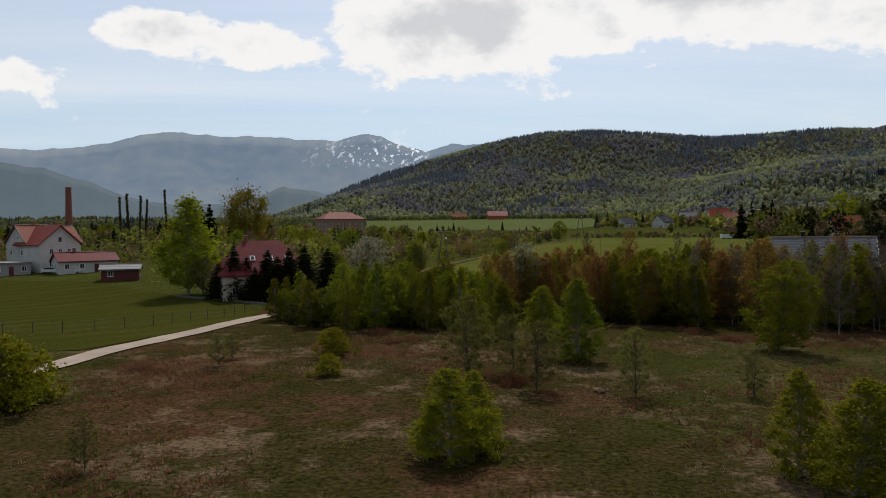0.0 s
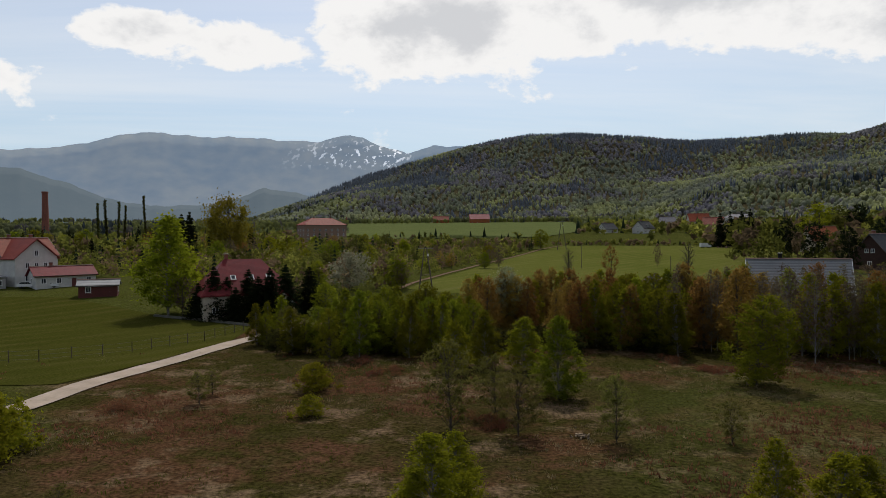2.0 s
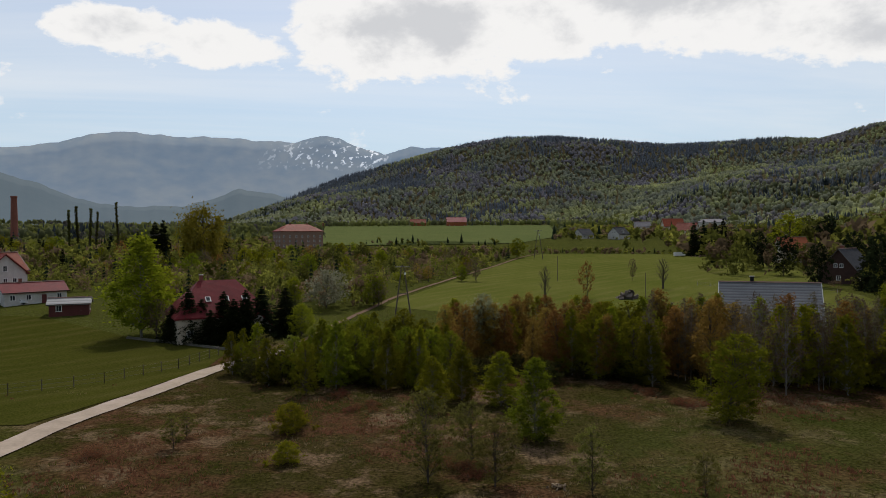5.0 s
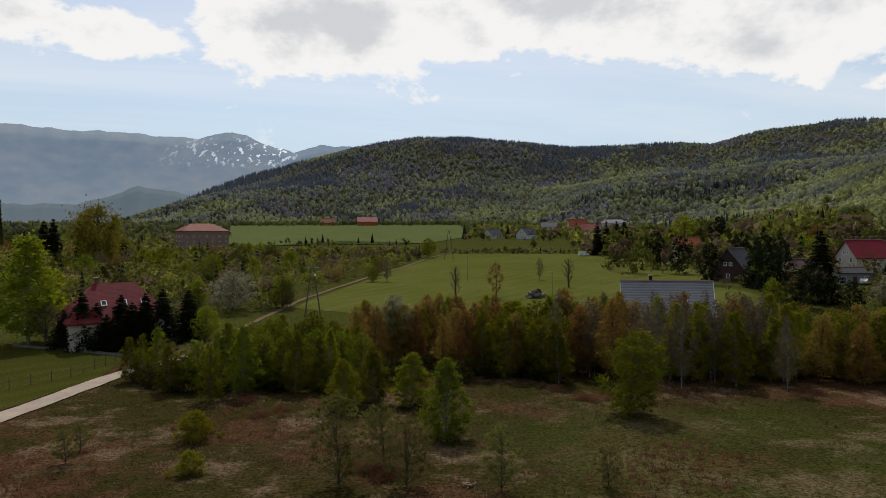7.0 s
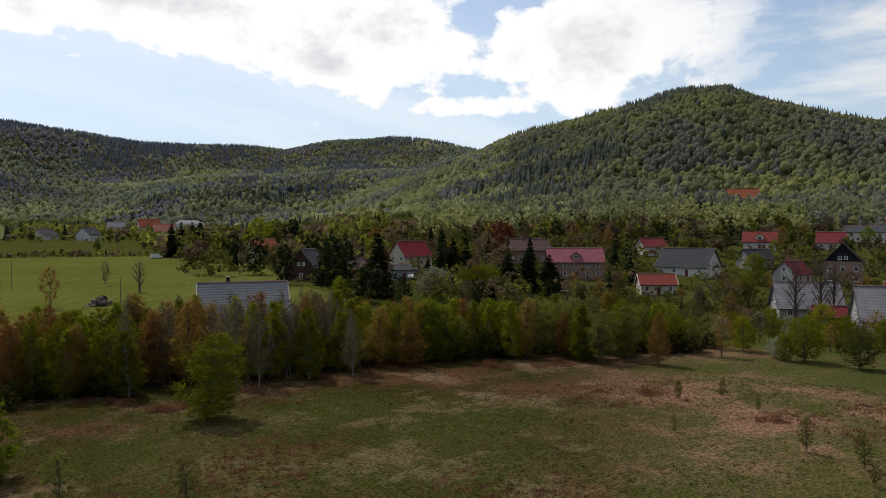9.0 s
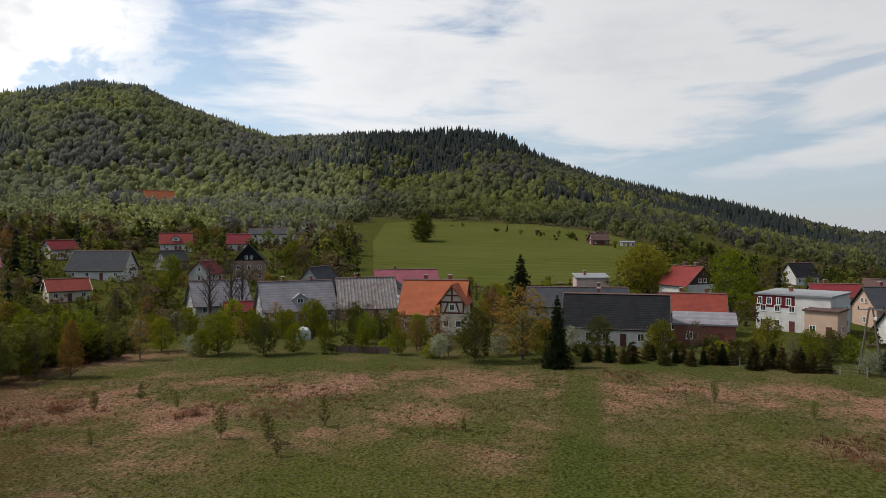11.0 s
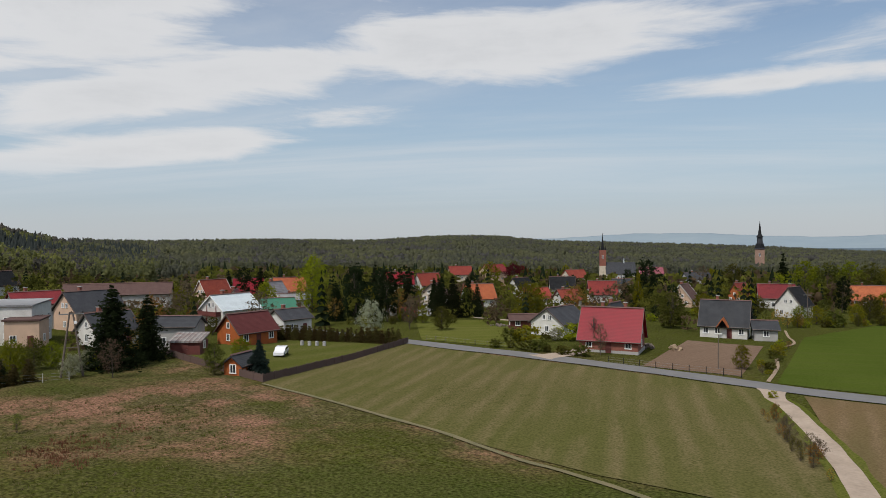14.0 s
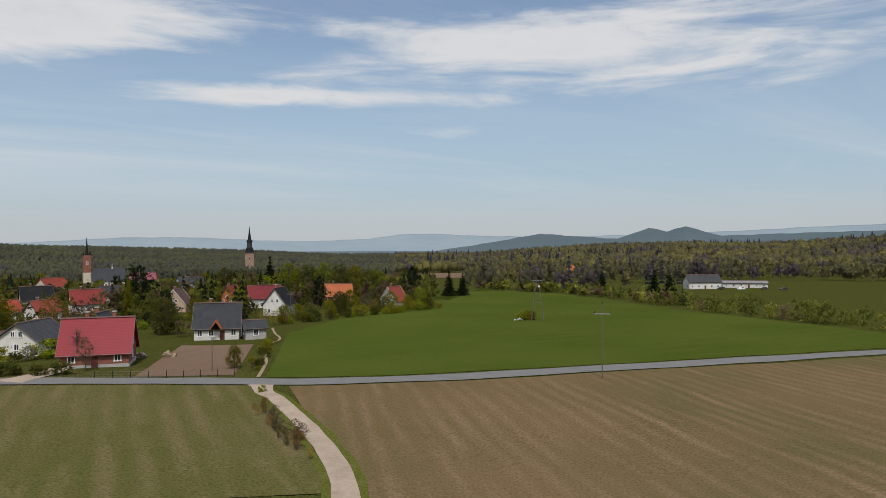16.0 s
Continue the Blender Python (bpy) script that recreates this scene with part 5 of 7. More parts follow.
def conifer(name, label, seed, h, spread, colours, levels=27, arms=11, low=0.03, category="conifer", leaves=12000, size=0.24):
    """A conifer: drooping boughs in loose whorls, each hung with short sprays of needles."""
    rng = np.random.RandomState(seed)
    top = thing(name, label, category, Matrix())
    wood, centres, radii = Geo().tube((0, 0, -0.15), (0, 0, h * 0.97), h * 0.018, 0.02, 6), [], []
    for k in range(levels):
        u = (k + rng.uniform(-0.3, 0.3)) / (levels - 1)
        z = h * (low + (0.95 - low) * min(max(u, 0), 1))
        reach = spread * (1 - min(max(u, 0), 1)) ** 0.72 * rng.uniform(0.75, 1.15) + 0.10
        for i in range(arms if u < 0.75 else arms - 3):
            a = 6.283 * (i + 0.5 * (k % 2)) / arms + rng.uniform(-0.35, 0.35)
            r = reach * rng.uniform(0.55, 1.15)
            tip = Vector((math.cos(a) * r, math.sin(a) * r, z - r * rng.uniform(0.15, 0.4)))
            if k % 3 == 0 and i % 3 == 0:
                wood.tube((0, 0, z + 0.02 * h), tip, 0.035, 0.01, 3)
            for f in (0.3, 0.65, 0.95):
                centres.append((tip.x * f, tip.y * f, z + (tip.z - z) * f * f))
                radii.append((0.19 * reach + 0.16) * (1.3 - 0.45 * f))
    centres.append((0, 0, h * 0.97))
    radii.append(0.12)
    part("trunk", wood, M_BARK, top)
    v, t, col = leaf_cloud(rng, np.array(centres), np.array(radii), leaves, size, colours, 0.7)
    part("crown", raw_mesh("crown", v, t, M_LEAF, col), None, top)
    return top


GREEN = ((0.138, 0.146, 0.010), (0.21, 0.208, 0.016))
FRESH = ((0.20, 0.202, 0.012), (0.29, 0.276, 0.020))
DULL = ((0.08, 0.082, 0.016), (0.12, 0.115, 0.027))
PALE = ((0.15, 0.145, 0.032), (0.23, 0.215, 0.06))
RUSTY = ((0.24, 0.132, 0.032), (0.35, 0.20, 0.052))
TWIG = ((0.13, 0.095, 0.06), (0.18, 0.13, 0.085))
BLOOM = ((0.27, 0.27, 0.17), (0.42, 0.42, 0.30))
BEECH = ((0.085, 0.013, 0.017), (0.125, 0.021, 0.026))
DARK = ((0.018, 0.026, 0.011), (0.03, 0.04, 0.017))
SPRUCE = ((0.020, 0.025, 0.011), (0.034, 0.038, 0.018))
BLUE = ((0.035, 0.055, 0.05), (0.055, 0.075, 0.07))
THUJA = ((0.085, 0.078, 0.026), (0.125, 0.090, 0.034))

# near trees, seen from 30 to 120 m
NEAR = {
    "birch": [broad_tree("birch_tree", "young birch with fresh green leaves and pale trunk", 20 + k, 7.5, 2.1, 0.06, 80, 7000, 0.14, FRESH if k % 2 else GREEN, M_BIRCHBARK, "birch", 0.009, 0, clump=0.68) for k in range(4)],
    "willow": [broad_tree("willow_sapling", "slender young willow with sparse grey-green leaves", 40 + k, 5.5, 1.7, 0.2, 46, 3600, 0.115, PALE, M_BARK, "round", 0.009, 2, stems=2, clump=0.7) for k in range(2)],
    "bush": [broad_tree("shrub", "rounded green shrub in the meadow", 50 + k, 2.6, 1.9, 0.06, 80, 6500, 0.10, FRESH, M_BARK, "dome", 0.012, 1, "shrub", clump=0.55) for k in range(2)],
    "broad": [broad_tree("broadleaf_tree", "broad young tree with dense green crown", 60 + k, 8.5, 2.9, 0.05, 90, 7000, 0.16, GREEN, M_BARK, "round", 0.011, 0, clump=0.66) for k in range(3)],
    "rust": [broad_tree("budding_tree", "young tree with rust-brown opening buds", 70 + k, 8.5, 2.5, 0.10, 80, 6800, 0.13, RUSTY, M_BARK, "birch", 0.008, 2, clump=0.8) for k in range(2)],
    "bare": [broad_tree("bare_birch", "slender bare birch with few brownish buds", 80 + k, 9.0, 1.8, 0.18, 40, 2200, 0.12, TWIG, M_BIRCHBARK, "birch", 0.0055, 5) for k in range(2)],
    "pear": [broad_tree("pear_tree", "old pear tree with white-green blossom", 90, 10, 3.4, 0.3, 60, 6500, 0.17, ((0.24, 0.24, 0.13), (0.36, 0.36, 0.22)), M_BARK, "round", 0.014, 1, clump=0.7)],
    "fine": [broad_tree("birch_tree", "young birch with fine fresh green leaves and pale trunk", 220 + k, 7.5, 2.2, 0.04, 110, 15000, 0.105, FRESH if k % 2 else GREEN, M_BIRCHBARK, "birch", 0.009, 2, clump=0.62) for k in range(4)],
    "sallow": [broad_tree("willow_sapling", "slender young willow with sparse grey-green leaves", 240 + k, 5.5, 1.8, 0.16, 70, 7000, 0.085, PALE, M_BARK, "round", 0.009, 3, stems=2, clump=0.62) for k in range(3)],
    "oak": [broad_tree("broadleaf_tree", "broad young tree with dense green crown", 260, 8.5, 2.9, 0.05, 120, 17000, 0.12, GREEN, M_BARK, "round", 0.010, 1, clump=0.62)],
    "ember": [broad_tree("twig_shrub", "low shrub of dark red bare twigs", 98 + k, 1.3, 1.6, 0.02, 40, 1300, 0.08, ((0.17, 0.065, 0.038), (0.25, 0.105, 0.06)), M_BARK, "dome", 0.012, 2, "shrub", clump=0.9) for k in range(2)],
    # leaf colours darkened to paint the shade at the tree belt's foot
    "under": [broad_tree("undergrowth_bush", "dark tangled undergrowth bush", 95 + k, 3.2, 2.0, 0.02, 24, 1500, 0.20, ((0.035, 0.034, 0.010), (0.07, 0.065, 0.02)), M_BARK, "dome", 0.012, 1, "shrub", clump=0.9) for k in range(2)],
}
# trees of the village and valley, seen from 100 m and more
MID = {
    "green": [broad_tree("garden_tree", "leafy green garden tree in spring", 120 + k, 9, 3.6, 0.10, 80, 5200, 0.22, (GREEN, FRESH, DULL, GREEN)[k], M_BARK, "round", 0.014, 0, clump=0.95) for k in range(4)],
    "yellow": [broad_tree("maple_tree", "maple with yellow-green spring crown", 130, 14, 7.4, 0.12, 80, 8000, 0.42, ((0.20, 0.172, 0.022), (0.28, 0.235, 0.03)), M_BARK, "round", 0.016, 0)],
    "bloom": [broad_tree("blossom_tree", "fruit tree in white blossom", 135 + k, 6.5, 3.4, 0.12, 44, 3200, 0.22, BLOOM, M_BARK, "round", 0.014, 0, clump=0.75) for k in range(2)],
    "leafy": [broad_tree("garden_tree", "leafy green garden tree in spring", 320 + k, 9, 3.6, 0.12, 44, 1900, 0.36, (GREEN, FRESH, DULL)[k], M_BARK, "round", 0.013, 0, clump=0.95) for k in range(3)],
    "round": [broad_tree("oak_tree", "round dark green oak standing alone", 330, 12, 5.0, 0.10, 70, 4600, 0.42, ((0.06, 0.072, 0.012), (0.10, 0.112, 0.02)), M_BARK, "round", 0.018, 0, clump=1.05)],
    "brown": [broad_tree("bare_tree", "tree with bare brown twigs", 140 + k, 10, 3.4, 0.2, 30, 1200, 0.28, (TWIG, RUSTY)[k], M_BARK, "round", 0.013, 2) for k in range(2)],
    "dead": [broad_tree("bare_tree", "old leafless tree with dark limbs", 146, 12, 3.4, 0.3, 22, 120, 0.25, TWIG, M_BARK, "round", 0.034, 7)],
    "beech": [broad_tree("copper_beech", "copper beech with dark red leaves", 150, 12, 6.0, 0.12, 44, 3600, 0.42, BEECH, M_BARK, "round", 0.016, 0)],
    "birch": [broad_tree("tall_birch", "tall birch with hanging green crown", 155, 18, 5.2, 0.10, 70, 8000, 0.36, FRESH, M_BIRCHBARK, "birch", 0.010, 0)],
    "poplar": [broad_tree("poplar_tree", "narrow dark poplar standing in a row", 158, 20, 0.55, 0.05, 80, 2600, 0.42, DULL, M_BARK, "col", 0.010, 0)],
    "pine": [broad_tree("pine_tree", "dark spreading pine with dense crown", 160 + k, 13, 4.4, 0.12, 30, 1700, 0.55, DARK, M_BARK, "round", 0.016, 0, "conifer") for k in range(2)],
    "spruce": [conifer("spruce_tree", "dark green spruce with drooping boughs", 165 + k, 11, 2.6, (SPRUCE, DARK)[k]) for k in range(2)],
    "dark": [conifer("spruce_tree", "dark green spruce standing among the houses", 180 + k, 11, 2.7, (SPRUCE, DARK)[k], 16, 8, leaves=2300, size=0.5) for k in range(2)],
    "blue": [conifer("blue_spruce", "blue-grey spruce beside the fence", 168, 6, 2.2, BLUE)],
    "thuja": [conifer("thuja_shrub", "narrow bronze-green thuja of a hedge", 170, 3.0, 0.7, THUJA, 12, 6, 0.0, "shrub", 1800, 0.16)],
    "amber": [broad_tree("budding_tree", "garden tree with amber-brown opening buds", 172, 10, 3.6, 0.15, 60, 3600, 0.2, RUSTY, M_BARK, "round", 0.013, 2, clump=0.75)],
    "garden": [broad_tree("garden_shrub", "low green garden shrub in leaf", 175 + k, 2.8, 1.9, 0.05, 24, 1100, 0.24, (FRESH, DULL)[k], M_BARK, "round", 0.012, 0, "shrub", 2) for k in range(2)],
}
MODELS = {"near": NEAR, "mid": MID}


def plant(stock, kind, x, y, h, rng=RNG, wide=1.0, variant=None, group="", label=""):
    """Plants one tree of a kind with the height h."""
    if kind == "green" and x * x + y * y > 48000:
        kind = "leafy"
    if kind == "spruce" and x * x + y * y > 40000:
        kind = "dark"
    models = MODELS[stock][kind]
    model = models[variant if variant is not None else rng.randint(len(models))]
    tall = {"near": {"birch": 7.5, "willow": 5.5, "bush": 2.6, "broad": 8.5, "rust": 8.5, "bare": 9.0, "pear": 10, "under": 3.2, "ember": 1.3, "fine": 7.5, "sallow": 5.5, "oak": 8.5},
            "mid": {"green": 9, "leafy": 9, "yellow": 14, "round": 12, "bloom": 6.5, "brown": 10, "dead": 12, "beech": 12, "birch": 18, "poplar": 20, "pine": 13, "spruce": 11, "blue": 6, "thuja": 3.0, "amber": 10, "dark": 11, "garden": 2.8}}[stock][kind]
    k = h / tall
    m = pose(x, y, ground_z(x, y), 0, 0, rng.uniform(0, 360)) @ Matrix.Diagonal((k * wide, k * wide, k, 1))
    ob = copy_thing(model, m)
    return tagged(ob, label, "", group)


def clear_of_houses(x, y, margin):
    return all((x - hx) ** 2 + (y - hy) ** 2 > (r + margin) ** 2 for hx, hy, r in HOUSES)


# single trees in the rough meadow
for kind_, x_, y_, h_, wide_ in (
    ("birch", -2.4, 33.9, 4.9, 1.5), ("bush", -0.9, 34.8, 2.5, 0.62), ("bush", -3.6, 35.0, 2.2, 0.62), ("birch", -1.2, 37.0, 4.2, 1.3), ("willow", -2.2, 50.7, 7.4, 0.85), ("willow", 1.2, 55.0, 5.4, 0.9), ("willow", 2.7, 49.8, 5.5, 1.0),
    ("birch", 6.9, 61.3, 7.8, 1.15), ("birch", 0.5, 76.1, 6.6, 1.2), ("birch", 4.7, 73.6, 6.2, 1.35), ("birch", -2.6, 72.0, 6.0, 1.2), ("willow", 9.4, 48.1, 5.2, 0.8), ("broad", 26.4, 67.2, 9.3, 1.0), ("willow", 17.2, 47.9, 3.3, 0.9),
    ("bush", -15.4, 63.9, 2.8, 1.0), ("bush", -13.9, 54.8, 1.9, 1.0), ("willow", -24.4, 58.4, 3.1, 1.0), ("willow", -24.7, 62.1, 2.6, 1.0), ("willow", -19.9, 31.5, 3.0, 0.8),
    ("birch", 13.7, 32.6, 5.4, 1.0), ("birch", 14.8, 29.6, 5.6, 1.3), ("birch", 16.8, 31.0, 5.0, 1.2), ("bush", -32.3, 42.6, 5.2, 0.8), ("bush", -33.0, 44.6, 4.2, 0.9)):
    plant("near", {"birch": "fine", "willow": "sallow", "broad": "oak"}.get(kind_, kind_), x_, y_, h_ * 0.96, wide=wide_ * 1.28)

for x_, y_ in ((-10.5, 71.7), (-0.1, 52.5), (24.8, 74.0), (-17.3, 67.6), (-14.3, 77.3), (7.3, 81.8), (22.0, 80.0), (-28.7, 55.2), (-0.2, 53.0), (-8.0, 72.0), (25.4, 74.6), (72.7, 63.7), (74.9, 63.0), (66.1, 69.2), (67.3, 67.1), (69.0, 45.0), (67.8, 31.1)):
    for k in range(3):
        plant("near", "ember", x_ + RNG.uniform(-1.8, 1.8), y_ + RNG.uniform(-1.5, 1.5), RNG.uniform(0.5, 0.95), wide=RNG.uniform(1.0, 1.7), group="red twig shrubs of the meadow")

# the belt of young trees behind the meadow: headings, distances, number, heights, kinds
for a0, a1, d0, d1, count_, h0, h1, kinds_ in (
    (-18.5, -12, 86, 100, 11, 4.5, 7.0, ("birch", "willow", "broad")), (-12.5, -0.5, 80, 97, 30, 6.2, 8.6, ("birch", "birch", "broad")), (-1, 7, 90, 108, 18, 7.5, 10.0, ("rust", "birch", "rust")),
    (7, 12, 88, 104, 14, 7.5, 10, ("rust", "rust", "birch")), (11, 16, 84, 100, 14, 7.5, 9.8, ("birch", "broad")), (15, 33, 86, 106, 62, 8.5, 11.2, ("bare", "bare", "bare", "rust", "birch")),
    (29, 40, 94, 112, 30, 7.2, 9.6, ("birch", "willow", "rust", "broad")), (40, 58, 100, 122, 58, 6.5, 9.2, ("birch", "broad", "willow", "rust", "birch")), (54, 62, 112, 128, 10, 5.0, 7.5, ("willow", "broad"))):
    for k in range(count_):
        a, d = a0 + (a1 - a0) * (k + RNG.uniform(0, 1)) / count_, RNG.uniform(d0, d1)
        if clear_of_houses(*polar(a, d), 0.5):
            plant("near", kinds_[RNG.randint(len(kinds_))], *polar(a, d), RNG.uniform(h0, h1), wide=RNG.uniform(0.95, 1.3), group="trees of the meadow belt")
# bushes with shade-darkened leaves along the foot of the belt
for k in range(105):
    a = -17 + 79 * (k + RNG.uniform(0, 1)) / 105
    x_, y_ = polar(a, np.interp(a, (-17, -5, 15, 35, 60), (89, 85, 90, 99, 116)) + RNG.uniform(-2, 8))
    if clear_of_houses(x_, y_, 0.5):
        plant("near", "under", x_, y_, RNG.uniform(2.0, 3.2 if a < 15 else 4.6), wide=RNG.uniform(1.0, 1.5), group="bushes of the meadow belt")
plant("near", "pear", 3.9, 96.9, 10.4)

# trees placed one by one in the valley, the village edge and the gardens
for kind_, x_, y_, h_, wide_ in (
    ("birch", -56, 120.9, 18.5, 1.35), ("bloom", -28.5, 149.5, 8.6, 1.3), ("spruce", -45.6, 116, 9.6, 1.5), ("spruce", -37.7, 115.5, 7.8, 1.9), ("spruce", -33.9, 119, 9.5, 1.6), ("spruce", -31, 124, 8.6, 1.8),
    ("spruce", -48.8, 117, 6.5, 1.7), ("spruce", -40, 117.5, 8.8, 1.6), ("spruce", -36, 116.5, 9.2, 1.6), ("spruce", -43.6, 116.8, 7.6, 1.7), ("spruce", -41.5, 115, 6.0, 1.8), ("brown", -52, 118, 7.5, 1.0), ("green", -27.5, 121, 6.0, 1.1), ("green", 27.9, 318.4, 9.5, 1.25), ("dead", 20.2, 157.7, 8.4, 0.8), ("dead", 54.6, 183.1, 8.4, 1.0), ("brown", 30.6, 161.8, 8.8, 0.8), ("brown", 52, 205, 7, 0.6)):
    plant("mid", kind_, x_, y_, h_, wide=wide_)
for kind_, x_, y_, h_, wide_ in (
    ("beech", 184.7, 182.9, 13, 1.0), ("spruce", 103.4, 147.5, 17, 1.3), ("pine", 95.1, 154.7, 15.5, 0.9), ("spruce", 143, 131.5, 11.5, 1.9), ("spruce", 139, 135, 11, 1.8), ("spruce", 147, 127, 10.5, 1.9), ("bloom", 114.7, 138.9, 8.0, 1.5),
    ("green", 128, 133, 8.5, 1.3), ("spruce", 122, 145, 10, 1.4), ("spruce", 127, 150, 11, 1.3), ("dead", 150, 62, 13, 0.9), ("dead", 152.5, 58, 14, 0.8), ("dead", 154, 56, 13, 0.7),
    ("spruce", 95.6, -9.6, 10.4, 0.85), ("amber", 101.1, -5.1, 11.4, 1.2), ("spruce", 176, -8.4, 14, 1.1), ("green", 99.7, 1.8, 8.2, 0.95), ("yellow", 190, -43, 14.2, 1.2), ("green", 164, -56.5, 15.5, 0.95),
    ("spruce", 95.5, -57.1, 12.6, 1.5), ("spruce", 99, -65.1, 10.6, 1.35), ("round", 329, 31, 13.5, 1.15), ("pine", 110.9, -129.3, 14.3, 0.9), ("pine", 118, -137, 14, 0.9), ("pine", 108, -138, 13.5, 0.9),
    ("pine", 120, -150, 13.5, 0.9), ("spruce", 122, -166, 13, 1.0), ("spruce", 118, -160, 11, 1.0), ("spruce", 110, -162, 11, 1.1), ("spruce", 106, -160, 11.5, 1.1), ("pine", 71, -234.4, 16.5, 1.1), ("bloom", 93, -113, 7.6, 0.8),
    ("blue", 74.5, -66, 5.0, 1.0), ("green", 79, -62, 4.6, 1.0), ("green", 83, -70, 4.2, 1.1), ("green", 19.7, -112.3, 3.9, 1.0), ("dead", 45, -117, 6.5, 0.8), ("green", 38, -230, 9, 1.0), ("birch", 62, -196, 13, 0.5)):
    plant("mid", kind_, x_, y_, h_, wide=wide_)
# high trees standing among the village houses: heading, distance, height, width
for kind_, az_, far_, h_, wide_ in (
    ("green", 135.8, 205, 17, 0.8), ("spruce", 146.2, 192, 11, 1.1), ("spruce", 147.4, 190, 12, 1.2), ("spruce", 148.6, 195, 11.5, 1.1), ("spruce", 149.4, 192, 9.5, 1.2), ("beech", 152.4, 385, 13, 0.9), ("beech", 153.2, 390, 12, 0.8),
    ("spruce", 172.9, 345, 20, 1.0), ("pine", 184.5, 300, 15, 0.8), ("pine", 176.7, 250, 12, 0.7), ("spruce", 131.8, 215, 13, 1.3), ("pine", 130.4, 232, 13, 0.9), ("spruce", 141.0, 232, 14, 1.2), ("pine", 143.5, 228, 14, 0.9), ("green", 150.5, 345, 15, 1.0),
    ("green", 174.3, 330, 17, 1.1), ("green", 175.8, 325, 16, 1.1), ("green", 177.2, 330, 17, 1.0), ("green", 178.6, 322, 16, 1.1), ("green", 179.8, 330, 15, 1.1), ("green", 181.0, 318, 13, 1.1), ("green", 169.5, 345, 15, 1.0), ("brown", 167.2, 330, 14, 0.9),
    ("pine", 27.5, 205, 12, 0.9), ("pine", 29.6, 232, 14, 0.9), ("spruce", 30.8, 200, 14, 1.3), ("pine", 32.4, 196, 13, 0.8), ("spruce", 41.2, 205, 13, 1.4), ("spruce", 42.4, 203, 12, 1.4), ("pine", 25.2, 240, 13, 0.9), ("pine", 23.4, 262, 14, 0.9)):
    plant("mid", kind_, *polar(az_, far_), h_, wide=wide_)
# shrubs and small trees along the grain field, the footpath and the farm track
for (x0_, y0_), (x1_, y1_), count_, h0, h1, kinds_ in (((24, -184), (-30, -246), 30, 1.6, 4.5, ("garden", "green", "garden", "brown")), ((27, -190), (-24, -252), 16, 4, 8, ("green", "brown", "green")),
                                                     ((16.4, -106), (18.2, -152), 16, 0.7, 1.7, ("garden", "brown")), ((11.6, -81), (4.4, -59), 14, 0.7, 2.2, ("brown",)),
                                                     ((44, -110), (62, -112), 8, 1.2, 2.4, ("garden",)), ((64, -120), (46, -143), 10, 1.5, 4.0, ("garden", "green", "bloom"))):
    for k in range(count_):
        t_ = (k + RNG.uniform(0, 1)) / count_
        x_, y_ = x0_ + (x1_ - x0_) * t_ + RNG.uniform(-1, 1), y0_ + (y1_ - y0_) * t_ + RNG.uniform(-1, 1)
        if clear_of_houses(x_, y_, -1.0):
            plant("mid", kinds_[RNG.randint(len(kinds_))], x_, y_, RNG.uniform(h0, h1), wide=RNG.uniform(0.9, 1.4), group="field edge shrubs")
# bronze hedge and garden rows along the field's edge
for k in range(44):
    x_, y_ = 104 - 26 * k / 43 + RNG.uniform(-0.4, 0.4), -95 - 8 * k / 43 + RNG.uniform(-0.4, 0.4)
    plant("mid", "thuja", x_, y_, RNG.uniform(2.6, 3.3), wide=1.3, group="thuja hedge")
for k in range(30):
    a = 97.5 + 18 * (k + RNG.uniform(0, 1)) / 30
    plant("mid", "spruce" if k % 3 == 0 else "thuja", *polar(a, RNG.uniform(101, 106)), RNG.uniform(2.2, 3.4), wide=1.5, group="evergreen garden hedge")
for k in range(64):
    a = 62 + 60 * (k + RNG.uniform(0, 1)) / 64
    x_, y_ = polar(a, RNG.uniform(104, 150) if a < 82 else RNG.uniform(102, 116))
    if clear_of_houses(x_, y_, 1.0):
        kind_ = ("green", "green", "garden", "bloom", "brown", "garden")[RNG.randint(6)]
        plant("mid", kind_, x_, y_, {"green": RNG.uniform(4, 6.5), "garden": RNG.uniform(1.6, 2.8), "bloom": RNG.uniform(3, 4.2), "brown": RNG.uniform(4, 6)}[kind_], group="orchard and garden trees")
for k in range(30):
    a = 60 + 26 * (k + RNG.uniform(0, 1)) / 30
    x_, y_ = polar(a, RNG.uniform(106, 134))
    if clear_of_houses(x_, y_, 1.5):
        plant("mid", ("green", "green", "brown")[k % 3], x_, y_, RNG.uniform(4.0, 7.0), wide=RNG.uniform(0.85, 1.15), group="orchard and garden trees")
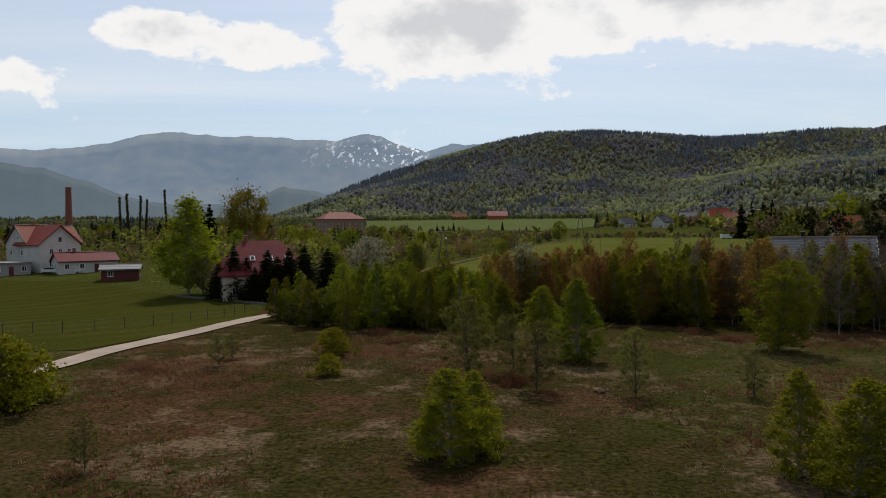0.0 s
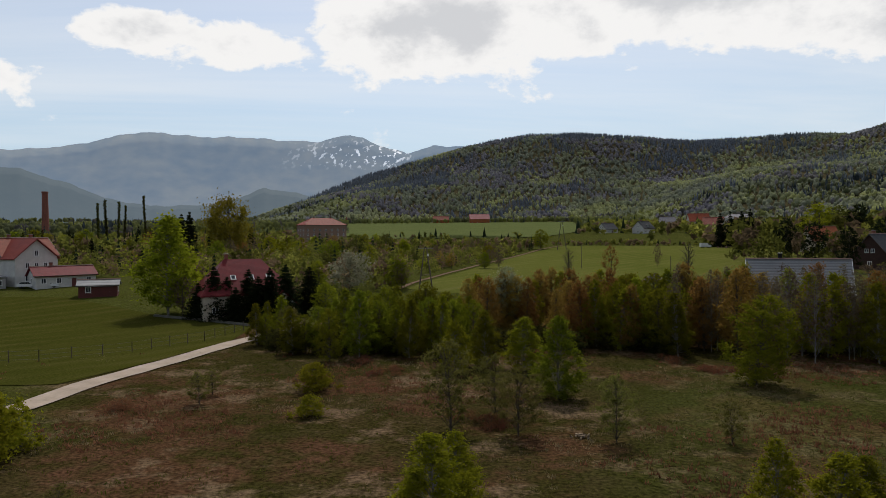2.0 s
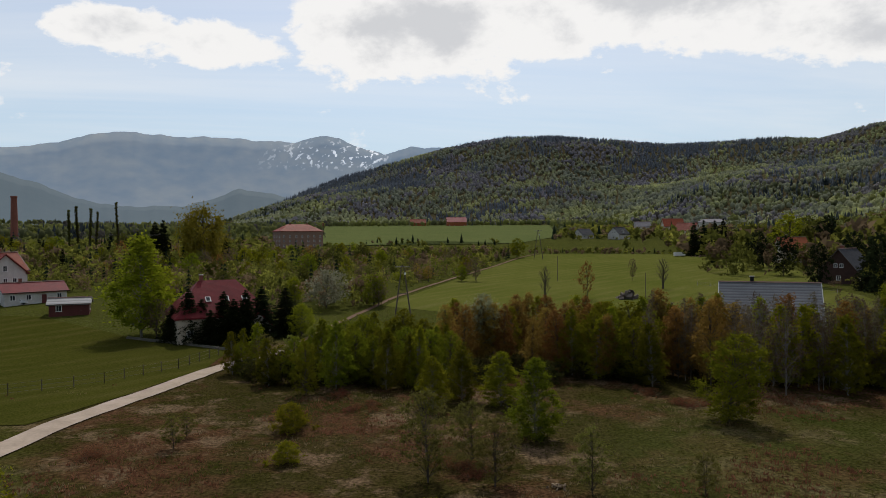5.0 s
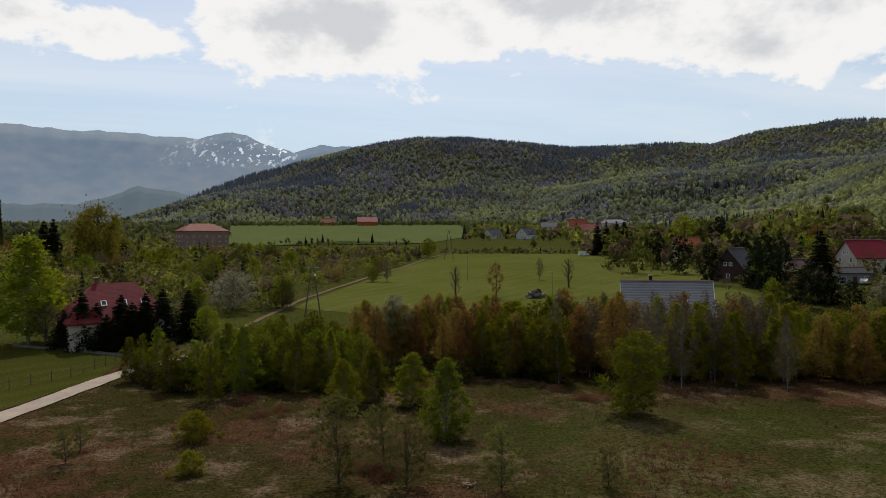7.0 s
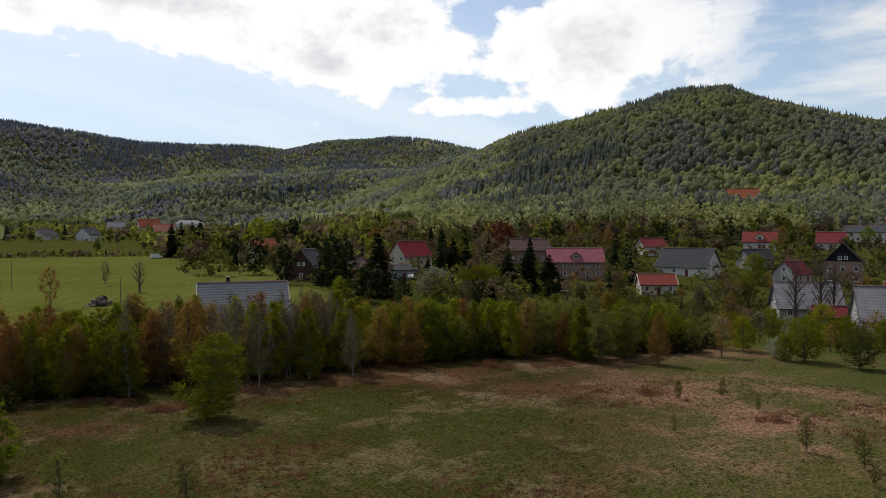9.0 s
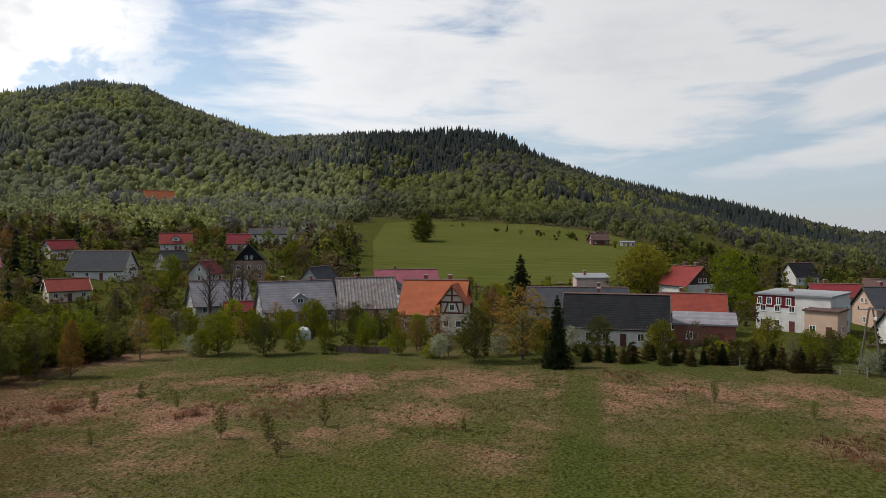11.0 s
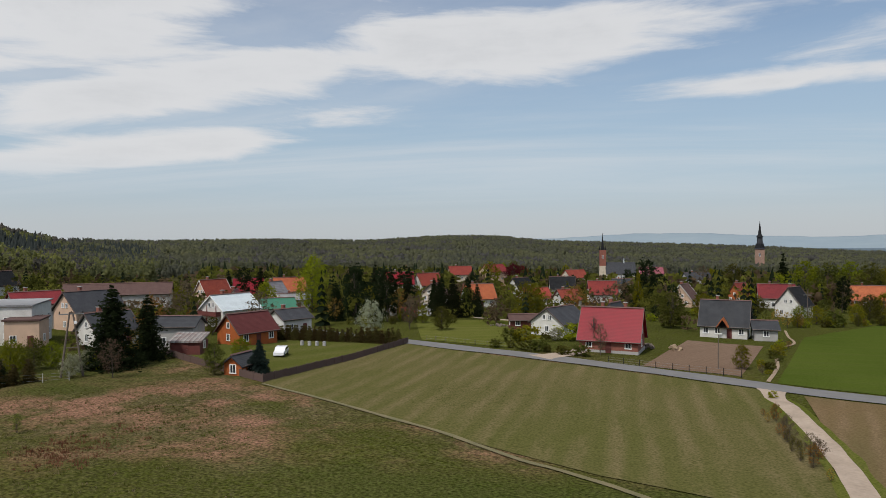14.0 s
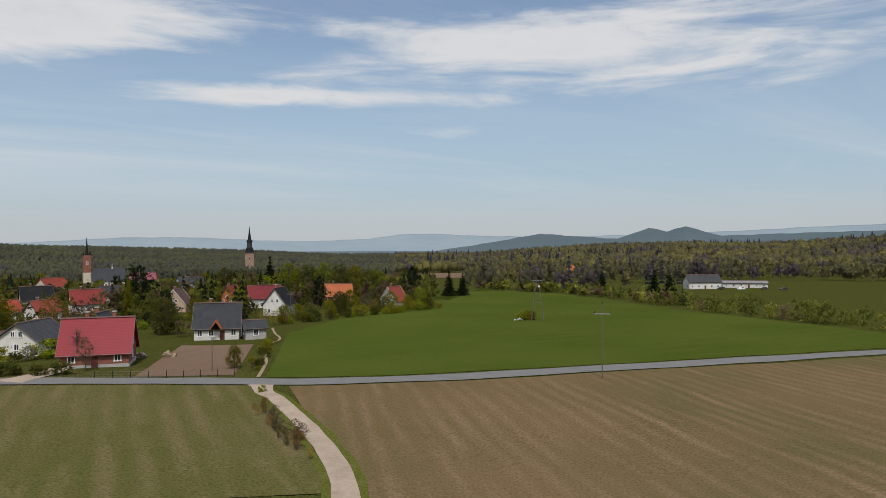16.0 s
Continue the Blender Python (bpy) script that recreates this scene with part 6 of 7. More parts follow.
# valley thicket between the track and the mountains
for a0, a1, d0, d1, count_, h0, h1, kinds_ in (
    (-41, -24, 215, 420, 50, 5, 11, ("green", "green", "brown", "spruce")), (-25, -6, 152, 330, 80, 5, 9.5, ("green", "green", "green", "brown", "garden")), (-8, 2, 200, 330, 34, 4, 8, ("green", "brown", "garden")),
    (-41, -15, 330, 520, 20, 7, 12, ("green", "brown", "spruce", "green")), (26, 50, 165, 300, 60, 6, 13, ("green", "brown", "green", "spruce", "pine")), (50, 79, 135, 215, 40, 4, 8, ("green", "garden", "brown", "dead")),
    (48, 78, 215, 330, 50, 6, 11, ("green", "brown", "green")), (80, 128, 135, 260, 90, 5, 9.5, ("green", "brown", "garden", "green")), (126, 148, 150, 300, 92, 4, 11, ("green", "garden", "spruce", "brown")),
    (146, 184, 165, 330, 112, 4, 11, ("green", "garden", "spruce", "brown", "pine", "green")), (150, 186, 330, 520, 30, 8, 14, ("green", "pine", "spruce", "brown", "green"))):
    for k in range(count_):
        a, d = a0 + (a1 - a0) * (k + RNG.uniform(0, 1)) / count_, math.sqrt(RNG.uniform(d0 ** 2, d1 ** 2))
        x_, y_ = polar(a, d)
        if (a > 172 and d < 300) or (79 < a < 103 and d > 205):
            continue
        # keep sight of the houses: low planting in front of them
        front = any(abs((a - math.degrees(math.atan2(hx, hy)) % 360 + 180) % 360 - 180) < 3 and 0 < math.hypot(hx, hy) - d < 60 for hx, hy, r in HOUSES)
        if clear_of_houses(x_, y_, 2.5):
            kind_ = kinds_[RNG.randint(len(kinds_))]
            h_ = RNG.uniform(h0, h1) * (RNG.choice((0.4, 0.6, 0.85)) if front else 1.0)
            if kind_ == "garden":
                h_ = RNG.uniform(1.5, 3)
            plant("mid", kind_, x_, y_, h_, wide=RNG.uniform(0.9, 1.25), group="village and valley trees")

# ---- woods on the hills and plains ----
def far_templates(rng):
    """Low trees for distant woods: fresh broadleaf puffs and conifers, 1 m high and 1 m wide."""
    out = []
    phi = (1 + 5 ** 0.5) / 2
    ico = np.array([(-1, phi, 0), (1, phi, 0), (-1, -phi, 0), (1, -phi, 0), (0, -1, phi), (0, 1, phi), (0, -1, -phi), (0, 1, -phi), (phi, 0, -1), (phi, 0, 1), (-phi, 0, -1), (-phi, 0, 1)], float)
    ico /= np.linalg.norm(ico[0])
    tri = np.array([(0, 11, 5), (0, 5, 1), (0, 1, 7), (0, 7, 10), (0, 10, 11), (1, 5, 9), (5, 11, 4), (11, 10, 2), (10, 7, 6), (7, 1, 8), (3, 9, 4), (3, 4, 2), (3, 2, 6), (3, 6, 8), (3, 8, 9), (4, 9, 5), (2, 4, 11), (6, 2, 10), (8, 6, 7), (9, 8, 1)])
    for k in range(5):
        c = np.c_[rng.uniform(-0.28, 0.28, 6), rng.uniform(-0.28, 0.28, 6), rng.uniform(0.3, 0.88, 6)]
        v, t, _ = leaf_cloud(rng, c, rng.uniform(0.12, 0.2, 6), 21, 0.39, ((1, 1, 1), (1, 1, 1)), 1.0)
        out.append(("broad", v, t))
    for k in range(4):
        n, v, t = 6, [], []
        for z0, z1, r in ((0.05, 0.62, 0.5), (0.38, 1.0, 0.34)):
            b = len(v)
            v += [(math.cos(6.283 * i / n + k) * r * rng.uniform(0.7, 1.2), math.sin(6.283 * i / n + k) * r * rng.uniform(0.7, 1.2), z0 + rng.uniform(-0.05, 0.05)) for i in range(n)] + [(rng.uniform(-0.03, 0.03), 0, z1)]
            t += [(b + i, b + (i + 1) % n, b + n) for i in range(n)]
        out.append(("conifer", np.array(v), np.array(t)))
    for k in range(4):
        c = np.c_[rng.uniform(-0.3, 0.3, 7), rng.uniform(-0.3, 0.3, 7), rng.uniform(0.25, 0.85, 7)]
        v, t, _ = leaf_cloud(rng, c, rng.uniform(0.16, 0.26, 7), 70, 0.16, ((1, 1, 1), (1, 1, 1)), 1.0)
        core = ico * (0.18, 0.18, 0.24) * rng.uniform(0.8, 1.1, (12, 1)) + (0, 0, 0.5)
        out.append(("puff", np.r_[core, v], np.r_[tri[[i for i in range(20) if core[tri[i]][:, 2].mean() > 0.36]], t + 12]))
    for k in range(6):
        crown = ico * rng.uniform(0.72, 1.2, (12, 1)) * (0.46, 0.46, 0.44) + (0, 0, 0.52)
        v, t, _ = leaf_cloud(rng, crown, np.full(12, 0.09), 9, 0.24, ((1, 1, 1), (1, 1, 1)), 1.0)
        out.append(("crown", np.r_[crown, v], np.r_[tri[[i for i in range(20) if crown[tri[i]][:, 2].mean() > 0.3]], t + 12]))
    for k in range(4):
        c = np.c_[rng.uniform(-0.36, 0.36, 16), rng.uniform(-0.36, 0.36, 16), rng.uniform(0.12, 0.9, 16)]
        c[:, :2] *= np.sqrt(np.clip(1.15 - (c[:, 2:] * 1.7 - 0.75) ** 2, 0.1, 1))
        v, t, _ = leaf_cloud(rng, c, rng.uniform(0.10, 0.17, 16), 170, 0.085, ((1, 1, 1), (1, 1, 1)), 1.0)
        out.append(("brush", v, t))
    for k in range(3):
        v = []
        for level in range(8):
            u = level / 7
            reach, z = 0.5 * (1 - u) ** 0.9 + 0.02, 0.06 + 0.9 * u
            for i in range(6):
                a = 6.283 * (i + 0.5 * (level % 2)) / 6 + rng.uniform(-0.3, 0.3)
                r = reach * rng.uniform(0.65, 1.15)
                d, s = np.array((math.cos(a), math.sin(a), 0)), np.array((-math.sin(a), math.cos(a), 0))
                mid = d * r * 0.55 + (0, 0, z + 0.02)
                v += [(0, 0, z + 0.07), mid + s * r * 0.4, d * r + (0, 0, z - 0.05), (0, 0, z + 0.07), d * r + (0, 0, z - 0.05), mid - s * r * 0.4]
        v = np.array([np.asarray(p, float) for p in v])
        out.append(("fir", v, np.arange(len(v)).reshape(-1, 3)))
    return out


TEMPLATES = far_templates(np.random.RandomState(5))


def wood(label, x, y, h, wide, kinds, colours, name="wood"):
    """One stretch of wood: a template tree at each place."""
    rng = np.random.RandomState(len(x))
    z = land(x, y) - 0.4
    vs, ts, cs, at = [], [], [], 0
    kinds = np.asarray(kinds)
    for kind in ("broad", "crown", "conifer", "puff", "fir", "brush"):
        options = [t for t in TEMPLATES if t[0] == kind]
        which = rng.randint(len(options), size=len(x))
        for o, (_, v, t) in enumerate(options):
            idx = np.where((kinds == kind) & (which == o))[0]
            if not len(idx):
                continue
            a = rng.uniform(0, 6.283, len(idx))
            c, s = np.cos(a)[:, None], np.sin(a)[:, None]
            w, hh = wide[idx][:, None], h[idx][:, None]
            p = np.stack([(v[:, 0] * c - v[:, 1] * s) * w + x[idx][:, None], (v[:, 0] * s + v[:, 1] * c) * w + y[idx][:, None], v[:, 2] * hh + z[idx][:, None]], -1)
            vs.append(p.reshape(-1, 3))
            ts.append((t[None] + (np.arange(len(idx)) * len(v))[:, None, None]).reshape(-1, 3) + at)
            cs.append(np.repeat(colours[idx], len(v), 0))
            at += len(idx) * len(v)
    me = raw_mesh(name, np.concatenate(vs), np.concatenate(ts), M_FAR, np.concatenate(cs))
    return tagged(new(name, me), label, "woodland", kind="stuff")


def scatter(rng, a0, a1, d0, d1, spacing):
    n = int(0.5 * (d1 ** 2 - d0 ** 2) * radians(a1 - a0) / spacing ** 2)
    a, d = np.radians(rng.uniform(a0, a1, n)), np.sqrt(rng.uniform(d0 ** 2, d1 ** 2, n))
    return d * np.sin(a), d * np.cos(a)


def tree_mix(rng, x, y, conifer_share, near_puff, tone, mute=0.0, climb=0.5):
    """Kinds, heights, widths and colours of wood trees, in stands: spruce gathers on the heights, fresh leaf at the foot."""
    n = len(x)
    far, az = np.hypot(x, y), heading_of(x, y)
    knots = np.array(RIDGE, float)
    ridge, foot = np.interp(az, knots[:, 0], knots[:, 1]), np.interp(az, knots[:, 0], knots[:, 2])
    s = np.clip((far - foot) / (ridge - foot), 0, 1)
    stand = ripple(x, y, 120) * 0.5 + ripple(x + 300, y - 80, 47) * 0.38 + ripple(x - 70, y + 15, 21) * 0.2 + climb * s + rng.normal(0, 0.14, n)
    con = stand > np.quantile(stand, 1 - conifer_share) if conifer_share > 0 else np.zeros(n, bool)
    kinds = np.where(con, np.where(far < near_puff, "fir", "conifer"), np.where(far < near_puff, "puff", "crown"))
    h = np.where(con, rng.uniform(9, 16, n), rng.uniform(6.5, 12, n))
    wide = np.where(con, h * rng.uniform(0.36, 0.5, n), h * rng.uniform(0.6, 0.95, n))
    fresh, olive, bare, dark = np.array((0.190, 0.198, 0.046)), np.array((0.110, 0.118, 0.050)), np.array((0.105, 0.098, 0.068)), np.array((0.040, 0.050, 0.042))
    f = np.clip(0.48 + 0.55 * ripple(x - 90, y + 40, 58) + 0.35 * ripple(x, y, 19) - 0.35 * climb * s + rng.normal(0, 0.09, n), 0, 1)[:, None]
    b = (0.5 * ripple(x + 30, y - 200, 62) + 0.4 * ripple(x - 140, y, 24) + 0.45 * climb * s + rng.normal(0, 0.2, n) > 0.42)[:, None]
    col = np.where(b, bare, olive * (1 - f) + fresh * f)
    # tone and mute lift, blue and flatten the colours: air haze painted on leaves
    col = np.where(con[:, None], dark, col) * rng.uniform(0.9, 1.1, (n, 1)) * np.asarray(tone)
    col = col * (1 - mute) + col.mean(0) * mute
    return kinds, h, wide, col


def plant_wood(label, seed, a0, a1, d0, d1, spacing, share, near_puff=560, where=None, small=1.0, tone=(1, 1, 1), mute=0.0, climb=0.5):
    rng = np.random.RandomState(seed)
    x, y = scatter(rng, a0, a1, d0, d1, spacing)
    keep = rng.uniform(0, 1, len(x)) < (wooded(x, y) if where is None else where(x, y))
    for hx, hy, r in HOUSES:
        keep &= (x - hx) ** 2 + (y - hy) ** 2 > (r + 9) ** 2
    x, y = x[keep], y[keep]
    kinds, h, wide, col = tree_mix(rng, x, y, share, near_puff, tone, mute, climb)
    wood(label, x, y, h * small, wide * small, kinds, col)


# paler, bluer tones put the haze of distance into the foliage colours
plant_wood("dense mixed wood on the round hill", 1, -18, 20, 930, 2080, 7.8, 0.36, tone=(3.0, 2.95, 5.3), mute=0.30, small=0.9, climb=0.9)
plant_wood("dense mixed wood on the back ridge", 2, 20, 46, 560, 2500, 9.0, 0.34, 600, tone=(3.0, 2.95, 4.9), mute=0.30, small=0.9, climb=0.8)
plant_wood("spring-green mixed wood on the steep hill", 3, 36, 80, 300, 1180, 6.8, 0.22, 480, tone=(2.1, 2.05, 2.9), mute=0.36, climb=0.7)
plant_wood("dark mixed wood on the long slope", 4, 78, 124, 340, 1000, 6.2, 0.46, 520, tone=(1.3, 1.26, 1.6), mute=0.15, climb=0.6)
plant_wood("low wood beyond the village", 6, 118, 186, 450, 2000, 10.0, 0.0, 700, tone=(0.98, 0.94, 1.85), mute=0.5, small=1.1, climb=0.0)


def thicket(label, seed, a0, a1, d0, d1, spacing, h0, h1, brown_share=0.25, where=None, dark=0.07, tone=1.0):
    """Dense low trees and bushes between the houses, lower where they would hide a wall."""
    rng = np.random.RandomState(seed)
    x, y = scatter(rng, a0, a1, d0, d1, spacing)
    if where is not None:
        keep = rng.uniform(0, 1, len(x)) < where(x, y)
        x, y = x[keep], y[keep]
    az, far = np.degrees(np.arctan2(x, y)), np.hypot(x, y)
    low, keep = np.ones(len(x)), np.ones(len(x), bool)
    for hx, hy, r in HOUSES:
        keep &= (x - hx) ** 2 + (y - hy) ** 2 > (r + 2.5) ** 2
        hd, ha = math.hypot(hx, hy), math.degrees(math.atan2(hx, hy))
        front = (np.abs((az - ha + 180) % 360 - 180) < math.degrees(r / hd) * 0.9) & (far < hd) & (hd - far < 45 + hd * 0.1)
        low = np.where(front, np.minimum(low, rng.choice((0.3, 0.4, 0.5, 0.6, 0.8), len(x))), low)
    x, y, low = x[keep], y[keep], low[keep]
    n = len(x)
    h = rng.uniform(h0, h1, n) * low
    wide = h * rng.uniform(0.7, 1.15, n)
    con = (rng.uniform(0, 1, n) < dark) & (low > 0.9)
    f, b = rng.uniform(0, 1, (n, 1)), (rng.uniform(0, 1, n) < brown_share)[:, None]
    col = np.where(b, (0.15, 0.105, 0.062), np.array((0.075, 0.08, 0.018)) * (1 - f) + np.array((0.19, 0.185, 0.036)) * f)
    col = np.where(con[:, None], (0.024, 0.034, 0.018), col) * rng.uniform(0.7, 1.2, (n, 1)) * tone
    wood(label, x, y, h * np.where(con, 1.3, 1), np.where(con, h * 0.55, wide), np.where(np.hypot(x, y) > 340, np.where(con, "conifer", "broad"), np.where(con, "fir", np.where(np.hypot(x, y) < 265, "brush", "puff"))), col, "thicket")


thicket("thicket of young trees in the valley", 21, -43, -7, 150, 480, 5.2, 4, 8, 0.25, lambda x, y: np.where((heading_of(x, y) < -25) & (np.hypot(x, y) < 205) | (heading_of(x, y) > -14.5) & (np.hypot(x, y) > 350), 0.0, 0.95), tone=1.5)
thicket("bushes beside the valley path", 22, -9, 6, 140, 375, 4.5, 2.4, 5.4, 0.3, lambda x, y: 0.93 * (x < np.interp(y, (140, 190, 232, 268, 322, 425), (-24, -13, 0, 11, 25, 40)) + 2.5 * ripple(x, y, 6)), tone=1.6)
thicket("row of young firs and bushes before the far field", 31, -9, 3.5, 425, 500, 9.5, 3, 6, 0.3, lambda x, y: 0.75 * smooth(-0.2, 0.4, ripple(x, y, 14)), 0.4, 1.3)
thicket("hedge and garden bushes beyond the meadow", 32, 6, 19, 352, 372, 4.2, 1.6, 3.6, 0.3, tone=1.4)
thicket("old trees round the houses under the hill", 33, 20, 38, 225, 420, 7.5, 8, 15, 0.25, lambda x, y: np.where(np.hypot(x, y) < 300, 0.5, 0.8), 0.05, 1.05)
thicket("spring trees around the hillside houses", 23, 27, 79, 165, 345, 5.6, 5, 11, 0.45, lambda x, y: np.where((heading_of(x, y) < 32) & (np.hypot(x, y) < 190), 0, 0.8), tone=1.0)
thicket("overgrown gardens before the village", 24, 52, 78, 128, 175, 5.5, 2.5, 5.5, 0.3)
thicket("gardens and trees of the village edge", 25, 79, 128, 132, 330, 6.4, 3, 9.5, 0.3, lambda x, y: np.where((heading_of(x, y) < 103.5) & (np.hypot(x, y) > 200), 0.0, 0.9), 0.1, 0.9)
thicket("trees and gardens of the village", 26, 127, 186, 165, 520, 6.3, 3.5, 10.5, 0.25, lambda x, y: np.where((heading_of(x, y) > 172) & (np.hypot(x, y) < 250), 0, np.where(np.hypot(x, y) < 230, 0.55, 0.9)), 0.13, 1.0)
thicket("hedgerow of bushes across the hillside meadow", 29, 86, 103, 250, 440, 6.0, 2.0, 5.0, 0.25, lambda x, y: 0.75 * (np.abs(np.hypot(x, y) - np.interp(heading_of(x, y), (86, 92, 97, 103), (425, 375, 335, 300))) < 9 + 5 * ripple(x, y, 11)) * smooth(-0.5, 0.2, ripple(x, y, 17)), 0.03, 1.1)
thicket("tree groups around the valley houses", 27, 8, 36, 345, 800, 9.5, 5, 11, 0.3, lambda x, y: np.where((heading_of(x, y) < 17) & (np.hypot(x, y) < 520), 0.04, 0.75), tone=1.5)
thicket("hedge of light green shrubs along the grain field", 28, 186, 240, 150, 430, 3.9, 3.0, 7.0, 0.12, lambda x, y: 0.85 * (np.abs(np.interp(-y, (120, 140, 169, 190, 243, 323, 400), (-122, -118, -115, -111, -108, -101, -70)) - 7 - x) < 6 + 2 * ripple(x, y, 9)) * (y < -118), 0.02, 1.7)


def valley_groves(x, y):
    return smooth(0.15, 0.5, ripple(x, y, 60) + 0.6 * ripple(x + 50, y, 25)) * 0.9


# blue-shifted tones carry air haze in the colours of these trees too
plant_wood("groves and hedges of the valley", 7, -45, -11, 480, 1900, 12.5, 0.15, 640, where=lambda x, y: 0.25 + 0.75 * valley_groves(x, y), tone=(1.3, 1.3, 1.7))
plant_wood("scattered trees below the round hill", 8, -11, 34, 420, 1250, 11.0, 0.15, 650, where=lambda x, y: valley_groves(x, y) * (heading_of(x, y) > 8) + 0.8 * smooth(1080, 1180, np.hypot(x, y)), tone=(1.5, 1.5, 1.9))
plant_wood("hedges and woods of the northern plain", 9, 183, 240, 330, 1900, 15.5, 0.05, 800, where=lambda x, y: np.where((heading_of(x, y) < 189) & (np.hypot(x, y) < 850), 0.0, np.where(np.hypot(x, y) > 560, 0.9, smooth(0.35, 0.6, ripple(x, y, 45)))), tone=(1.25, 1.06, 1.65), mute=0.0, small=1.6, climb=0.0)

# ---- poles, fences, vehicles and small things ----
def a_frame_pole(x, y, h, az, label):
    """A power pole of two leaning masts with crossarms and insulators."""
    top = thing("power_pole", label, "power pole", pose(x, y, ground_z(x, y), 0, 0, -az))
    s = h * 0.16
    for k in (-1, 1):
        part("mast", Geo().tube((k * s, 0, -0.5), (k * 0.18, 0, h), 0.16, 0.11, 7), M_POLE, top)
    part("brace", Geo().tube((-s * 0.55, 0, h * 0.45), (s * 0.55, 0, h * 0.45), 0.07, 0.07, 5), M_POLE, top)
    part("crossarm", Geo().box(-1.5, 1.5, -0.08, 0.08, h - 0.35, h - 0.2), M_STEEL, top)
    for k in (-1.4, 0, 1.4):
        part("insulator", Geo().tube((k, 0, h - 0.2), (k, 0, h + 0.12), 0.07, 0.05, 6), M_BLACK, top)
    part("lamp", Geo().box(0.3, 0.7, -0.5, -0.1, h * 0.82, h * 0.86), M_FRAME, top)


def single_pole(x, y, h, az, label, arm=True, lamp=False):
    top = thing("utility_pole", label, "utility pole", pose(x, y, ground_z(x, y), 0, 0, -az))
    part("mast", Geo().tube((0, 0, -0.5), (0, 0, h), 0.10, 0.06, 7), M_POLE, top)
    if arm:
        part("crossarm", Geo().box(-1.1, 1.1, -0.06, 0.06, h - 1.5, h - 1.36), M_STEEL, top)
        for k in (-1.05, 1.05, 0):
            z = h - 1.36 if k else h
            part("insulator", Geo().tube((k, 0, z), (k, 0, z + 0.3), 0.07, 0.05, 6), M_BLACK, top)
    if lamp:
        part("lamp", Geo().box(-0.1, 0.5, -0.1, 0.1, h - 0.25, h - 0.1), M_FRAME, top)


a_frame_pole(-11, 140.1, 10.4, -4.5, "weathered twin-mast power pole with crossarm")
a_frame_pole(36.5, 308, 13.0, 6.8, "distant twin-mast power pole in the valley")
a_frame_pole(93.3, -50, 8.8, 118, "weathered twin-mast power pole beside spruces")
single_pole(-33.9, -93.1, 10.6, 200, "slim concrete pole with crossarm beside the road")
a_frame_pole(-49.2, -186.6, 11.5, 195, "dark twin-mast power pole in the grain field")
single_pole(22.7, -110.5, 5.6, 168, "short wooden lamp post beside the plot", False, True)
single_pole(125.5, 103.6, 6.8, 50, "grey utility pole behind the bushes")
single_pole(30.0, 205, 7.5, 8, "thin wooden pole in the valley meadow", False)
single_pole(44.5, 163, 6.0, 15, "thin wooden pole beside the rubble", False)
single_pole(20.7, -215, 8.5, 174, "grey utility pole by the field path")
single_pole(-20.5, -240, 9, 185, "pale utility pole at the field corner", False)

M_FENCE = surface("purple_brown_fence_boards", (0.115, 0.075, 0.062), (0.075, 0.048, 0.042), 1.0, 9, 0.85, 0.3)


def board_fence(line, label, h=1.1, bay=2.4):
    """A fence of upright boards on rails between posts."""
    x0, y0 = line[0]
    top = thing("board_fence", label, "fence", pose(x0, y0, ground_z(x0, y0)))
    z_base = ground_z(x0, y0)
    for (ax, ay), (bx, by) in zip(line, line[1:]):
        length = math.hypot(bx - ax, by - ay)
        n = max(1, round(length / bay))
        turn = math.degrees(math.atan2(by - ay, bx - ax))
        for k in range(n):
            t = k / n
            px_, py_ = ax + (bx - ax) * t, ay + (by - ay) * t
            m = pose(px_ - x0, py_ - y0, ground_z(px_, py_) - z_base, 0, 0, turn)
            part("post", Geo().box(-0.07, 0.07, -0.07, 0.07, -0.4, h + 0.1), M_FENCE, top, m=m)
            w = length / n
            for z_ in (0.35, h - 0.3):
                part("rail", Geo().box(0.07, w - 0.07, 0.03, 0.08, z_ - 0.05, z_ + 0.05), M_FENCE, top, m=m)
            count = max(3, round(w / 0.3))
            for i in range(count):
                u = 0.1 + (w - 0.2) * (i + 0.5) / count
                part("board", BOARDS[(i * 7 + k) % 3], None, top, m=m @ pose(u, 0, 0))


BOARDS = [Geo().box(-0.135, 0.135, -0.02, 0.03, 0.05, 1.0 + 0.05 * j).mesh("board", M_FENCE) for j in range(3)]
board_fence([(101.2, -69.5), (86, -66), (69.2, -62), (72, -77), (75, -93), (77.9, -106)], "long purple-brown board fence round a garden")
board_fence([(107.2, 23.9), (105.8, 15.2)], "short dark board fence before an orchard", 1.1)


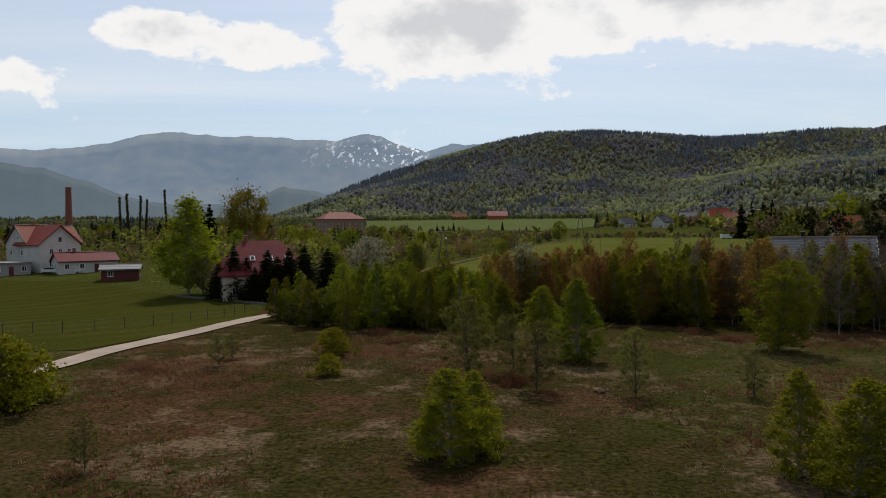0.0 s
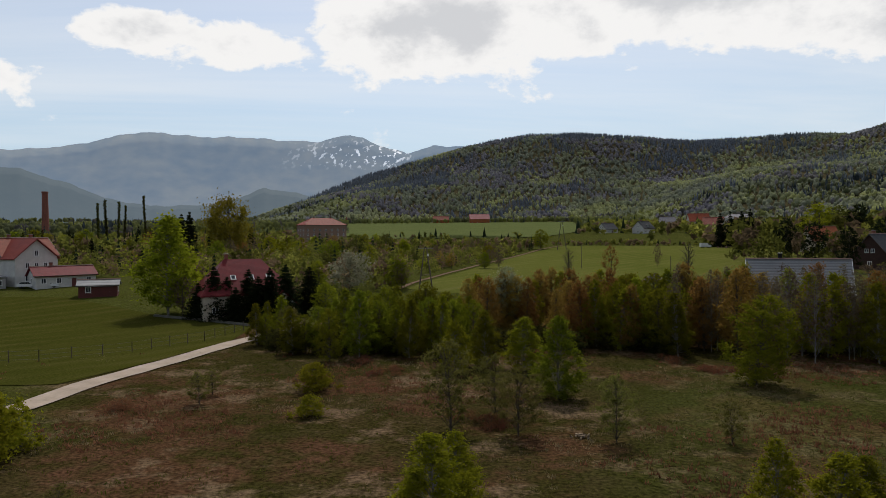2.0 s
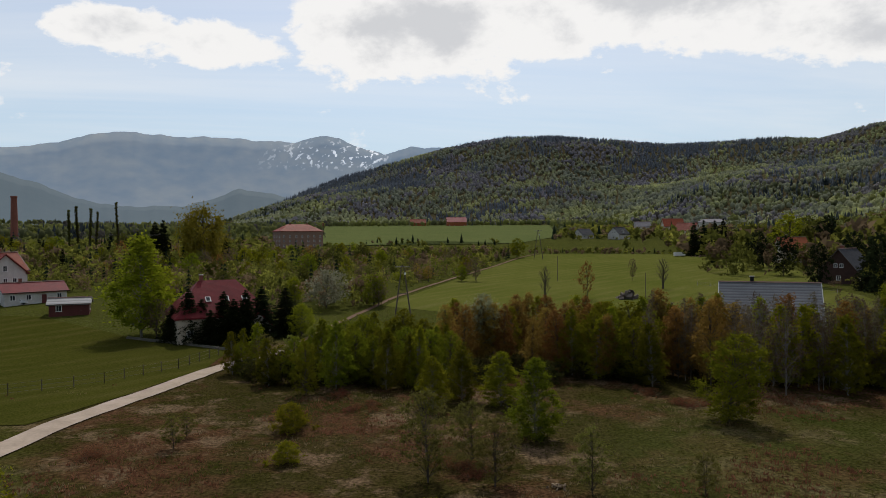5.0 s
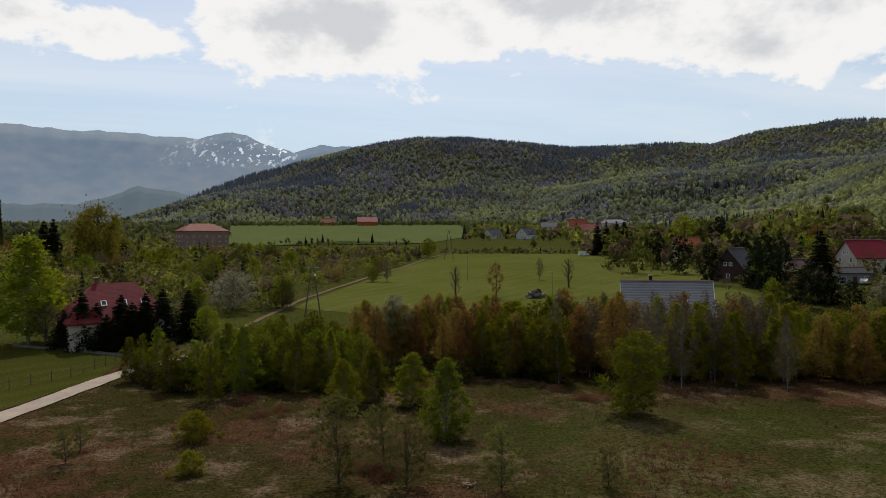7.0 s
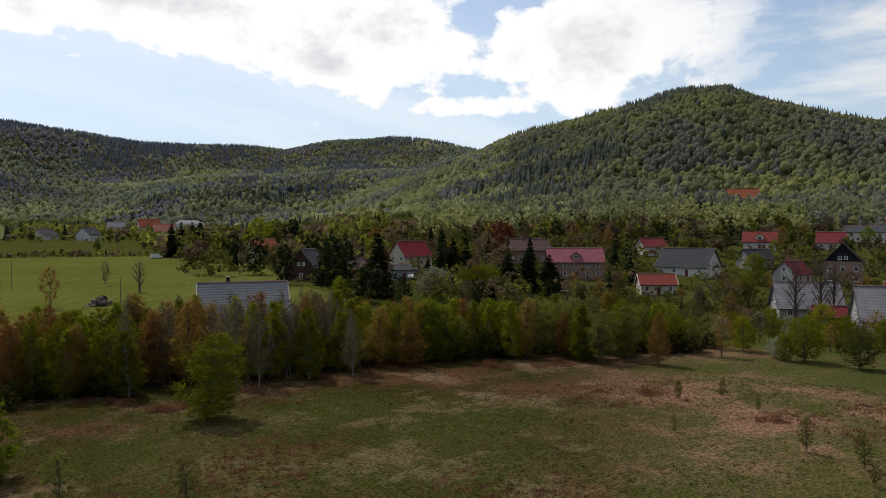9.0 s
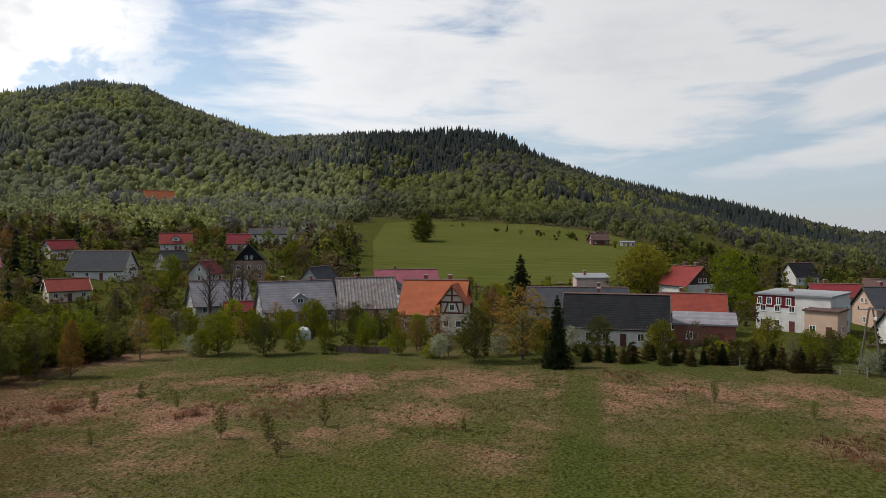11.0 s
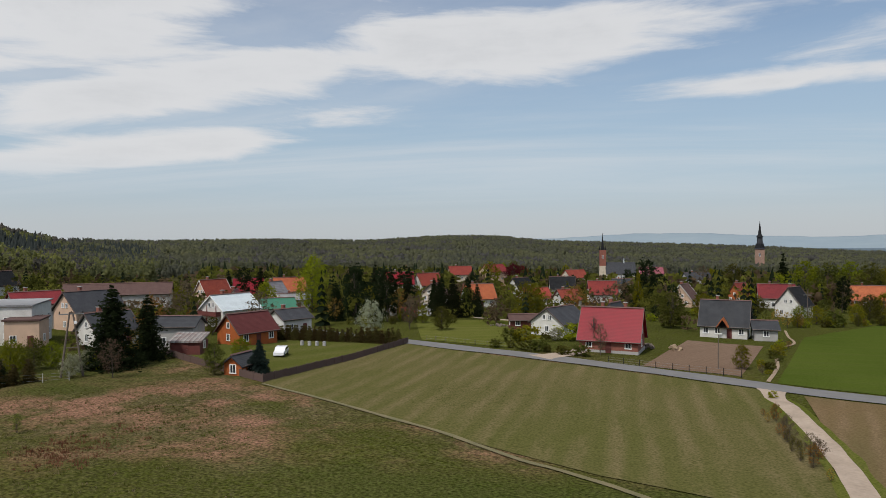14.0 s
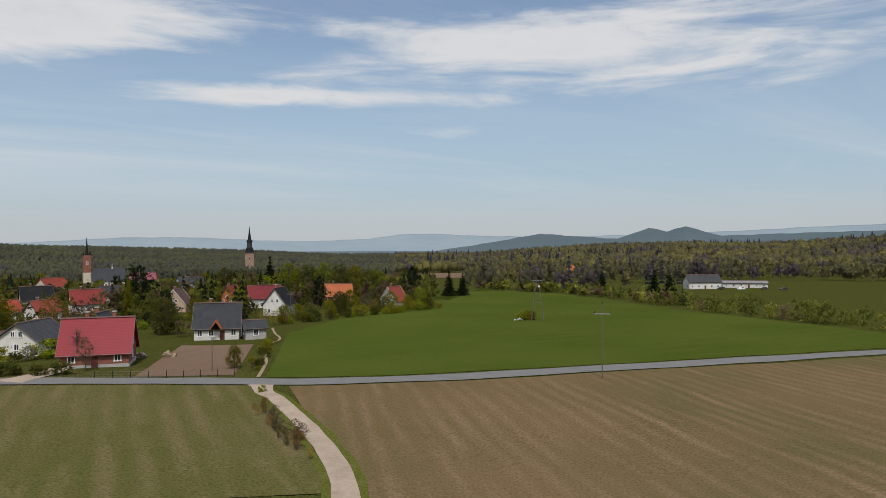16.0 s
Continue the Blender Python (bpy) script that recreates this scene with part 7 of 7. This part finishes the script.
def wire_fence(line, label, h=1.5, gap=3.0, material=M_POLE, rails=3):
    x0, y0 = line[0]
    z_base = ground_z(x0, y0)
    top = thing("wire_fence", label, "fence", pose(x0, y0, z_base))
    tops = []
    for (ax, ay), (bx, by) in zip(line, line[1:]):
        n = max(1, round(math.hypot(bx - ax, by - ay) / gap))
        for k in range(n + 1):
            q = ax + (bx - ax) * k / n, ay + (by - ay) * k / n
            tops.append(Vector((q[0] - x0, q[1] - y0, ground_z(*q) - z_base)))
    for p in tops:
        part("post", Geo().tube(p - Vector((0, 0, 0.3)), p + Vector((0, 0, h)), 0.06, 0.05, 5), material, top)
    for r in range(rails):
        g = Geo()
        for a, b in zip(tops, tops[1:]):
            up_ = Vector((0, 0, h * (r + 0.7) / rails))
            g.tube(a + up_, b + up_, 0.012, 0.012, 3)
        part("wire", g, M_STEEL, top)


wire_fence([(-70, 72), (-52.4, 79), (-44.6, 85.9), (-38.8, 94.9), (-37, 105.9)], "wire fence on wooden posts beside the track")
wire_fence([(38.5, -106.2), (28, -104.8), (18.2, -103.8)], "low mesh fence with dark posts by the road", 1.1, 2.6, M_BLACK)
wire_fence([(78.3, -112.5), (67, -112.6), (56.6, -112.6)], "weathered rail fence along the road", 1.0, 2.4, M_POLE, 2)
wire_fence([polar(a_, 104.5 - 0.1 * (a_ - 104)) for a_ in (103, 108, 113, 118)], "thin wire fence before the evergreen hedge", 1.2, 3.5, M_CONCRETE)
wire_fence([(66, 190), (80, 178), (92, 168)], "wire fence at the meadow's end", 1.1, 4.0, M_CONCRETE)

M_FIELDSTONE = surface("mossy_field_stone", (0.12, 0.11, 0.09), (0.06, 0.06, 0.045), 1.5, 7, 0.95, 0.5)
top_ = thing("garden_wall", "low mossy stone wall before the spruces", "wall", pose(-57.8, 119.5, ground_z(-57.8, 119.5)))
for k in range(11):
    a_, b_ = k / 11, (k + 1) / 11
    p_ = [(20.5 * t_, -9.0 * t_, ground_z(-57.8 + 20.5 * t_, 119.5 - 9 * t_) - ground_z(-57.8, 119.5)) for t_ in (a_, b_)]
    part("stone_course", Geo().tube((p_[0][0], p_[0][1], p_[0][2] + 0.1), (p_[1][0], p_[1][1], p_[1][2] + 0.1), 0.36, 0.36, 6), M_FIELDSTONE, top_)

M_CARWHITE = surface("white_car_paint", (0.72, 0.72, 0.72), (0.66, 0.66, 0.66), 1, 5, 0.25, 0.0)
M_CARDARK = surface("dark_car_paint", (0.03, 0.03, 0.035), (0.05, 0.05, 0.055), 1, 5, 0.25, 0.0)
M_TYRE = surface("black_rubber", (0.015, 0.015, 0.015), (0.025, 0.025, 0.025), 2, 8, 0.9, 0.1)


def car(x, y, turn, paint, label, van=False):
    top = thing("car" if not van else "van", label, "car" if not van else "van", pose(x, y, ground_z(x, y) + 0.12, 0, 0, turn))
    if van:
        side = [(-2.5, 0.35), (2.5, 0.35), (2.5, 1.0), (1.9, 1.2), (1.3, 2.1), (-2.5, 2.15)]
        glass = [(1.2, 1.25), (1.85, 1.25), (1.35, 1.95), (0.6, 1.95)]
    else:
        side = [(-2.1, 0.3), (2.1, 0.3), (2.1, 0.75), (1.1, 0.9), (0.45, 1.4), (-1.2, 1.42), (-1.9, 0.95), (-2.1, 0.85)]
        glass = [(-1.7, 0.95), (0.95, 0.93), (0.42, 1.33), (-1.15, 1.35)]
    part("body", Geo().prism(side, -0.85, 0.85, "y"), paint, top)
    for yy in (-0.86, 0.855):
        part("side_window", Geo().prism(glass, yy - 0.005, yy + 0.01, "y"), M_GLASS, top)
    for wx_ in (-1.35, 1.35):
        for wy_ in (-0.8, 0.8):
            w_ob = part("wheel", Geo().tube((wx_, wy_ - 0.1, 0.28), (wx_, wy_ + 0.1, 0.28), 0.32, 0.32, 12), M_TYRE, top)
            part("rim", Geo().tube((wx_, wy_ - 0.11, 0.28), (wx_, wy_ + 0.11, 0.28), 0.18, 0.18, 8), M_STEEL, w_ob)


car(103.1, 320.6, 10, M_CARWHITE, "white delivery van parked on the meadow", True)
car(120, 312, 0, M_CARWHITE, "white car parked by the building site")
car(-105.8, 155.9, 20, M_CARWHITE, "white car parked before the villa")
car(-101, 156.5, 12, M_CARWHITE, "second white car parked before the villa")
car(85.0, -80.1, 125, M_CARWHITE, "white car parked on the garden lawn")
car(128, 165, 40, M_CARWHITE, "white car parked beside the conifers")
car(95, -205, 20, M_CARWHITE, "white car parked before the village house")

for az_, far_, turn_, paint_ in ((209.0, 405, 20, M_CARDARK), (210.4, 402, 14, M_CARWHITE), (212.0, 406, 35, M_CARDARK), (213.3, 404, 10, M_CARDARK)):
    car(*polar(az_, far_), turn_, paint_, "white car parked before the low hall" if paint_ is M_CARWHITE else "dark car parked before the low hall")


def heap(label, x, y, w, h, material, seed, count=26, name="rubble_heap", category="heap"):
    """A heap of rough lumps."""
    rng = np.random.RandomState(seed)
    top = thing(name, label, category, pose(x, y, ground_z(x, y)))
    for k in range(count):
        a, r = rng.uniform(0, 6.28), abs(rng.normal(0, 0.4))
        s = rng.uniform(0.25, 0.6) * h * 0.6
        c = Vector((math.cos(a) * r * w / 2, math.sin(a) * r * w / 2 * 0.7, max(0.0, h * (1 - r)) * 0.6))
        d = Vector(rng.normal(size=3)).normalized() * s
        part("lump", Geo().tube(c - d, c + d, s, s * rng.uniform(0.3, 0.8), 5), material, top)


M_RUBBLE = surface("grey_brown_rubble", (0.20, 0.165, 0.14), (0.13, 0.105, 0.09), 1.2, 8, 0.95, 0.4)
M_STRAW = surface("pale_dry_grass", (0.30, 0.23, 0.15), (0.21, 0.15, 0.10), 1.2, 14, 0.95, 0.5)
heap("heap of rubble and branches in the meadow", 40.1, 161.5, 6, 2.4, M_RUBBLE, 1)
heap("low heap of broken stone in the garden", 80.4, -146.1, 7, 0.9, M_RUBBLE, 2)
heap("pale boulders beside the field poles", -44.6, -188.7, 4, 0.8, M_CARWHITE, 3, 7)
heap("flat heap of pale dry reeds", 7.2, 49.4, 2.6, 0.35, M_STRAW, 4, 22)
heap("brown soil heap at the building site", 114, 318, 16, 1.2, M_SOIL, 5, 24)
heap("heap of stacked logs and boards", 38.5, -127, 5, 1.3, M_POLE, 6)
heap("sand heap behind the red-roofed house", 34, -128, 4, 1.2, M_STRAW, 7, 14)

for k, (x_, y_) in enumerate(((88.0, -93.6), (89.3, -93.0), (90.6, -92.4), (91.9, -91.8))):
    top_ = thing("water_drum", "pale grey water drum on the lawn", "drum", pose(x_, y_, ground_z(x_, y_)), "drums on the lawn")
    part("body", Geo().tube((0, 0, 0), (0, 0, 0.85), 0.33, 0.33, 12), M_CONCRETE, top_)
    part("lid", Geo().tube((0, 0, 0.85), (0, 0, 0.9), 0.3, 0.26, 10), M_STEEL, top_)

M_REDCLOTH = surface("red_tent_cloth", (0.55, 0.04, 0.05), (0.45, 0.04, 0.045), 1, 6, 0.8, 0.1)
M_GREYCLOTH = surface("grey_tarpaulin", (0.28, 0.28, 0.28), (0.2, 0.2, 0.2), 1, 6, 0.8, 0.2)


def tent(x, y, w, d, h, turn, material, label):
    top = thing("tent", label, "tent", pose(x, y, ground_z(x, y), 0, 0, turn))
    outline = [(-d / 2, -0.3), (d / 2, -0.3), (d / 2, h * 0.45), (d * 0.3, h * 0.85), (0, h), (-d * 0.3, h * 0.85), (-d / 2, h * 0.45)]
    part("canopy", Geo().prism(outline, -w / 2, w / 2), material, top)
    part("entrance", Geo().box(-0.6, 0.6, -d / 2 - 0.05, -d / 2 + 0.05, 0, h * 0.42), M_GLASS, top)


tent(115.5, -157.2, 5, 4, 2.3, 30, M_REDCLOTH, "red cloth tent in the yard")
tent(119.5, -154, 3.2, 3.5, 2.8, 30, M_CARWHITE, "white rounded tent in the yard")
tent(111.5, -159.5, 4, 3.5, 2.0, 30, M_CARWHITE, "pale storage tent in the yard")
tent(107, -163, 7, 4, 2.1, 30, M_GREYCLOTH, "grey tarpaulin shelter in the yard")
tent(122.5, -151, 4, 3, 1.9, 30, M_GREYCLOTH, "grey storage tent in the yard")
tent(122.3, 33.2, 4.0, 2.6, 1.9, 14, M_WHITETIN, "small pale garden greenhouse")


def smokestack():
    x, y = polar(-33.0, 560)
    z = ground_z(x, y)
    top = thing("factory_chimney", "tall red brick factory chimney", "chimney", pose(x, y, z))
    part("shaft", Geo().tube((0, 0, -2), (0, 0, 34), 2.6, 1.9, 14), M_BRICK, top)
    part("rim", Geo().tube((0, 0, 34), (0, 0, 35), 2.2, 2.1, 14), M_BRICK, top)
    part("flue", Geo().tube((0, 0, 35), (0, 0, 35.05), 1.4, 1.4, 12), M_BLACK, top)


smokestack()
M_DRYPATH = surface("trodden_dry_grass", (0.165, 0.135, 0.072), (0.105, 0.10, 0.042), 0.5, 4, 0.95, 0.3)
ribbon("field_path", "trodden straw-coloured path beside the mown field", "path", [(68.4, -61.2), (54.4, -58.6), (44.2, -56.2), (36.2, -54.4), (25.8, -50.9), (19.8, -49.4), (4, -44)], 0.6, M_DRYPATH, 0.10, across=2, wander=0.6)
ribbon("footpath", "narrow trodden path along the grain field", "path", [(14.6, -102.5), (15.5, -118), (18.5, -140), (17, -152), (19.5, -165), (22, -180)], 0.55, M_STRAW, 0.14)
ribbon("gravel_yard", "pale gravel yard drive beside the brick house", "track", [(50, -105), (47.6, -111), (47.3, -118), (46.5, -127)], 3.4, M_GRAVEL, 0.13, flare=0.8)
ribbon("drive", "pale gravel drive across the lawn", "track", [(98, -163), (80, -160), (62, -156)], 2.0, M_GRAVEL, 0.12)


# ---- meadow grass ----
def tussocks(label, seed, a0, a1, d0, d1, count, h0, h1, colours, where=None):
    rng = np.random.RandomState(seed)
    a, d = np.radians(rng.uniform(a0, a1, count)), np.sqrt(rng.uniform(d0 ** 2, d1 ** 2, count))
    x, y = d * np.sin(a), d * np.cos(a)
    if where is not None:
        keep = where(x, y, rng)
        x, y = x[keep], y[keep]
    n, blades = len(x), 8
    z = land(x, y)
    h = rng.uniform(h0, h1, n)
    v = np.zeros((n, blades, 3, 3))
    for b in range(blades):
        t = rng.uniform(0, 6.283, n)
        lean = rng.uniform(0.2, 0.9, n) * h
        ox, oy = rng.normal(0, 0.16, n), rng.normal(0, 0.16, n)
        w = h * rng.uniform(0.12, 0.22, n)
        c, s = np.cos(t), np.sin(t)
        v[:, b, 0] = np.c_[x + ox - s * w, y + oy + c * w, z - 0.03]
        v[:, b, 1] = np.c_[x + ox + s * w, y + oy - c * w, z - 0.03]
        v[:, b, 2] = np.c_[x + ox + c * lean, y + oy + s * lean, z + h * rng.uniform(0.6, 1.1, n)]
    f = np.clip(0.5 + 0.7 * ripple(x, y, 2.3) + rng.normal(0, 0.3, n), 0, 1)[:, None]
    col = np.asarray(colours[0]) * (1 - f) + np.asarray(colours[1]) * f
    me = raw_mesh("grass_tufts", v.reshape(-1, 3), np.arange(n * blades * 3).reshape(-1, 3), M_FAR, np.repeat(col, blades * 3, 0))
    return tagged(new("grass_tufts", me), label, "grass", kind="stuff")


def off_track(x, y, rng):
    return ~((x < -28) & (np.abs(x + 39.5 - 0.03 * (y - 60)) < 3.5))


def patches(size, shift, lo):
    """Tufts gather in patches, and keep off the mown lane and the track."""
    return lambda x, y, rng: off_track(x, y, rng) & ((np.abs(x * math.cos(radians(97.7)) - y * math.sin(radians(97.7))) > 2.6) | (x < 0)) & ((ripple(x + shift, y - shift, size) + 0.5 * ripple(x - shift, y, size * 0.37) + rng.normal(0, 0.22, len(x))) > lo)


tussocks("olive and green grass tufts of the meadow", 1, -45, 128, 14, 96, 17000, 0.08, 0.20, ((0.065, 0.070, 0.010), (0.10, 0.092, 0.020)), off_track)
tussocks("pale dry straw tufts of the meadow", 2, -40, 130, 14, 96, 15000, 0.08, 0.26, ((0.17, 0.125, 0.065), (0.28, 0.215, 0.125)), lambda x, y, rng: (patches(6.5, 10, 0.5)(x, y, rng) | (rng.uniform(0, 1, len(x)) < 0.14) & (heading_of(x, y) > 65)) & ((np.hypot(x, y) > 66) | (heading_of(x, y) < 75) | (rng.uniform(0, 1, len(x)) < 0.8)))
tussocks("reddish-brown fern patches of the meadow", 3, -36, 125, 26, 96, 34000, 0.12, 0.34, ((0.16, 0.07, 0.04), (0.24, 0.11, 0.065)), lambda x, y, rng: patches(7.5, 70, 0.70)(x, y, rng) & ((np.hypot(x, y) > 64 + 8 * ripple(x, y, 7)) | (heading_of(x, y) < 60)))
tussocks("dark green weeds of the meadow", 4, -30, 160, 14, 96, 20000, 0.08, 0.22, ((0.045, 0.066, 0.009), (0.066, 0.088, 0.012)), patches(8.5, 33, 0.5))
for x_, y_, h_ in ((60.8, 24.2, 3.1), (59.4, 19.3, 3.1), (64.9, 15.6, 3.0), (73.4, 38.2, 2.2), (55.9, 17.5, 1.9), (57.6, 34.6, 1.7), (76.9, -24.8, 2.6), (63.7, 2.3, 1.4), (70, -32.2, 2.0), (71, 33, 2.0), (69, 41, 2.2), (10.8, -79.5, 1.7), (6.6, -63.6, 1.9), (7.6, -66.5, 1.6), (8.4, -70, 1.4)):
    plant("near", "sallow", x_, y_, h_, wide=0.75)
for x_, y_, h_ in ((-47.1, -189, 2.9), (-45.6, -189.5, 2.5), (-48.4, -190, 2.6), (54.3, -110.5, 2.2), (12.5, -91, 1.0)):
    plant("mid", "garden", x_, y_, h_)
plant("mid", "brown", 42.5, -113.5, 5.6, wide=0.8, variant=0, label="bare spreading tree before the red house")
for kind_, az_, far_, h_, wide_ in (("poplar", -29.6, 410, 25, 1.0), ("poplar", -29.0, 412, 27, 1.0), ("poplar", -28.3, 408, 26, 1.0), ("poplar", -27.9, 413, 24, 1.0), ("poplar", -26.3, 400, 29, 0.9), ("yellow", -20.2, 280, 24, 0.85),
                                    ("spruce", -23.8, 330, 18, 1.2), ("spruce", -23.2, 328, 19, 1.2), ("spruce", -18.6, 300, 12, 1.2), ("spruce", 18.9, 345, 16, 1.1), ("spruce", 19.6, 348, 17, 1.0), ("spruce", 20.4, 346, 17, 1.1), ("spruce", 21.0, 350, 18, 1.0),
                                    ("pine", 28.0, 330, 18, 1.1), ("green", 25.5, 330, 19, 1.3), ("green", 27.0, 345, 18, 1.3), ("spruce", 200.0, 340, 12, 1.2), ("spruce", 204.0, 345, 12, 1.3), ("spruce", 205.2, 345, 11, 1.3), ("spruce", 187.5, 330, 12, 1.3), ("spruce", 188.6, 332, 11, 1.3)):
    plant("mid", kind_, *polar(az_, far_), h_, wide=wide_)

# the pattern trees have served
for stock_ in MODELS.values():
    for models_ in stock_.values():
        for model_ in models_:
            for o_ in (*model_.children, model_):
                bpy.data.objects.remove(o_)
